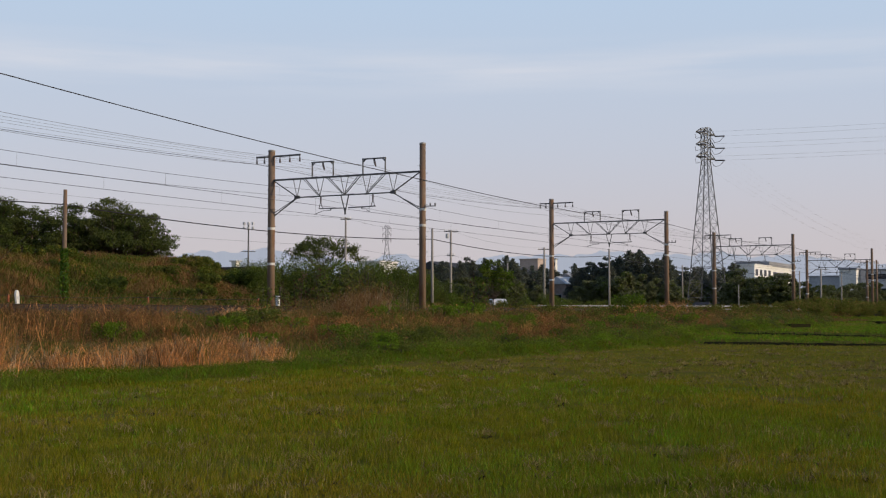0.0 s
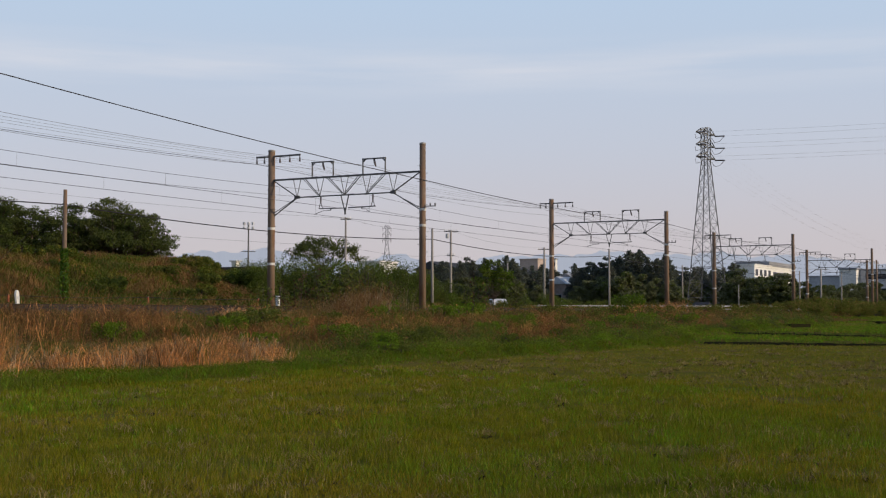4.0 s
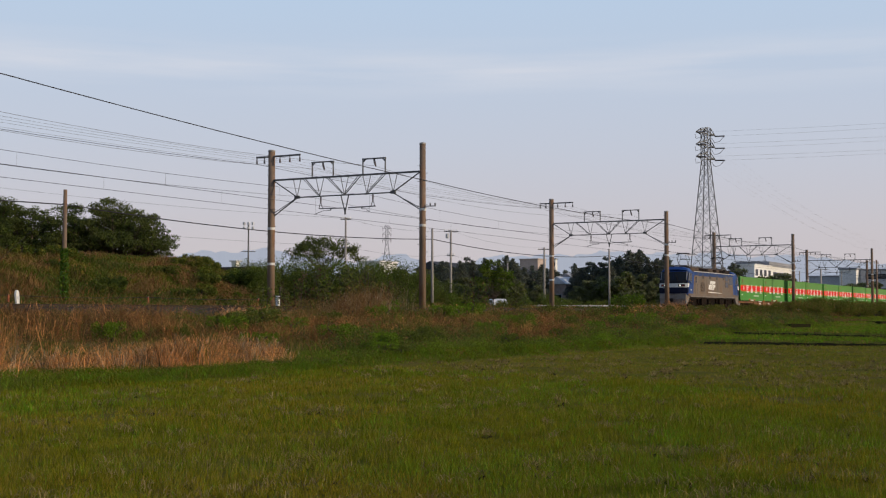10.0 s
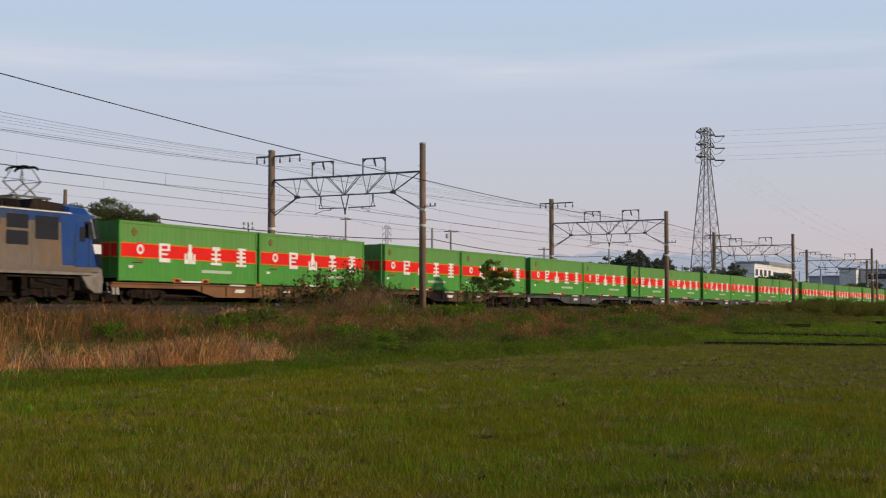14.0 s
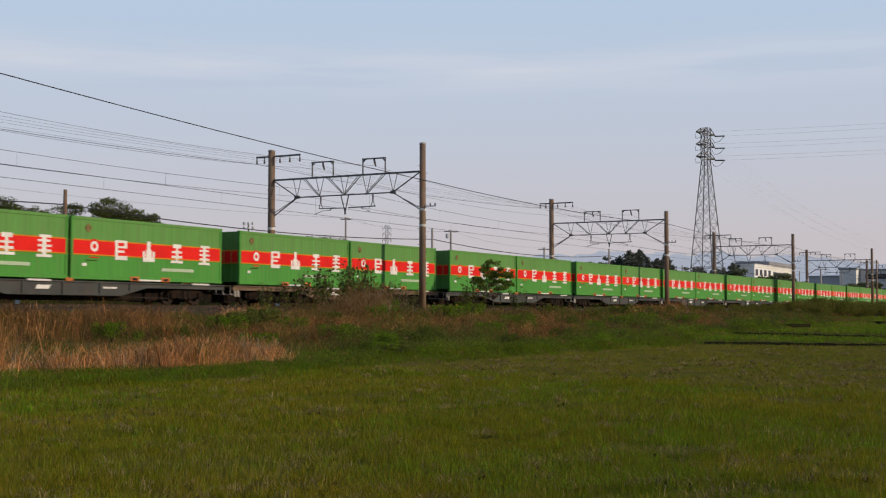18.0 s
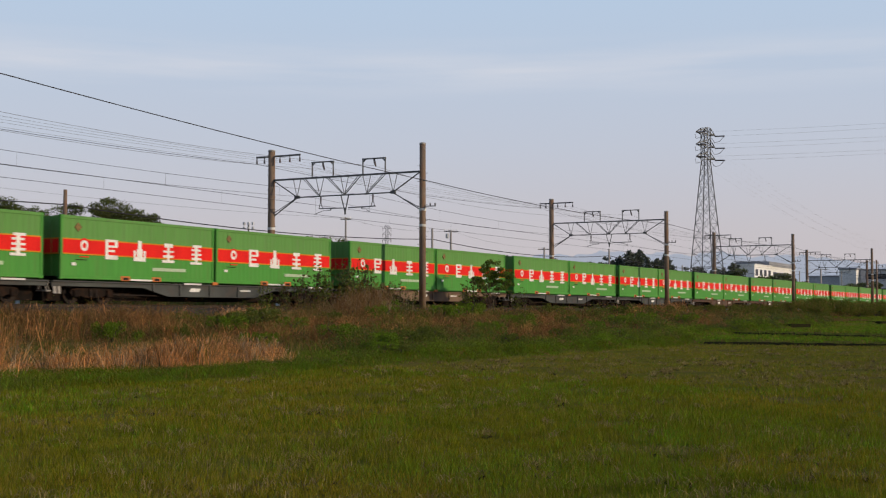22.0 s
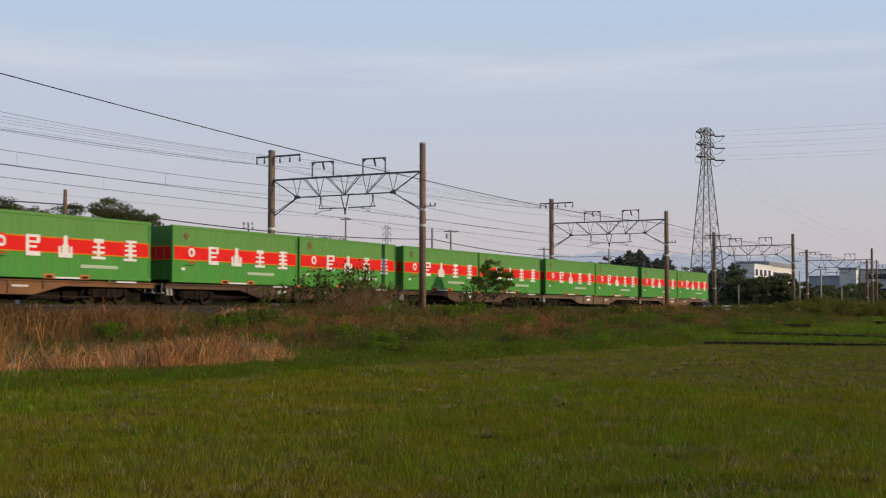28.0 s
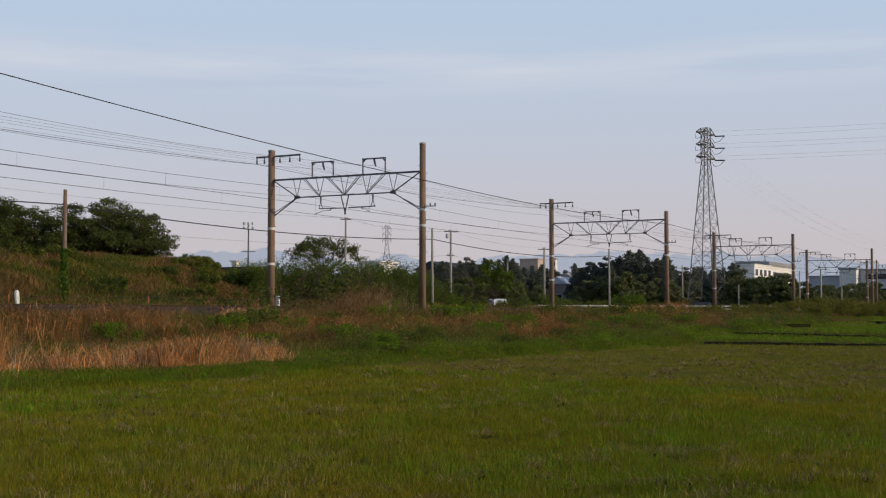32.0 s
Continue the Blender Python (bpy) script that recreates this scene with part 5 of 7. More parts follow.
# ---- trees and bushes ----
def bush_mesh(name, seed, w, h, n, leaf, mats, weights, lobes=9, stems=True, flat=0.2):
    rng = np.random.default_rng(seed)
    k = rng.integers(0, lobes, n)
    lc = np.stack([rng.normal(0, w * 0.27, lobes), rng.normal(0, w * 0.27, lobes), rng.uniform(0.25, 0.72, lobes) * h], 1)
    lr = rng.uniform(0.22, 0.40, lobes) * min(w, h)
    d = rng.normal(size=(n, 3))
    d /= np.linalg.norm(d, axis=1)[:, None]
    rad = lr[k] * rng.uniform(0.35, 1.02, n) ** 0.6
    c = lc[k] + d * rad[:, None]
    c[:, 2] = np.maximum(c[:, 2], rng.uniform(0.0, 0.3, n))
    v, f = leaf_quads(rng, c, leaf, flat)
    return fast_mesh(name, v, f, [M[m] for m in mats], rng.choice(len(mats), n, p=np.array(weights) / sum(weights)))


def stem_geo(seed, w, h, n=6, r=0.05):
    rng = random.Random(seed)
    g = Geo()
    for i in range(n):
        a = rng.uniform(0, 6.28)
        q = (math.cos(a) * w * 0.28, math.sin(a) * w * 0.28, h * rng.uniform(0.5, 0.8))
        mid = (q[0] * 0.35, q[1] * 0.35, q[2] * 0.5)
        g.tube((0.0, 0.0, -0.15), mid, r, r * 0.7, 5).tube(mid, q, r * 0.7, r * 0.3, 5)
    return g


def bush(label, seed, w, h, n, leaf, mats, weights, lobes=9, group="bushes behind the line"):
    t = thing("bush", label, "bush", group)
    for i in range(3):
        part("stem", stem_geo(seed + 7 * i, w, h, 2), M["bark"], t)
    part("foliage", bush_mesh("foliage", seed, w, h, n, leaf, mats, weights, lobes), None, t)
    return t


def put(ob, first, x, y, rz, s, dz=0.0):
    m = pose(x, y, float(land(x, y)) + dz, 0, 0, rz) @ Matrix.Diagonal((s, s, s, 1))
    if first:
        ob.matrix_basis = m
        return ob
    m2 = pose(x, y, float(land(x, y)) + dz, 0, 0, rz)
    c = copy_thing(ob, m2)
    c.matrix_basis = m
    return c


def scatter(kinds, places, seed):
    rng = random.Random(seed)
    used = set()
    for i, (x, y, s) in enumerate(places):
        k = rng.randrange(len(kinds))
        put(kinds[k], k not in used, x, y, rng.uniform(0, 360), s)
        used.add(k)
    for k, ob in enumerate(kinds):
        if k not in used:
            put(ob, True, 160 + 3 * k, 118, 0, 1)


# hedge of bushes behind the far track
hedge = [bush("dense mid-green bush behind the railway", 41, 5.2, 4.4, 17000, 0.105, ("leaf_dark", "leaf_mid", "leaf_bright"), (3, 6, 1.4), 14),
         bush("rounded mid-green bush behind the railway", 42, 4.6, 3.7, 15000, 0.10, ("leaf_mid", "leaf_dark", "leaf_bright"), (6, 2, 2), 11),
         bush("ragged brownish green thicket behind the railway", 43, 4.8, 3.1, 13000, 0.10, ("leaf_mid", "brown", "leaf_dark", "weed"), (5, 0.8, 2, 3), 12)]
rng = random.Random(8)
spots = []
for i in range(44):
    x = 79 + i * 1.5 + rng.uniform(-1, 1)
    y = 55.5 + rng.uniform(-2.0, 4.0) + max(0, (x - 100) * 0.12)
    tall = 0.82 + 0.2 * rng.random() - 0.5 * min(1, max(0, (x - 96) / 8)) - 0.15 * max(0, 1 - (x - 79) / 4)
    if x < 108 or i % 5 == 0:
        spots.append((x, y, tall))
for i in range(10):
    spots.append((150 + i * 5.2, 70 + rng.uniform(-3, 5), 0.55 + 0.2 * rng.random()))
spots += [(80.5, 59.5, 0.95), (79, 58.8, 0.85), (82, 60.5, 1.0), (77.8, 59.2, 0.7), (84, 60, 1.0)]
scatter(hedge, spots, 4)
low = [bush("low tangled shrub on the mound", 44, 2.6, 1.2, 2200, 0.12, ("leaf_mid", "weed", "grass_far"), (4, 5, 2), 7, "shrubs on the mound"),
       bush("low dark shrub on the mound", 45, 3.0, 1.4, 2400, 0.13, ("leaf_dark", "leaf_mid", "weed"), (1, 4, 4), 8, "shrubs on the mound")]
spots = []
for i in range(90):
    x, y = rng.uniform(46, 98), rng.uniform(49.5, 66)
    if x / y > 0.80 and (x / y > 1.15 or rng.random() < 0.5):
        spots.append((x, y, 0.45 + 0.5 * rng.random()))
scatter(low, spots, 5)
bank = [bush("small leafy green shrub on the bank", 46, 1.7, 0.85, 2600, 0.055, ("weed", "leaf_bright", "grass_lush"), (3, 3, 4), 10, "shrubs on the bank"),
        bush("small dark green shrub on the bank", 47, 1.5, 0.7, 2200, 0.055, ("leaf_mid", "leaf_dark", "weed"), (4, 1, 4), 9, "shrubs on the bank")]
scatter(bank, [(31.0, 29.2, 0.8), (33.8, 29.0, 0.7), (36.5, 28.8, 0.9), (38.2, 29.6, 1.2), (39.9, 30.0, 1.3), (39.6, 28.2, 0.8), (37.4, 24.6, 0.9), (39.0, 23.6, 0.8), (33.6, 20.5, 0.55), (34.4, 20.3, 0.5), (36, 22, 0.8), (40, 23, 0.9), (44, 24.5, 1.0), (46.5, 22.3, 0.7), (50, 25, 0.9), (54, 23.5, 0.8), (57, 27, 1.1), (62, 25, 0.9), (66, 28, 1.2), (71, 27, 1.0), (78, 28, 1.2), (84, 27, 1.0), (92, 29, 1.3), (31.5, 23.6, 0.6), (33.0, 24.8, 0.8), (47, 31.5, 0.9), (50.5, 31.0, 1.0), (53, 32.6, 1.2), (58.5, 32.2, 1.0), (60, 31.6, 1.1), (63.5, 33, 1.2), (67, 31, 0.8), (75, 33.2, 1.4), (79, 32, 1.0), (86, 33, 1.4), (93, 33.4, 1.4), (60, 27, 0.7)], 6)
right = [bush("dark olive bush beside the line", 48, 4.5, 2.3, 7000, 0.10, ("weed", "leaf_mid", "brown"), (5, 3, 2.0), 12, "bushes beside the line")]
scatter(right, [(118, 33.6, 0.55), (124, 33.2, 0.6), (131, 33.8, 0.55), (139, 33, 0.75), (145, 32.6, 0.85), (149, 32.9, 0.95), (153, 32.4, 1.05), (157, 32.8, 1.0), (162, 32.2, 0.85), (168, 31.5, 0.9), (174, 32, 0.95), (180, 31.5, 1.0), (186, 32, 1.0), (112, 34, 0.5), (104, 33.6, 0.45), (98, 33.8, 0.45)], 7)


# broad-leaved weeds standing in front of the passing train
def leafy_weed(label, seed, h, w, n_stem, leaf, mats):
    rng = np.random.default_rng(seed)
    t = thing("tall_weed", label, "weed", "tall weeds before the track")
    g, cs = Geo(), []
    for i in range(n_stem):
        a, r = rng.uniform(0, 6.28), w * rng.uniform(0.1, 0.55)
        top = Vector((math.cos(a) * r, math.sin(a) * r, h * rng.uniform(0.6, 1.0)))
        base = Vector((math.cos(a) * r * 0.5, math.sin(a) * r * 0.5, -0.1))
        mid = base.lerp(top, 0.5) + Vector((rng.normal(0, 0.06), rng.normal(0, 0.06), 0.1))
        g.tube(base, mid, 0.014, 0.011, 4, False).tube(mid, top, 0.011, 0.006, 4, False)
        for j in range(22):
            s = rng.uniform(0.3, 1.0)
            p = base.lerp(mid, s * 2) if s < 0.5 else mid.lerp(top, s * 2 - 1)
            cs.append((p.x + rng.normal(0, 0.12), p.y + rng.normal(0, 0.12), p.z + rng.normal(0, 0.06)))
    part("stem_tangle", g, M["bark"], t)
    v, f = leaf_quads(rng, np.array(cs), leaf, 0.6)
    part("foliage", fast_mesh("foliage", v, f, [M[m] for m in mats], rng.integers(0, len(mats), len(cs))), None, t)
    return t


weeds = [leafy_weed("tall broad-leaved green weed", 61, 2.8, 1.5, 11, 0.17, ("leaf_mid", "leaf_dark", "weed")), leafy_weed("thin broad-leaved weed with dark leaves", 62, 2.5, 1.2, 9, 0.16, ("leaf_dark", "leaf_mid", "umber"))]
scatter(weeds, [(47.8, 34.4, 0.7), (49.2, 34.7, 0.9), (50.4, 34.3, 0.95), (51.5, 34.8, 1.0), (52.6, 34.4, 1.0), (53.7, 34.7, 1.05), (54.6, 34.3, 1.1), (55.4, 34.9, 0.9), (56.6, 34.4, 0.8), (57.6, 34.7, 0.75), (59.2, 34.5, 0.6), (66.2, 34.6, 0.8), (67.4, 34.4, 1.0), (72.8, 34.5, 0.7), (46.5, 34.6, 0.6)], 9)
yellow_bush = bush("bright green bush behind the far track", 64, 3.6, 3.0, 2200, 0.22, ("leaf_bright", "leaf_mid"), (5, 2), 10, "bushes behind the line")
put(yellow_bush, True, 101.5, 54, 0, 0.6)
put(yellow_bush, False, 140.6, 52.3, 130, 0.75)


def ivy():
    rng = np.random.default_rng(71)
    n = 1900
    z = rng.uniform(0, 3.3, n) ** 1.0
    a = rng.uniform(0, 6.28, n)
    r = 0.13 + np.abs(rng.normal(0, 0.065, n)) * (1.25 - z / 3.6)
    v, f = leaf_quads(rng, np.stack([r * np.cos(a), r * np.sin(a), z], 1), 0.13, 0.2)
    t = tagged(new("ivy", fast_mesh("ivy", v, f, [M["ivy"], M["leaf_bright"]], rng.integers(0, 2, n))), "bright green ivy climbing the lineside pole", "ivy")
    t.matrix_basis = pose(49.5, 50, 1.7)


ivy()


def tree(label, seed, h, spread, n, leaf, mats, weights, crown_lo=0.35, lobes=16, group="trees", trunk_r=0.22, open_crown=0.0, category="tree", dome=0.45, lump=1.0, shell=0.0, flat=0.75, trunks=1):
    rng = np.random.default_rng(seed)
    t = thing("tree", label, category, group)
    g = Geo()
    fork = h * crown_lo * 0.9
    g.tube((0, 0, -0.3), (0.05, 0.03, fork), trunk_r, trunk_r * 0.75, 8)
    for i in range(trunks - 1):
        a = 6.283 * i / max(1, trunks - 1) + rng.uniform(-0.5, 0.5)
        e = Vector((math.cos(a) * spread * 0.26, math.sin(a) * spread * 0.26, h * rng.uniform(0.5, 0.68)))
        g.tube((e.x * 0.35, e.y * 0.35, -0.3), e * 0.75, trunk_r * 0.7, trunk_r * 0.45, 6).tube(e * 0.75, e, trunk_r * 0.45, trunk_r * 0.2, 5)
    limb = trunk_r * min(1.0, math.sqrt(16 / lobes) * 1.1)
    lc = []
    for i in range(lobes):
        a = 6.283 * i / lobes * 2.4 + rng.uniform(-0.4, 0.4)
        u = math.sqrt(rng.uniform(0.0, 1.0))
        z = h * (crown_lo + (0.90 - crown_lo) * math.sqrt(1 - 0.9 * u * u) * rng.uniform(dome, 1.0))
        shrink = 0.86
        c = Vector((math.cos(a) * spread * 0.5 * u * shrink, math.sin(a) * spread * 0.5 * u * shrink, z))
        lc.append(c)
        k = Vector((0.05, 0.03, fork)).lerp(c, 0.5) + Vector((0, 0, -0.04 * h))
        g.tube((0.05, 0.03, fork - 0.1), k, limb * 0.45, limb * 0.28, 5).tube(k, c, limb * 0.28, limb * 0.08, 5)
    part("trunk", g, M["bark"], t, "dark trunk and limbs")
    lc = np.array([tuple(c) for c in lc])
    k = rng.integers(0, lobes, n)
    d = rng.normal(size=(n, 3)) * np.array([1, 1, 0.62])
    d /= np.linalg.norm(d, axis=1)[:, None]
    lr = spread * rng.uniform(0.09, 0.17, lobes) * lump
    c = lc[k] + d * (lr[k] * rng.uniform(max(shell, 0.3 + open_crown * 0.4), 1.1, n) ** 0.7)[:, None] * np.array([1, 1, flat])
    v, f = leaf_quads(rng, c, leaf, 0.3)
    part("crown", fast_mesh("crown", v, f, [M[m] for m in mats], rng.choice(len(mats), n, p=np.array(weights) / sum(weights))), None, t, "uneven leafy crown")
    return t


def conifer(label, seed, h, spread, n, leaf, group="pines", lo=0.12):
    rng = np.random.default_rng(seed)
    t = thing("tree", label, "tree", group)
    g = Geo().tube((0, 0, -0.3), (0, 0, h * 0.97), 0.22, 0.05, 7)
    tiers = 18
    cs = []
    for i in range(tiers):
        u = i / (tiers - 1)
        z = h * (lo + (0.97 - lo) * u)
        r = spread * 0.5 * (1 - u) ** 0.6 * rng.uniform(0.55, 1.15) + 0.2
        for j in range(rng.integers(4, 7)):
            a = rng.uniform(0, 6.28)
            e = Vector((math.cos(a) * r, math.sin(a) * r, z - 0.1 * r))
            g.tube((0, 0, z), e, 0.05, 0.02, 4, False)
            m = max(4, int(n / tiers / 5.5 * (0.4 + 1.2 * (1 - u))))
            s = rng.uniform(0.15, 1.0, m)
            cs.append(np.stack([e.x * s, e.y * s, z + (e.z - z) * s], 1) + rng.normal(0, 0.16 + 0.05 * r, (m, 3)))
    c = np.concatenate(cs)
    part("trunk", g, M["bark"], t)
    v, f = leaf_quads(rng, c, leaf, 0.2)
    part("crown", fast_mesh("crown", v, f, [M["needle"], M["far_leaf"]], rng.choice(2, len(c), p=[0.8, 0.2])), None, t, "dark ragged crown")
    return t


left = [tree("large dark spreading tree on the mound", 81, 6.3, 8.8, 20000, 0.125, ("leaf_dark", "leaf_mid"), (4, 3), 0.13, 120, "trees on the mound", dome=0.26, lump=0.56, flat=0.62, trunks=4),
        tree("spreading dark tree with layered limbs on the mound", 82, 5.9, 8.2, 17000, 0.125, ("leaf_dark", "leaf_mid"), (4, 3), 0.14, 110, "trees on the mound", dome=0.26, lump=0.56, flat=0.62, trunks=4),
        tree("dense dark tree on the mound", 83, 5.7, 7.8, 16500, 0.125, ("leaf_dark", "leaf_mid"), (4, 3), 0.12, 110, "trees on the mound", dome=0.24, lump=0.56, flat=0.62, trunks=3)]
for k, first, x, y, rz, sc in ((0, True, 80.3, 75.4, 75, 0.99), (1, True, 78.0, 78.4, 140, 0.98), (2, True, 75.4, 80.6, 60, 1.0), (0, False, 73.2, 82.6, 200, 1.0), (2, False, 81.9, 74.6, 310, 0.99), (1, False, 83.4, 73.9, 20, 0.44),
                               (1, False, 80.9, 77.4, 250, 0.95), (2, False, 71.0, 85.0, 120, 1.0), (0, False, 75.5, 84.5, 80, 0.95)):
    put(left[k], first, x, y, rz, sc)
scatter([bush("shrub at the end of the mound", 49, 2.8, 1.9, 2600, 0.13, ("leaf_mid", "leaf_dark", "weed"), (4, 1, 3), 9, "shrubs on the mound")],
        [(76.5, 60, 0.8), (78.4, 60.5, 0.85), (80.2, 61, 0.9), (77.5, 57.5, 0.8), (81.8, 60, 0.95), (75.0, 57.0, 0.8), (79.5, 57.5, 0.85), (83.5, 60.5, 1.0), (85, 60, 0.9)], 15)
mid_tree = tree("broad tree with an open umbrella-shaped crown", 84, 8.5, 8.8, 11000, 0.125, ("leaf_mid", "leaf_dark"), (3, 4), 0.52, 80, "trees behind the line", 0.16, 0.0, dome=0.62, lump=0.52, flat=0.6)
put(mid_tree, True, 116.0, 78.4, 30, 1.10)
pines = [conifer("tall dark pine in the wood behind the line", 91, 10.6, 5.6, 8200, 0.27, "pines of the wood", 0.06), conifer("ragged dark cedar in the wood behind the line", 92, 10.2, 5.0, 7400, 0.27, "pines of the wood", 0.08),
         conifer("narrow dark cedar in the wood behind the line", 97, 10.4, 3.8, 6000, 0.26, "pines of the wood", 0.1), conifer("broad dark pine in the wood behind the line", 98, 9.4, 6.4, 9000, 0.28, "pines of the wood", 0.05),
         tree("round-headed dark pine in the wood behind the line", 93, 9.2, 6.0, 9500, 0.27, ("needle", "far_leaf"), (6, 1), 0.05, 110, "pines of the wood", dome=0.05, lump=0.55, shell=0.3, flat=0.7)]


def top_of(ob):
    return max(v.co.z for c in ob.children for v in c.data.vertices)


def skyline(az):
    """Elevation of the tree line, as rise over run, by bearing in degrees."""
    return float(np.interp(az, (60.5, 61.2, 62.0, 62.5, 63.0, 63.7, 64.2, 64.8, 65.2, 65.8, 66.1, 66.9, 67.2, 67.7, 68.2, 69.0, 69.6, 70.2, 71.0, 71.8, 72.6, 73.6, 74.2, 74.6, 75.4, 76.2, 77.0, 77.8, 78.6, 79.6, 80.4),
                           (0.038, 0.037, 0.038, 0.043, 0.039, 0.039, 0.042, 0.036, 0.034, 0.035, 0.020, 0.020, 0.036, 0.038, 0.039, 0.043, 0.045, 0.045, 0.044, 0.036, 0.035, 0.034, 0.041, 0.026, 0.026, 0.029, 0.023, 0.020, 0.020, 0.021, 0.024)))


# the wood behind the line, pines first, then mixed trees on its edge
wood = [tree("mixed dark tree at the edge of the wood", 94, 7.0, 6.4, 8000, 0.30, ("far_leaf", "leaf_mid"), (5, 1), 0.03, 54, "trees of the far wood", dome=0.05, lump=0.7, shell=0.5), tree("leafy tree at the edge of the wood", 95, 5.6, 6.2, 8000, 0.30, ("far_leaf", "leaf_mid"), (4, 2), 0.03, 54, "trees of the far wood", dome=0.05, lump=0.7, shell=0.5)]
rng = random.Random(21)
tops = {ob.name: top_of(ob) for ob in pines + wood}
used = set()


def plant(kinds, az, d, rise):
    ob = kinds[rng.randrange(len(kinds))]
    a = radians(az)
    x, y = d * math.sin(a), d * math.cos(a)
    s = (1.55 + rise * d - float(land(x, y))) / tops[ob.name]
    put(ob, ob.name not in used, x, y, rng.uniform(0, 360), s)
    used.add(ob.name)


for i in range(78):
    az = 61.0 + i * 0.173 + rng.uniform(-0.08, 0.08)
    d = (rng.uniform(226, 246) if az < 71.5 else rng.uniform(292, 318)) if az < 74.4 else rng.uniform(300, 325)
    if 65.85 < az < 67.05:
        plant(pines, az, 305, rng.uniform(0.031, 0.036))
    else:
        plant(pines, az, d, skyline(az) * rng.uniform(0.88, 1.12))
for i in range(62):
    az = 57.0 + i * 0.29 + rng.uniform(-0.15, 0.15)
    d = rng.uniform(216, 232) if az < 71.5 else rng.uniform(282, 296)
    if not 65.9 < az < 67.0:
        plant(wood, az, d, skyline(az) * (rng.uniform(0.55, 0.75) if az > 61 else 0.8))
for i in range(30):
    az = 74.4 + i * 0.21
    d = max(262, 56 / math.cos(radians(az)))
    plant(wood, az, d, skyline(az) * rng.uniform(0.88, 1.12))
for ob in pines + wood:
    if ob.name not in used:
        put(ob, True, 205, 108, 0, 0.8)
bright_tree = tree("bright green young tree standing before the track", 96, 3.6, 2.6, 5200, 0.095, ("leaf_mid", "leaf_bright", "leaf_dark"), (3.5, 4, 1), 0.34, 40, "", 0.035, dome=0.4, lump=0.8)
put(bright_tree, True, 69.6, 34.6, 0, 1.08)

# ---- freight train; local x runs back from the front of the first container, z from the rail top ----
M["green"] = mat("container_green", (0.070, 0.268, 0.044), (0.066, 0.238, 0.042), 0.9, 0.6, bump=0.05, fine=5, spec=0.12, stretch=(1.6, 1, 0.12), dirt=(0.095, 0.20, 0.05), dirt_amount=0.5, grain=0.08)
M["green_faded"] = mat("faded_container_green", (0.112, 0.268, 0.066), (0.104, 0.246, 0.060), 0.9, 0.65, bump=0.05, fine=5, spec=0.1, stretch=(1.6, 1, 0.12), dirt=(0.125, 0.20, 0.075), dirt_amount=0.55, grain=0.08)
M["under"] = mat("grimy_black", (0.016, 0.012, 0.010), (0.010, 0.009, 0.008), 1.5, 0.9, spec=0.03, bump=0.3, dirt=(0.060, 0.030, 0.016), dirt_amount=0.4)
M["red"] = mat("band_red", (0.72, 0.018, 0.012), (0.62, 0.015, 0.012), 1.0, 0.6, spec=0.1)
M["yellow"] = mat("band_yellow", (0.66, 0.25, 0.02), None, 1.0, 0.6, spec=0.1)
M["white"] = mat("sign_white", (0.76, 0.74, 0.70), (0.66, 0.64, 0.60), 2.0, 0.5, dirt=(0.45, 0.42, 0.36), dirt_amount=0.3)
M["sticker"] = mat("sticker_ochre", (0.24, 0.14, 0.04), (0.10, 0.07, 0.03), 9.0, 0.7)
M["bogie"] = mat("bogie_rust", (0.020, 0.014, 0.011), (0.012, 0.010, 0.009), 1.5, 0.9, spec=0.03, bump=0.3, dirt=(0.055, 0.026, 0.014), dirt_amount=0.5)
M["clamp"] = mat("clamp_orange", (0.55, 0.17, 0.04), (0.42, 0.12, 0.03), 4.0, 0.6)
SILLS = {
    "ochre": mat("sill_ochre", (0.22, 0.100, 0.036), (0.13, 0.060, 0.026), 0.7, 0.75, bump=0.15, dirt=(0.12, 0.06, 0.035), dirt_amount=0.6),
    "tan": mat("sill_tan", (0.19, 0.120, 0.072), (0.12, 0.078, 0.050), 0.7, 0.75, bump=0.15, dirt=(0.10, 0.06, 0.04), dirt_amount=0.6),
    "grey": mat("sill_grey", (0.072, 0.078, 0.072), (0.042, 0.044, 0.042), 0.7, 0.75, bump=0.15, dirt=(0.07, 0.05, 0.04), dirt_amount=0.6),
    "brown": mat("sill_brown", (0.115, 0.060, 0.032), (0.070, 0.040, 0.025), 0.7, 0.75, bump=0.15, dirt=(0.06, 0.04, 0.03), dirt_amount=0.6),
}
CL, CW, CH, DECK = 9.664, 1.245, 2.605, 1.003


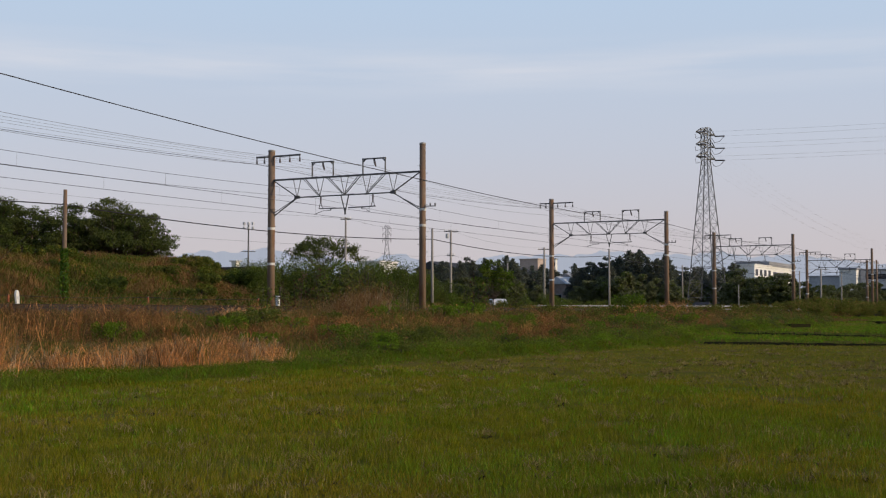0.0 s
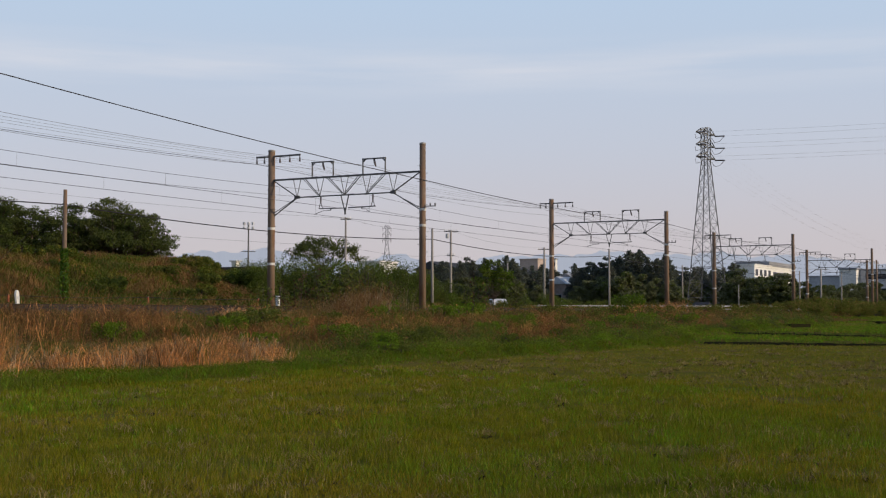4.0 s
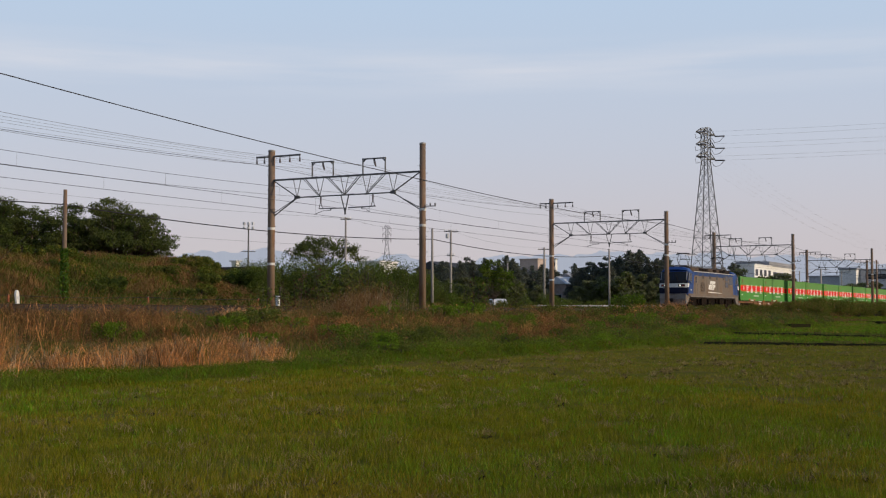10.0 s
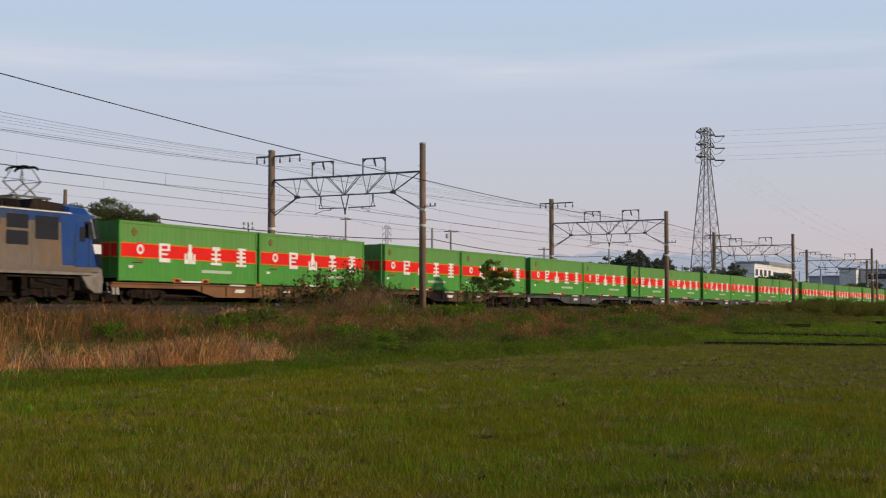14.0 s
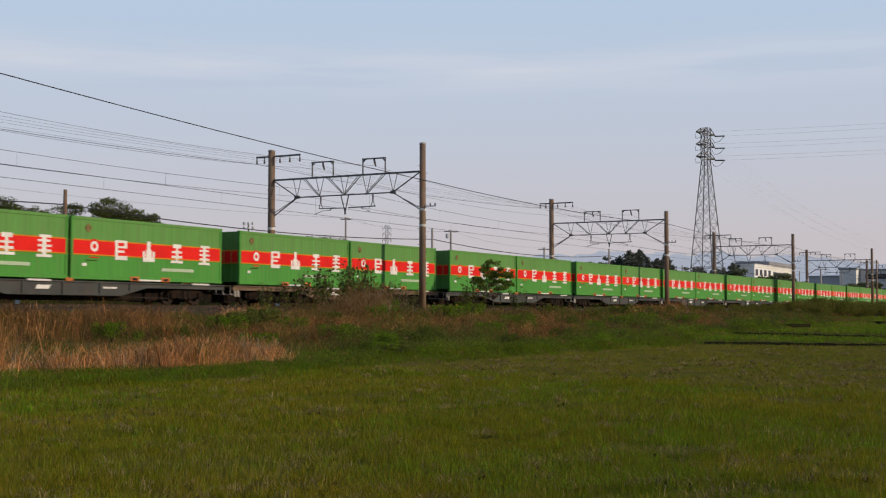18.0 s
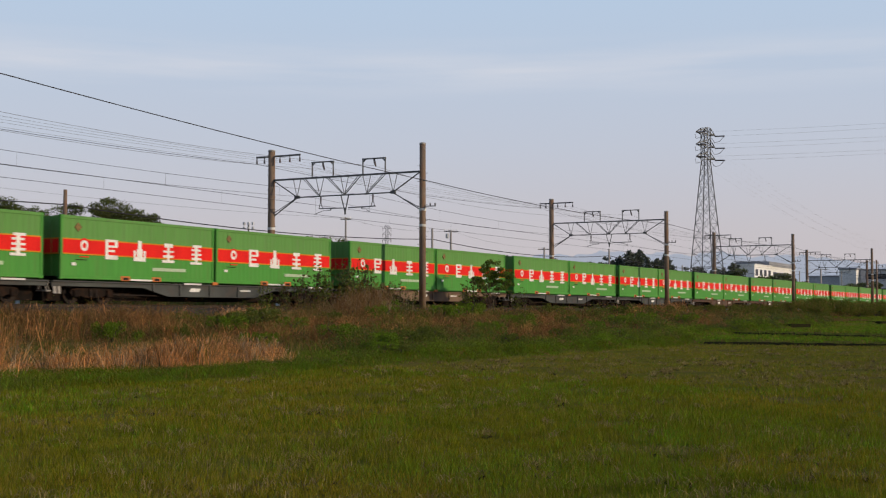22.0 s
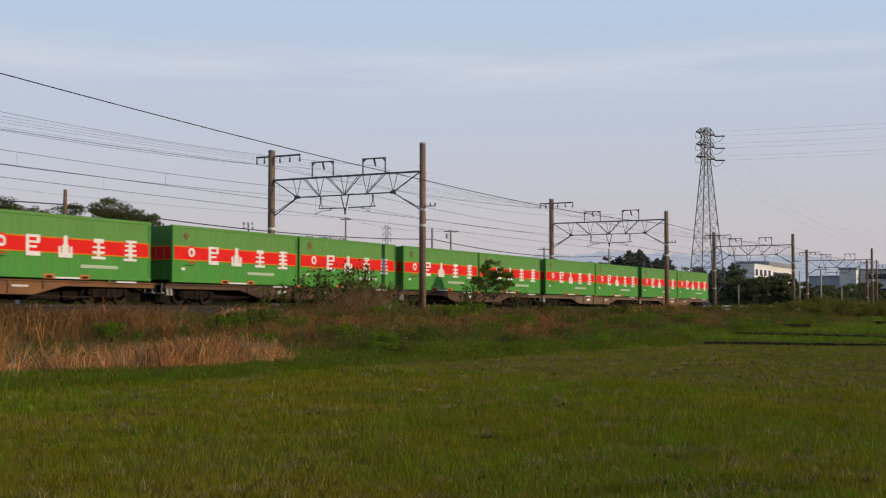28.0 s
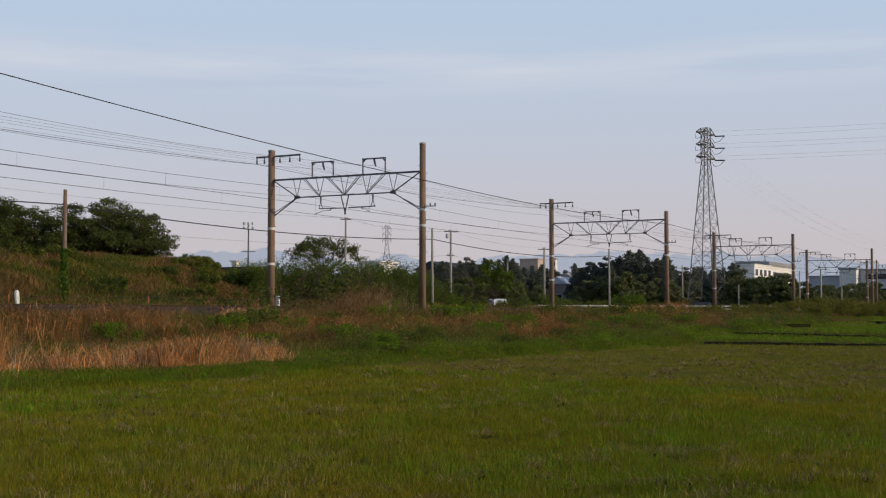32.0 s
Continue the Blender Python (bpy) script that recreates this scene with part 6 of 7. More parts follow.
def glyph(k):
    """White sign block made of a few plain bars joined into one plate, of the size and weight of the sign. In the x-z plane, about 0.95 x 1.05."""
    bars = (((0.10, 0.26, 0.04, 0.98), (0.10, 0.88, 0.88, 0.98), (0.10, 0.88, 0.62, 0.70), (0.10, 0.70, 0.40, 0.48), (0.10, 0.90, 0.04, 0.22), (0.72, 0.88, 0.62, 0.98)),
            ((0.08, 0.90, 0.02, 0.20), (0.08, 0.20, 0.02, 0.52), (0.78, 0.90, 0.02, 0.52), (0.30, 0.68, 0.18, 0.60), (0.38, 0.60, 0.56, 1.02)),
            ((0.06, 0.92, 0.02, 0.13), (0.12, 0.86, 0.28, 0.38), (0.12, 0.86, 0.54, 0.62), (0.20, 0.80, 0.80, 0.98), (0.42, 0.56, 0.02, 0.90)),
            ((0.06, 0.92, 0.00, 0.10), (0.14, 0.90, 0.24, 0.33), (0.14, 0.90, 0.47, 0.55), (0.14, 0.84, 0.70, 0.78), (0.22, 0.90, 0.90, 1.00), (0.40, 0.60, 0.00, 0.98)))[k]
    bars = [(a - 0.012, b + 0.012, c - 0.012, d + 0.012) for a, b, c, d in bars]
    xs = sorted({q for r in bars for q in r[:2]})
    zs = sorted({q for r in bars for q in r[2:]})
    full = {(i, j) for i in range(len(xs) - 1) for j in range(len(zs) - 1)
            if any(r[0] <= xs[i] and xs[i + 1] <= r[1] and r[2] <= zs[j] and zs[j + 1] <= r[3] for r in bars)}
    nx, nz = len(xs), len(zs)
    vs = [(x, y, z) for y in (-0.006, 0.0) for z in zs for x in xs]
    def at(i, j, lay):
        return lay * nx * nz + j * nx + i
    fs = []
    for i, j in sorted(full):
        q = ((i, j), (i + 1, j), (i + 1, j + 1), (i, j + 1))
        fs.append(tuple(at(a, b, 0) for a, b in q))
        for (p0, p1), step in zip(((q[0], q[1]), (q[1], q[2]), (q[2], q[3]), (q[3], q[0])), ((0, -1), (1, 0), (0, 1), (-1, 0))):
            if (i + step[0], j + step[1]) not in full:
                fs.append((at(*p0, 0), at(*p0, 1), at(*p1, 1), at(*p1, 0)))
    used_v = sorted({q for f in fs for q in f})
    slot = {q: n for n, q in enumerate(used_v)}
    return Geo().add([vs[q] for q in used_v], [tuple(slot[q] for q in f) for f in fs])


BAND0, BAND1 = 1.02, 1.675


def build_container():
    t = thing("freight_container", "bright green steel container with red band and white signs", "container", "containers on the train")
    # shallow vertical pressings along both sides
    outline = []
    for s in (-1, 1):
        row = [(0.06, s * (CW - 0.03))]
        for i in range(30):
            x = 0.32 + i * (CL - 0.64) / 29
            row += [(x - 0.10, s * (CW - 0.03)), (x - 0.06, s * (CW - 0.026)), (x + 0.06, s * (CW - 0.026)), (x + 0.10, s * (CW - 0.03))]
        row.append((CL - 0.06, s * (CW - 0.03)))
        outline += row if s < 0 else row[::-1]
    part("lower_shell", Geo().prism(outline, "z", 0.14, 1.35), M["green"], t)
    part("upper_shell", Geo().prism(outline, "z", 1.352, CH - 0.03), M["green_faded"], t, "sun-faded green upper panels")
    for s in (-1, 1):
        for a in (3.47, 5.44):
            fp = part("fork_pocket", Geo().box(a, a + 0.57, s * CW - 0.02, s * CW + 0.02, 0.0, 0.20), M["clamp"], t, "orange-edged fork pocket", bevel=0.01)
            # no hole here: a proud dark block imitates the shaded opening
            part("pocket_mouth", Geo().box(a + 0.12, a + 0.45, s * CW - 0.024, s * CW + 0.024, 0.03, 0.14), M["dark"], fp, "dark block in place of the pocket opening")
        part("sill_plate", Geo().box(4.06, 5.42, s * CW - 0.016, s * CW + 0.016, 0.015, 0.085), M["white"], t, "white sill plate")
    for s in (-1, 1):
        part("top_rail", Geo().box(0.1, CL - 0.1, s * CW - 0.03 * s, s * CW, CH - 0.13, CH), M["green_faded"], t, bevel=0.01)
        part("bottom_rail", Geo().box(0.1, CL - 0.1, s * CW - 0.04 * s, s * CW, 0.02, 0.17), M["green"], t, bevel=0.01)
    for x in (0.0, CL - 0.13):
        for s in (-1, 1):
            part("corner_post", Geo().box(x, x + 0.13, s * CW - 0.12 * s, s * CW + 0.002 * s, 0.10, CH - 0.10), M["green"], t, bevel=0.012)
            for z in (0.0, CH - 0.12):
                part("corner_casting", Geo().box(x - 0.004, x + 0.17, s * CW - 0.16 * s, s * CW + 0.006 * s, z, z + 0.122), M["green"], t, bevel=0.012)
    y = -CW - 0.003
    for s in (-1, 1):
        ys = s * (CW - 0.014), s * (CW + 0.006)
        part("band", Geo().box(0.13, CL - 0.13, min(ys), max(ys), BAND0 + 0.052, BAND1 - 0.052), M["red"], t, "bright red band")
        part("band_edge", Geo().box(0.13, CL - 0.13, min(ys), max(ys), BAND0, BAND0 + 0.050), M["yellow"], t, "orange-yellow stripe")
        part("band_edge", Geo().box(0.13, CL - 0.13, min(ys), max(ys), BAND1 - 0.050, BAND1), M["yellow"], t, "orange-yellow stripe")
    for xs in ((-0.012, 0.06), (CL - 0.06, CL + 0.012)):
        part("end_band", Geo().box(*xs, -CW + 0.14, CW - 0.14, BAND0 + 0.052, BAND1 - 0.052), M["red"], t, "red band on the end door")
        part("end_band_edge", Geo().box(*xs, -CW + 0.14, CW - 0.14, BAND0, BAND0 + 0.050).box(*xs, -CW + 0.14, CW - 0.14, BAND1 - 0.050, BAND1), M["yellow"], t)
        for yy in (-0.75, -0.3, 0.3, 0.75):
            part("lock_rod", Geo().tube((xs[0] + 0.03 - (0.02 if xs[0] < 1 else -0.05), yy, 0.15), (xs[0] + 0.03 - (0.02 if xs[0] < 1 else -0.05), yy, CH - 0.15), 0.02, None, 6), M["green_faded"], t)
    for k, x in enumerate((2.44, 4.17, 6.03, 7.93)):
        o = part("sign_block", glyph(k), M["white"], t, "white sign block")
        o.matrix_basis = Matrix.Translation((x, -CW - 0.010, 0.86)) @ Matrix.Diagonal((0.90, 1, 0.87, 1))
    em = part("emblem", Geo().disc((1.30, -CW - 0.010, 1.40), 0.31, "y", 0.008, 24), M["red"], t, "round red emblem")
    part("emblem_ring", Geo().disc((1.30, -CW - 0.017, 1.40), 0.22, "y", 0.008, 24, 0.11), M["white"], em, "white ring")
    part("emblem_foot", Geo().box(1.05, 1.58, -CW - 0.016, -CW + 0.012, 0.92, 0.96), M["red"], em)
    part("caption_bar", Geo().box(0.85, 1.48, -CW - 0.012, -CW + 0.012, 0.80, 0.83), M["dark"], t, "thin dark caption bar")
    part("data_plate", Geo().box(0.62, 0.86, -CW - 0.010, -CW + 0.012, 0.57, 0.69), M["white"], t, "small white data plate")
    part("caption_strip", Geo().box(5.46, 7.65, -CW - 0.010, -CW + 0.012, 0.48, 0.62), mat("caption_grey", (0.42, 0.50, 0.36), (0.34, 0.44, 0.28), 12, 0.6), t, "pale caption strip")
    part("diamond_sticker", Geo().prism([(0.76, 2.15), (0.96, 1.95), (1.17, 2.15), (0.96, 2.34)], "y", -CW - 0.010, -CW + 0.012), M["sticker"], t, "ochre diamond sticker")
    return t


WAGON = 19.498
BOGIES = (2.15, WAGON - 2.15)


def bogie_geo(parent, x, wheel_r=0.43, axle=0.95):
    b = part("bogie", Geo().box(x - 0.25, x + 0.25, -0.98, 0.98, 0.46, 0.66), M["bogie"], parent, "rusty two-axle bogie")
    for s in (-1, 1):
        y = s * 0.86
        part("side_frame", Geo().prism([(x - 1.30, 0.46), (x - 1.12, 0.30), (x - 0.75, 0.36), (x - 0.45, 0.26), (x + 0.45, 0.26), (x + 0.75, 0.36), (x + 1.12, 0.30), (x + 1.30, 0.46), (x + 1.15, 0.62), (x + 0.45, 0.72), (x - 0.45, 0.72), (x - 1.15, 0.62)], "y", y - 0.07, y + 0.07), M["bogie"], b, bevel=0.015)
        part("spring", Geo().tube((x - 0.16, y + s * 0.08, 0.30), (x - 0.16, y + s * 0.08, 0.62), 0.09, None, 8).tube((x + 0.16, y + s * 0.08, 0.30), (x + 0.16, y + s * 0.08, 0.62), 0.09, None, 8), M["dark"], b)
        for a in (-axle, axle):
            part("axle_box", Geo().box(x + a - 0.17, x + a + 0.17, y - 0.02, y + s * 0.16, 0.28, 0.58) if s > 0 else Geo().box(x + a - 0.17, x + a + 0.17, y + s * 0.16, y + 0.02, 0.28, 0.58), M["bogie"], b, bevel=0.03)
            part("wheel", Geo().disc((x + a, s * 0.58, wheel_r), wheel_r, "y", 0.12, 24).disc((x + a, s * 0.51, wheel_r), wheel_r + 0.028, "y", 0.03, 24), M["dark"], b, "dark steel wheel")
    for a in (-axle, axle):
        part("axle", Geo().tube((x + a, -0.55, wheel_r), (x + a, 0.55, wheel_r), 0.08, None, 8), M["dark"], b)
    return b


def build_wagon(tone):
    label = {"ochre": "flat container wagon with orange-ochre fish-belly frame", "tan": "flat container wagon with dusty tan fish-belly frame",
             "grey": "flat container wagon with dark grey fish-belly frame", "brown": "flat container wagon with grimy brown fish-belly frame"}[tone]
    t = thing("container_wagon", label, "freight wagon", "wagons of the train")
    S = SILLS[tone]
    a, b = -0.35, WAGON + 0.35
    for s in (-1, 1):
        y = s * 1.10
        part("side_sill", Geo().prism([(a, 0.72), (5.0, 0.72), (6.6, 0.36), (WAGON - 6.6, 0.36), (WAGON - 5.0, 0.72), (b, 0.72), (b, 0.93), (a, 0.93)], "y", y - 0.04, y + 0.04), S, t, "deep fish-belly side sill", bevel=0.008)
        part("sill_flange", Geo().box(a, b, min(y - 0.05, y + s * 0.12), max(y + 0.05, y + s * 0.12), 0.90, 0.95), S, t)
        for x in (5.6, 7.4, 9.5, 11.6, 13.4):
            part("sill_rib", Geo().box(x - 0.05, x + 0.05, y - 0.10, y + 0.10, 0.42 if 6.6 < x < WAGON - 6.6 else 0.60, 0.90), S, t)
        for c0 in (0.0, CL + 0.17):
            part("deck_plate", Geo().box(c0 + 7.55, c0 + 8.75, s * 1.235 - 0.03, s * 1.235 + 0.03, 0.91, 0.985), M["band"], t)
        part("joint_clamp", Geo().box(CL - 0.12, CL + 0.29, s * 1.20 - 0.08, s * 1.20 + 0.08, 0.93, 1.07), M["clamp"], t, "orange container clamp", bevel=0.015)
    part("deck", Geo().box(a, b, -1.06, 1.06, 0.84, 0.92), M["dark"], t, "dark steel deck")
    part("centre_sill", Geo().box(a, b, -0.25, 0.25, 0.52, 0.84), M["dark"], t)
    for y in (-1.15,):
        part("marking", Geo().prism([(8.05, 0.60), (8.75, 0.60), (8.85, 0.76), (8.15, 0.76)], "y", y - 0.006, y + 0.012), M["white"], t, "slanted white marking")
        part("marking", Geo().box(11.8, 12.6, y - 0.006, y + 0.012, 0.66, 0.74), M["band"], t, "faded white caption bar")
    part("brake_cylinder", Geo().tube((7.6, 0.45, 0.55), (8.5, 0.45, 0.55), 0.2, None, 10).tube((9.6, -0.45, 0.55), (11.0, -0.45, 0.55), 0.22, None, 10), M["dark"], t)
    part("brake_rigging", Geo().bar((3.3, -0.9, 0.42), (WAGON - 3.3, -0.9, 0.30), 0.05).bar((3.3, 0.9, 0.42), (WAGON - 3.3, 0.9, 0.30), 0.05), M["dark"], t)
    # dark boxes added to close the view underneath, standing in for shade
    part("brake_gear", Geo().box(4.0, 15.0, -0.40, 0.40, 0.16, 0.55).box(-0.2, 3.9, -0.48, 0.48, 0.14, 0.62).box(15.1, WAGON + 0.2, -0.48, 0.48, 0.14, 0.62), M["under"], t, "dark filler boxes closing the gap under the frame")
    for x in BOGIES:
        bogie_geo(t, x)
    for x, d in ((a, -1), (b, 1)):
        c = part("coupler", Geo().box(min(x, x + d * 0.40), max(x, x + d * 0.40), -0.10, 0.10, 0.78, 0.98).box(min(x + d * 0.28, x + d * 0.44), max(x + d * 0.28, x + d * 0.44), -0.17, 0.17, 0.72, 1.02), M["dark"], t, "knuckle coupler", bevel=0.02)
        part("air_hose", Geo().path([(x, 0.3, 0.75), (x + d * 0.2, 0.32, 0.45), (x + d * 0.4, 0.25, 0.48)], 0.03), M["dark"], c)
        part("end_handrail", Geo().path([(x + d * 0.05, -1.0, 0.55), (x + d * 0.05, -1.0, 0.95)], 0.02).path([(x + d * 0.05, -0.6, 0.55), (x + d * 0.05, -0.6, 0.95)], 0.02).box(min(x, x + d * 0.1), max(x, x + d * 0.1), -1.1, -0.5, 0.5, 0.56), M["conc_pale"], t, "grey end step")
    part("end_step_plate", Geo().prism([(-0.22, 0.42), (-0.06, 0.42), (-0.10, 0.72), (-0.26, 0.72)], "y", -1.13, -1.09).prism([(0.02, 0.42), (0.18, 0.42), (0.14, 0.72), (-0.02, 0.72)], "y", -1.13, -1.09), M["conc_pale"], t, "pale tilted step plates")
    return t

# ---- electric locomotive, x from -18.65 (nose) to -0.95 (rear) ----
M["loco_grey"] = mat("loco_grey", (0.178, 0.146, 0.120), (0.140, 0.112, 0.090), 0.45, 0.65, bump=0.05, fine=8, spec=0.1, stretch=(1, 1, 0.4), dirt=(0.17, 0.090, 0.038), dirt_amount=0.8, grain=0.10)
M["loco_blue"] = mat("loco_blue", (0.010, 0.052, 0.215), (0.010, 0.045, 0.180), 0.6, 0.45, bump=0.05, fine=8, spec=0.2, dirt=(0.050, 0.068, 0.115), dirt_amount=0.35, grain=0.06)
M["loco_dusty"] = mat("dusty_blue", (0.020, 0.052, 0.160), (0.022, 0.048, 0.135), 0.6, 0.6, bump=0.05, fine=8, spec=0.1, dirt=(0.085, 0.080, 0.090), dirt_amount=0.7, grain=0.08)
M["loco_black"] = mat("screen_black", (0.012, 0.012, 0.015), None, 1, 0.4, spec=0.15)
M["loco_navy"] = mat("loco_navy", (0.007, 0.011, 0.034), None, 1, 0.5, spec=0.1)
M["loco_glass"] = mat("cab_glass", (0.012, 0.013, 0.015), None, 1, 0.08, spec=0.28)
M["pillar"] = mat("pillar_grey", (0.30, 0.31, 0.33), None, 1, 0.4)
M["skirt"] = mat("skirt_grey", (0.25, 0.22, 0.195), (0.17, 0.145, 0.125), 1.2, 0.75, spec=0.1, bump=0.1, dirt=(0.10, 0.07, 0.05), dirt_amount=0.6)
M["roof_tan"] = mat("roof_equipment", (0.115, 0.080, 0.055), (0.060, 0.046, 0.038), 1.0, 0.9, spec=0.05, bump=0.2, dirt=(0.07, 0.05, 0.045), dirt_amount=0.6)
M["vent"] = mat("vent_grey", (0.085, 0.075, 0.066), (0.06, 0.052, 0.046), 3, 0.8)
M["lamp_on"] = glow("headlamp_lit", (1.0, 0.93, 0.80), 1.3)
M["lamp_red"] = mat("tail_lamp", (0.35, 0.02, 0.02), None, 3, 0.3)
NOSE, TAIL, HALF, SILL, GUT = -19.05, -0.82, 1.41, 1.30, 3.66


def nose_x(y, z):
    """How far the cab front lies behind the foremost point."""
    rake = 0.0 if z < 2.45 else (z - 2.45) * 0.36
    rake += 0.10 * max(0.0, (1.6 - z) / 0.6)
    return rake + 0.34 * (abs(y) / HALF) ** 2.4


def cab_profile():
    return [(-HALF, SILL), (-HALF, 1.62), (-HALF, 2.10), (-HALF, 2.48), (-HALF, 3.25), (-HALF + 0.04, GUT), (-1.12, 3.93), (-0.60, 4.08), (0, 4.12),
            (0.60, 4.08), (1.12, 3.93), (HALF - 0.04, GUT), (HALF, 3.25), (HALF, 2.48), (HALF, 2.10), (HALF, 1.62), (HALF, SILL)]


def build_loco():
    t = thing("electric_locomotive", "boxy electric locomotive in blue and grimy grey, headlamps lit", "locomotive")
    prof = cab_profile()
    n = len(prof)
    def squash(p, zf):
        return (p[0], p[1] if p[1] <= GUT else GUT + (p[1] - GUT) * zf)
    stations = [(NOSE, 0.0), (NOSE + 1.0, 1.0), (NOSE + 1.85, 1.0), (NOSE + 2.05, 0.35), (-12.0, 0.35), (-7.5, 0.35), (TAIL - 2.05, 0.35), (TAIL - 1.85, 1.0), (TAIL - 1.0, 1.0), (TAIL, 0.0)]
    v, f = [], []
    for k, (x, zf) in enumerate(stations):
        for p in prof:
            y, z = squash(p, zf if 0 < k < len(stations) - 1 else 0.35)
            xx = x
            if k == 0:
                xx = NOSE + nose_x(y, z)
                y *= 0.965
            if k == len(stations) - 1:
                xx = TAIL - nose_x(y, z)
                y *= 0.965
            v.append((xx, y, z))
    for k in range(len(stations) - 1):
        for i in range(n - 1):
            a = k * n + i
            f.append((a, a + 1, a + 1 + n, a + n))
    for k in (0, len(stations) - 1):
        for i in range(n // 2):
            a, b, c, d = k * n + i, k * n + i + 1, k * n + n - 2 - i, k * n + n - 1 - i
            f.append((a, b, c, d) if b != c else (a, b, d))
    for k in range(len(stations) - 1):
        f.append((k * n, k * n + n, k * n + 2 * n - 1, k * n + n - 1))
    def paint(c, nn):
        if c.z > GUT + 0.02 and -16.5 < c.x < -3.0:
            return 2
        if abs(nn.y) < 0.5 and c.z < GUT and (c.x < NOSE + 0.9 or c.x > TAIL - 0.9) and abs(nn.x) > 0.3:
            return 1
        return 1 if c.x < -17.1 or c.x > -2.7 or c.z > GUT else 0
    body = part("body", Geo().add(v, f), [M["loco_grey"], M["loco_blue"], M["roof_tan"]], t, "grimy grey body with blue cab ends", index=paint)
    # blue upper band and slanting cab panels on both sides
    for s in (-1, 1):
        lo, hi = (s * HALF, s * (HALF + 0.006)) if s > 0 else (s * (HALF + 0.006), s * HALF)
        part("blue_band", Geo().prism([(-16.70, 3.26), (-3.40, 3.26), (-3.43, 3.63), (-16.60, 3.63)], "y", lo, hi), M["loco_dusty"], t, "dusty blue band under the gutter")
        part("cab_flash", Geo().prism([(-17.25, 1.55), (-17.10, 1.55), (-16.61, 3.63), (-17.25, 3.63)], "y", lo, hi), M["loco_blue"], t)
        part("cab_flash", Geo().prism([(-3.28, 1.55), (-2.6, 1.55), (-2.6, 3.63), (-3.42, 3.63)], "y", lo, hi), M["loco_blue"], t)
        part("gutter", Geo().box(-16.75, -2.85, s * (HALF + 0.012) - 0.025, s * (HALF + 0.012) + 0.025, GUT - 0.02, GUT + 0.03), M["band"], t, "pale roof gutter")
        y0, y1 = (HALF + 0.004, HALF + 0.016) if s > 0 else (-HALF - 0.016, -HALF - 0.004)
        part("cab_window", Geo().prism([(-18.22, 2.68), (-17.40, 2.68), (-17.40, 3.46), (-18.00, 3.46)], "y", y0, y1), M["loco_glass"], t, "dark cab side window")
        part("cab_window", Geo().prism([(-2.1, 2.70), (-1.55, 2.70), (-1.70, 3.38), (-2.1, 3.38)], "y", y0, y1), M["loco_glass"], t, "dark cab side window")
        for a in (-16.48, -2.55):
            d = part("cab_door", Geo().box(a, a + 0.66, y0, y1, 1.52, 3.30), M["loco_blue"] if a > -10 else M["loco_grey"], t, bevel=0.004)
            part("door_window", Geo().box(a + 0.16, a + 0.50, y0 - 0.004, y1 + 0.004, 2.55, 3.15), M["loco_glass"], d)
            part("handrail", Geo().tube((a - 0.08, s * (HALF + 0.05), 1.5), (a - 0.08, s * (HALF + 0.05), 2.8), 0.014, None, 5).tube((a + 0.74, s * (HALF + 0.05), 1.5), (a + 0.74, s * (HALF + 0.05), 2.8), 0.014, None, 5), M["steel"], t)
        gr = part("side_grille", Geo().box(-14.60, -13.35, y0, y1, 1.78, 2.62), M["dark"], t, "louvred side grille")
        for i in range(9):
            z = 1.84 + i * 0.085
            part("louvre", Geo().box(-14.55, -13.40, y0 - 0.012, y1 + 0.012, z, z + 0.045), M["loco_grey"], gr)
        for a in (-14.20, -11.86, -9.44, -7.10):
            part("vent_window", Geo().box(a, a + 0.62, y0, y1, 3.02, 3.34), M["vent"], t, "small square vent", bevel=0.004)
        for z0, z1 in ((2.92, 3.46), (2.28, 2.82)):
            part("equipment_window", Geo().box(-6.20, -5.10, y0, y1, z0, z1), M["loco_glass"], t, "dark equipment window", bevel=0.004)
        part("equipment_window", Geo().box(-4.75, -3.52, y0, y1, 2.55, 3.46), M["loco_glass"], t, "dark equipment window", bevel=0.004)
        for a in (-15.2, -12.7, -9.0, -6.7, -4.9):
            part("panel_seam", Geo().box(a, a + 0.025, y0 - 0.004, y1 - 0.006, 1.40, 3.20), M["skirt"], t)
        part("sill_skirt", Geo().box(-17.9, -1.6, s * (HALF - 0.04) - 0.03, s * (HALF - 0.04) + 0.03, SILL - 0.12, SILL + 0.01), M["skirt"], t)
        # white fleet mark: plain slanted blocks and a tapering stroke
        lg = part("white_mark", Geo().prism([(-11.55, 2.58), (-9.85, 2.52), (-9.72, 2.82), (-11.42, 2.86)], "y", y0, y1), M["white"], t, "white slanted block mark")
        part("white_block", Geo().prism([(-12.08, 1.98), (-11.35, 1.96), (-11.22, 2.52), (-11.95, 2.44)], "y", y0, y1), M["white"], lg)
        part("white_block", Geo().prism([(-11.25, 1.96), (-10.85, 1.95), (-10.70, 2.52), (-11.12, 2.53)], "y", y0, y1), M["white"], lg)
        part("white_block", Geo().prism([(-10.75, 1.95), (-10.30, 1.94), (-10.15, 2.20), (-9.80, 2.20), (-9.72, 2.48), (-10.60, 2.52)], "y", y0, y1), M["white"], lg)
        part("white_stroke", Geo().prism([(-12.10, 1.66), (-7.35, 1.62), (-8.6, 1.70), (-12.10, 1.76)], "y", y0, y1), M["white"], lg, "tapering white stroke")
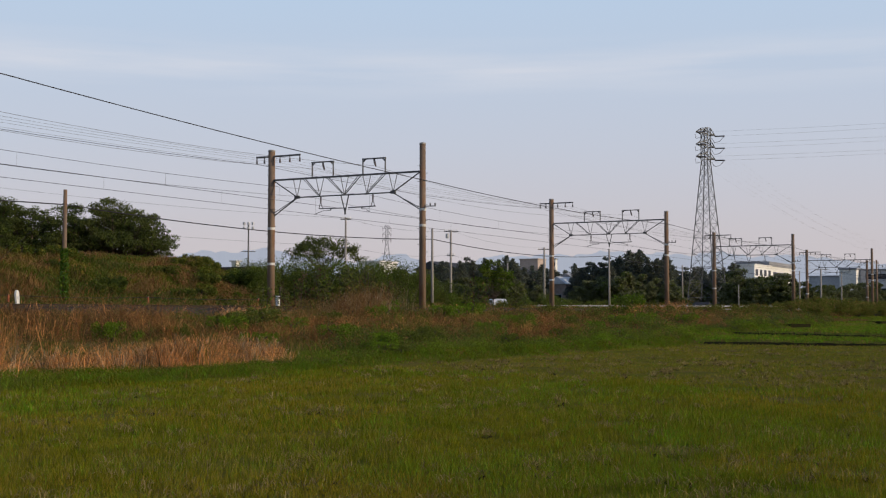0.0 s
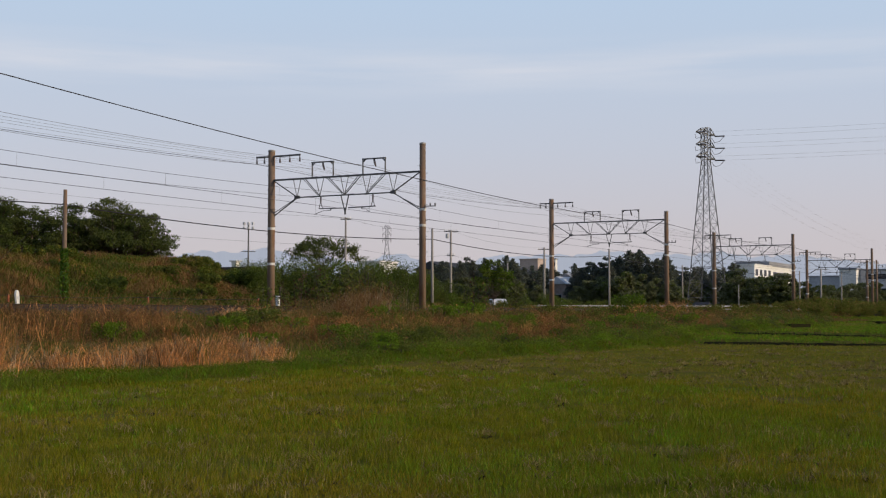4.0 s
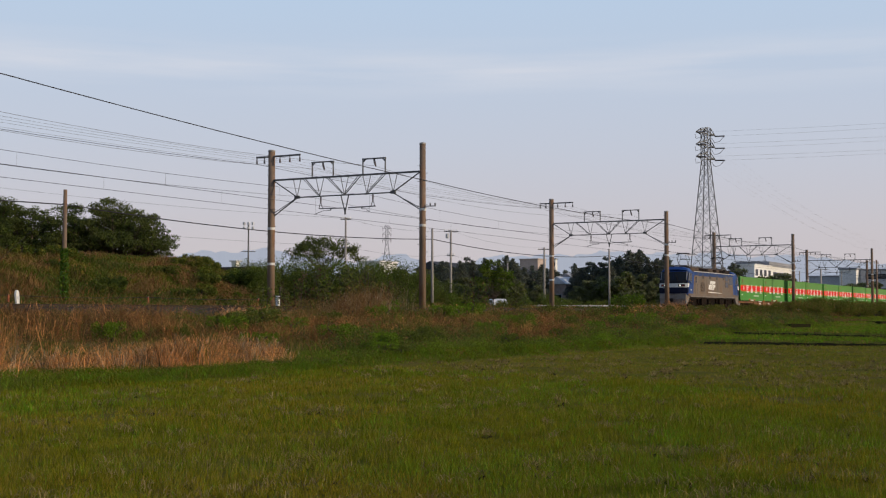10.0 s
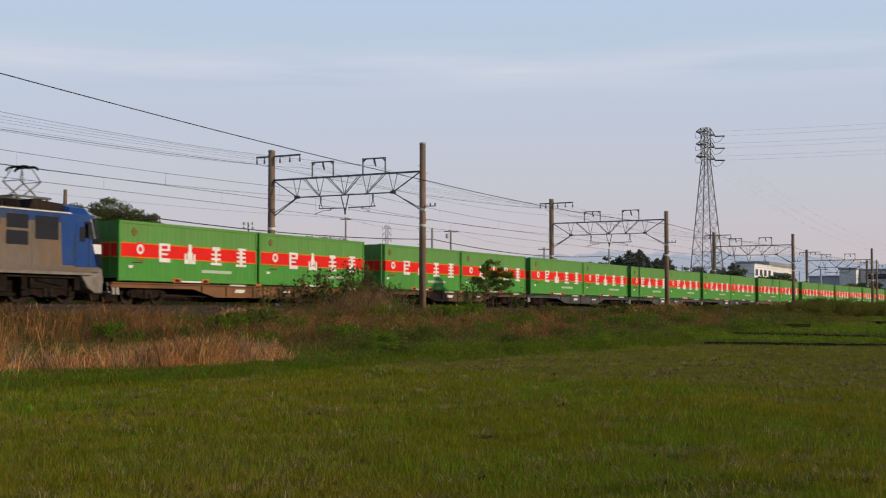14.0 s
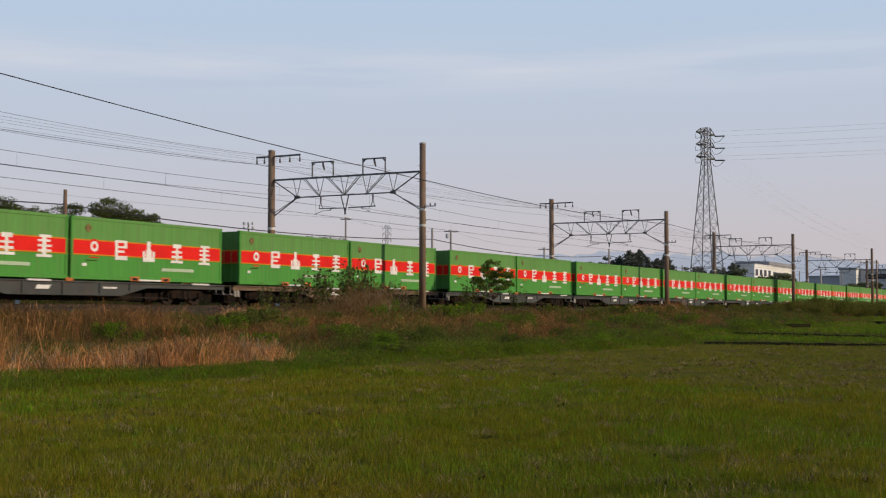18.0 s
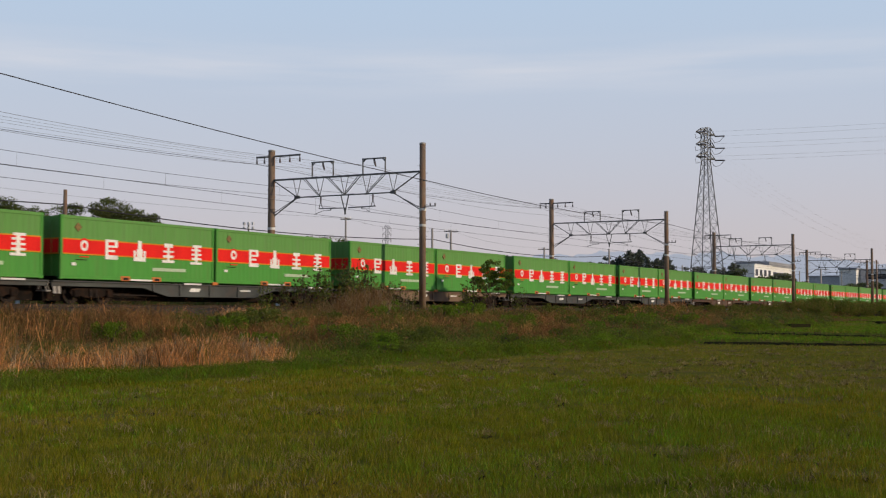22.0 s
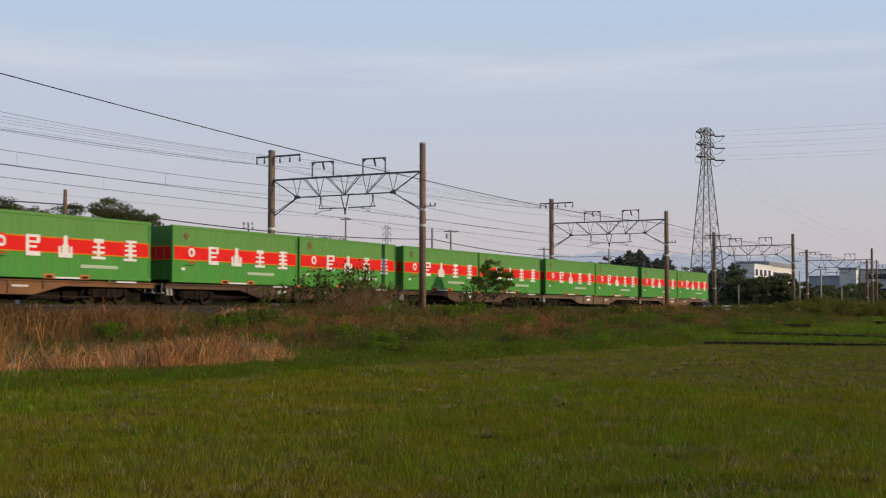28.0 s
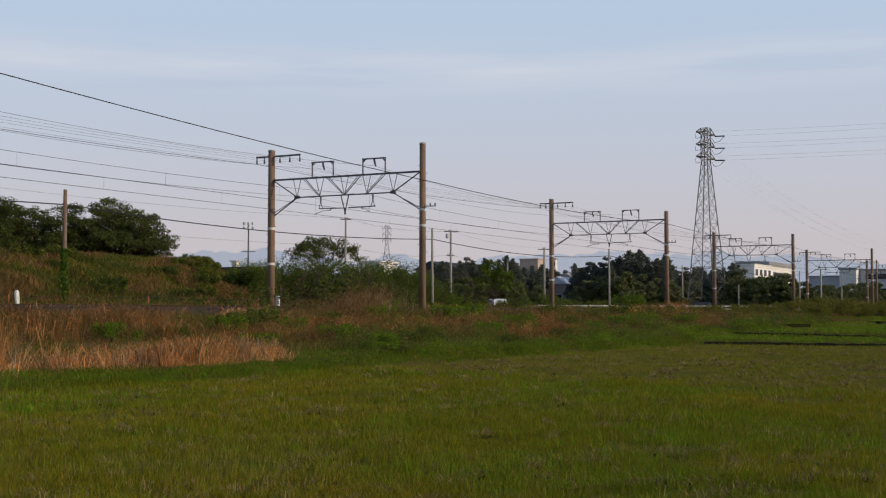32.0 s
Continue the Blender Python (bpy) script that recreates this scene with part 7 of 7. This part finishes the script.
        part("sole_band", Geo().box(-18.62, TAIL - 0.42, y0, y1, SILL + 0.01, SILL + 0.21), M["loco_grey"], t, "grimy grey band along the sill")
        part("side_badge", Geo().box(-17.85, -17.65, y0, y1, 1.78, 1.92), M["white"], t)
        part("mirror", Geo().box(-17.9, -17.75, s * (HALF + 0.06) - 0.05, s * (HALF + 0.06) + 0.05, 2.52, 2.62), M["pillar"], t)
    # both cab fronts
    def front_panel(name, x_of, y0, y1, z0, z1, mt, label, parent, out, ny=8, nz=4, thick=0.03):
        vs, fs = [], []
        for lay in (0, 1):
            for i in range(ny + 1):
                for j in range(nz + 1):
                    y, z = y0 + (y1 - y0) * i / ny, z0 + (z1 - z0) * j / nz
                    vs.append((x_of(y, z, out - lay * thick), y, z))
        w = (ny + 1) * (nz + 1)
        for i in range(ny):
            for j in range(nz):
                a = i * (nz + 1) + j
                fs += [(a, a + 1, a + nz + 2, a + nz + 1), (w + a, w + a + nz + 1, w + a + nz + 2, w + a + 1)]
        for i in range(ny):
            for j in (0, nz):
                a = i * (nz + 1) + j
                fs.append((a, a + nz + 1, w + a + nz + 1, w + a))
        for j in range(nz):
            for i in (0, ny):
                a = i * (nz + 1) + j
                fs.append((a, a + 1, w + a + 1, w + a))
        return part(name, Geo().add(vs, fs), M[mt], parent, label)
    # the nose colours run on round the corners
    for s in (-1, 1):
        ys = sorted((s * (HALF - 0.01), s * (HALF + 0.012)))
        for d, x0 in ((1, NOSE + 0.30), (-1, TAIL - 0.30)):
            part("strip_return", Geo().prism([(x0, 2.08), (x0 + d * 0.36, 2.08), (x0 + d * 0.52, 2.47), (x0 + d * 0.02, 2.47)], "y", *ys), M["white"], t, "white strip turning round the corner")
            part("navy_return", Geo().prism([(x0, 1.56), (x0 + d * 0.22, 1.56), (x0 + d * 0.36, 2.075), (x0, 2.075)], "y", *ys), M["loco_navy"], t)
            part("screen_return", Geo().prism([(x0 + d * 0.03, 2.475), (x0 + d * 0.44, 2.475), (x0 + d * 0.50, 2.68), (x0 + d * 0.08, 2.68)], "y", *ys), M["loco_black"], t)
            part("quarter_light", Geo().prism([(x0 + d * 0.10, 2.70), (x0 + d * 0.34, 2.70), (x0 + d * 0.56, 3.50), (x0 + d * 0.40, 3.54)], "y", *ys), M["loco_glass"], t, "narrow corner window")
            part("corner_pillar", Geo().prism([(x0 + d * 0.36, 2.70), (x0 + d * 0.44, 2.70), (x0 + d * 0.66, 3.50), (x0 + d * 0.58, 3.50)], "y", *ys), M["pillar"], t, "pale corner pillar")
    for end in (0, 1):
        def x_of(y, z, out, end=end):
            return NOSE + nose_x(y, z) - out if end == 0 else TAIL - nose_x(y, z) + out
        d = -1 if end == 0 else 1
        front_panel("windscreen", x_of, -1.30, 1.30, 2.78, 3.60, "loco_glass", "raked dark windscreen", t, 0.03)
        front_panel("screen_base", x_of, -1.34, 1.34, 2.47, 2.78, "loco_black", "black panel under the windscreen", t, 0.025)
        for y in (-1.27, 1.27, 0.0):
            front_panel("screen_pillar", x_of, y - 0.035, y + 0.035, 2.78, 3.60, "pillar" if y else "loco_navy", "", t, 0.05, 1, 4)
        for y in (-0.55, 0.55):
            part("wiper", Geo().bar((x_of(y, 2.7, 0.08), y, 2.7), (x_of(y + 0.3, 3.3, 0.08), y + 0.3, 3.3), 0.025), M["dark"], t)
        st = front_panel("white_strip", x_of, -1.385, 1.385, 2.08, 2.47, "white", "broad white strip across the nose", t, 0.04)
        front_panel("navy_panel", x_of, -1.385, 1.385, 1.52, 2.075, "loco_navy", "dark navy lower nose", t, 0.03)
        for y in (-0.88, 0.88):
            rec = front_panel("lamp_recess", x_of, y - 0.30, y + 0.30, 2.16, 2.39, "dark", "", st, 0.05, 2, 1)
            for q, lit in ((0.13, "lamp_on" if end == 0 else "skirt"), (-0.13, "lamp_red")):
                yy = y + (q if y > 0 else -q) * -1
                part("headlamp" if "on" in lit else "tail_lamp", Geo().disc((x_of(yy, 2.275, 0.065), yy, 2.275), 0.062, "x", 0.04, 14), M[lit], rec, "lit round headlamp" if "on" in lit else "")
        x = NOSE if end == 0 else TAIL
        part("front_skirt", Geo().prism([(x + 0.12 * -d, SILL + 0.2), (x + 1.40 * -d, SILL + 0.0), (x + 0.92 * -d, 0.68), (x + 0.52 * -d, 0.45), (x + 0.10 * -d, 0.45), (x + 0.02 * -d, 1.0)], "y", -1.30, 1.30), M["skirt"], t, "light grey front skirt", bevel=0.03)
        cp = part("coupler", Geo().box(min(x, x + d * 0.42), max(x, x + d * 0.42), -0.10, 0.10, 0.78, 0.98).box(min(x + d * 0.26, x + d * 0.46), max(x + d * 0.26, x + d * 0.46), -0.18, 0.18, 0.70, 1.04), M["dark"], t, "knuckle coupler", bevel=0.02)
        part("air_hose", Geo().path([(x, 0.45, 0.85), (x + d * 0.18, 0.47, 0.5), (x + d * 0.1, 0.5, 0.4)], 0.03).path([(x, -0.45, 0.85), (x + d * 0.18, -0.47, 0.5), (x + d * 0.1, -0.5, 0.4)], 0.03), M["dark"], cp)
        part("snow_plough", Geo().prism([(x + 0.1 * -d, 0.44), (x + 0.7 * -d, 0.44), (x + 0.6 * -d, 0.16), (x + 0.2 * -d, 0.16)], "y", -1.15, 1.15), M["bogie"], t, "rusty rail guard")
    # roof hoods and equipment
    for a, b in ((-16.62, -12.9), (-12.8, -9.3), (-9.2, -7.0), (-6.9, -5.2)):
        part("roof_hood", Geo().prism([(-1.05, 3.76), (-0.98, 4.06), (-0.7, 4.16), (0.7, 4.16), (0.98, 4.06), (1.05, 3.76)], "x", a, b), M["roof_tan"], t, "dusty tan roof hood", bevel=0.02)
    for a, b in ((-13.9, -13.0), (-12.7, -12.0), (-11.9, -11.1), (-9.1, -8.2), (-6.8, -6.1), (-6.0, -5.25)):
        part("roof_vent", Geo().prism([(-1.11, 3.80), (-1.06, 4.05), (1.06, 4.05), (1.11, 3.80)], "x", a, b), M["under"], t, "dark roof vent")
    part("roof_fairing", Geo().prism([(-4.6, 3.78), (-2.4, 3.78), (-2.9, 4.08), (-4.4, 4.16)], "y", -0.9, 0.9), M["dark"], t, "black rear roof fairing", bevel=0.02)
    part("roof_conductor", Geo().path([(-16.2, 0.35, 4.35), (-5.0, 0.35, 4.35)], 0.02), M["steel"], t)
    for x in (-15.6, -11.5, -8.0, -5.2):
        part("roof_insulator", Geo().tube((x, 0.35, 4.1), (x, 0.35, 4.34), 0.06, 0.04, 8), M["insul"], t)
    part("horn", Geo().tube((-18.1, 0.2, 4.08), (-17.7, 0.2, 4.16), 0.08, 0.04, 8), M["roof_tan"], t)
    # two diamond pantographs, raised to the wire
    for xc in (-15.65, -4.15):
        pg = part("pantograph", Geo().box(xc - 1.0, xc + 1.0, -0.62, -0.54, 4.22, 4.30).box(xc - 1.0, xc + 1.0, 0.54, 0.62, 4.22, 4.30).box(xc - 0.9, xc - 0.82, -0.6, 0.6, 4.22, 4.30).box(xc + 0.82, xc + 0.9, -0.6, 0.6, 4.22, 4.30), M["steel"], t, "raised diamond-shaped pantograph")
        for y in (-0.46, 0.46):
            for s in (-1, 1):
                part("lower_arm", Geo().bar((xc - s * 0.36, y, 4.28), (xc + s * 0.54, y * 1.05, 4.90), 0.045), M["steel"], pg)
                part("upper_arm", Geo().bar((xc + s * 0.54, y * 1.05, 4.90), (xc + s * 0.25, y * 0.6, 5.44), 0.035), M["steel"], pg)
        part("brace", Geo().bar((xc - 0.54, 0.5, 4.90), (xc - 0.54, -0.5, 4.90), 0.03).bar((xc + 0.54, 0.5, 4.90), (xc + 0.54, -0.5, 4.90), 0.03), M["steel"], pg)
        for s in (-1, 1):
            part("contact_strip", Geo().path([(xc + s * 0.22, -0.66, 5.36), (xc + s * 0.22, -0.54, 5.46), (xc + s * 0.22, -0.35, 5.49), (xc + s * 0.22, 0.35, 5.49), (xc + s * 0.22, 0.54, 5.46), (xc + s * 0.22, 0.66, 5.36)], 0.05), M["dark"], pg, "dark collector strip with horns")
        for x in (xc - 0.8, xc + 0.8):
            for y in (-0.58, 0.58):
                part("roof_insulator", Geo().tube((x, y, 3.98), (x, y, 4.22), 0.075, 0.055, 8), M["insul"], pg)
    # running gear
    for x in (-15.9, -9.75, -3.6):
        bogie_geo(t, x, 0.56, 1.25)
        part("traction_box", Geo().box(x - 1.0, x + 1.0, -1.02, 1.02, 0.62, 1.16), M["under"], t)
        for y in (-1.06, 1.06):
            part("sand_box", Geo().box(x - 1.55, x - 1.25, y - 0.1, y + 0.1, 0.55, 1.1).box(x + 1.25, x + 1.55, y - 0.1, y + 0.1, 0.55, 1.1), M["under"], t, bevel=0.02)
            part("damper", Geo().bar((x - 0.7, y, 0.95), (x + 0.7, y, 0.75), 0.07), M["bogie"], t)
    for a, b in ((-13.6, -12.0), (-7.5, -5.9)):
        part("underfloor_box", Geo().box(a, b, -1.2, 1.2, 0.45, 1.2), M["under"], t, "grimy underfloor equipment box", bevel=0.03)
    part("underfloor_gear", Geo().box(-17.3, -2.2, -0.72, 0.72, 0.30, 1.06), M["under"], t, "dark mass of underfloor gear")
    part("underframe", Geo().box(-17.6, -1.9, -1.15, 1.15, 1.05, SILL), M["dark"], t)
    return t

# ---- make up the train ----
def train_x(t):
    """Where the front of the first container is at t seconds: the train slows a little as it passes."""
    d = t - 13.0
    return 64.672 - 23.94286 * d + 0.02330704 * d * d + 0.000462118 * d ** 3


TONES = ("ochre", "brown", "grey", "grey", "grey", "tan", "grey", "grey", "grey", "grey", "tan", "grey", "grey", "brown", "brown", "ochre", "brown", "brown", "tan", "tan")
PITCH = 20.718
SLACK = (0.0, 0.62, 0.26, -0.03, -0.31, -0.16, 0.45, 0.24, -0.17, -0.46, 0.21, 0.38, 0.11, -0.17, -0.42, 0.13, 0.35, 0.07, -0.18, -0.46)
first = {}
train = []
loco = build_loco()
loco.matrix_basis = pose(train_x(0), TRACK_Y, RAIL_Z)
train.append((loco, -0.1, 0.0))
box = build_container()
for k, tone in enumerate(TONES):
    x = PITCH * k + SLACK[k]
    if tone not in first:
        first[tone] = w = build_wagon(tone)
        w.matrix_basis = pose(train_x(0) + x, TRACK_Y, RAIL_Z)
    else:
        w = copy_thing(first[tone], pose(train_x(0) + x, TRACK_Y, RAIL_Z))
    train.append((w, x, 0.0))
    for j in range(2):
        m = pose(train_x(0) + x + j * (CL + 0.17), TRACK_Y, RAIL_Z + DECK)
        c = box if k == 0 and j == 0 else copy_thing(box, m)
        c.matrix_basis = m
        train.append((c, x + j * (CL + 0.17), DECK))


def motions():
    for ob, dx, dz in train:
        walk(ob, [(t, pose(train_x(t) + dx, TRACK_Y, RAIL_Z + dz)) for t in range(0, 33, 4)])


motions()
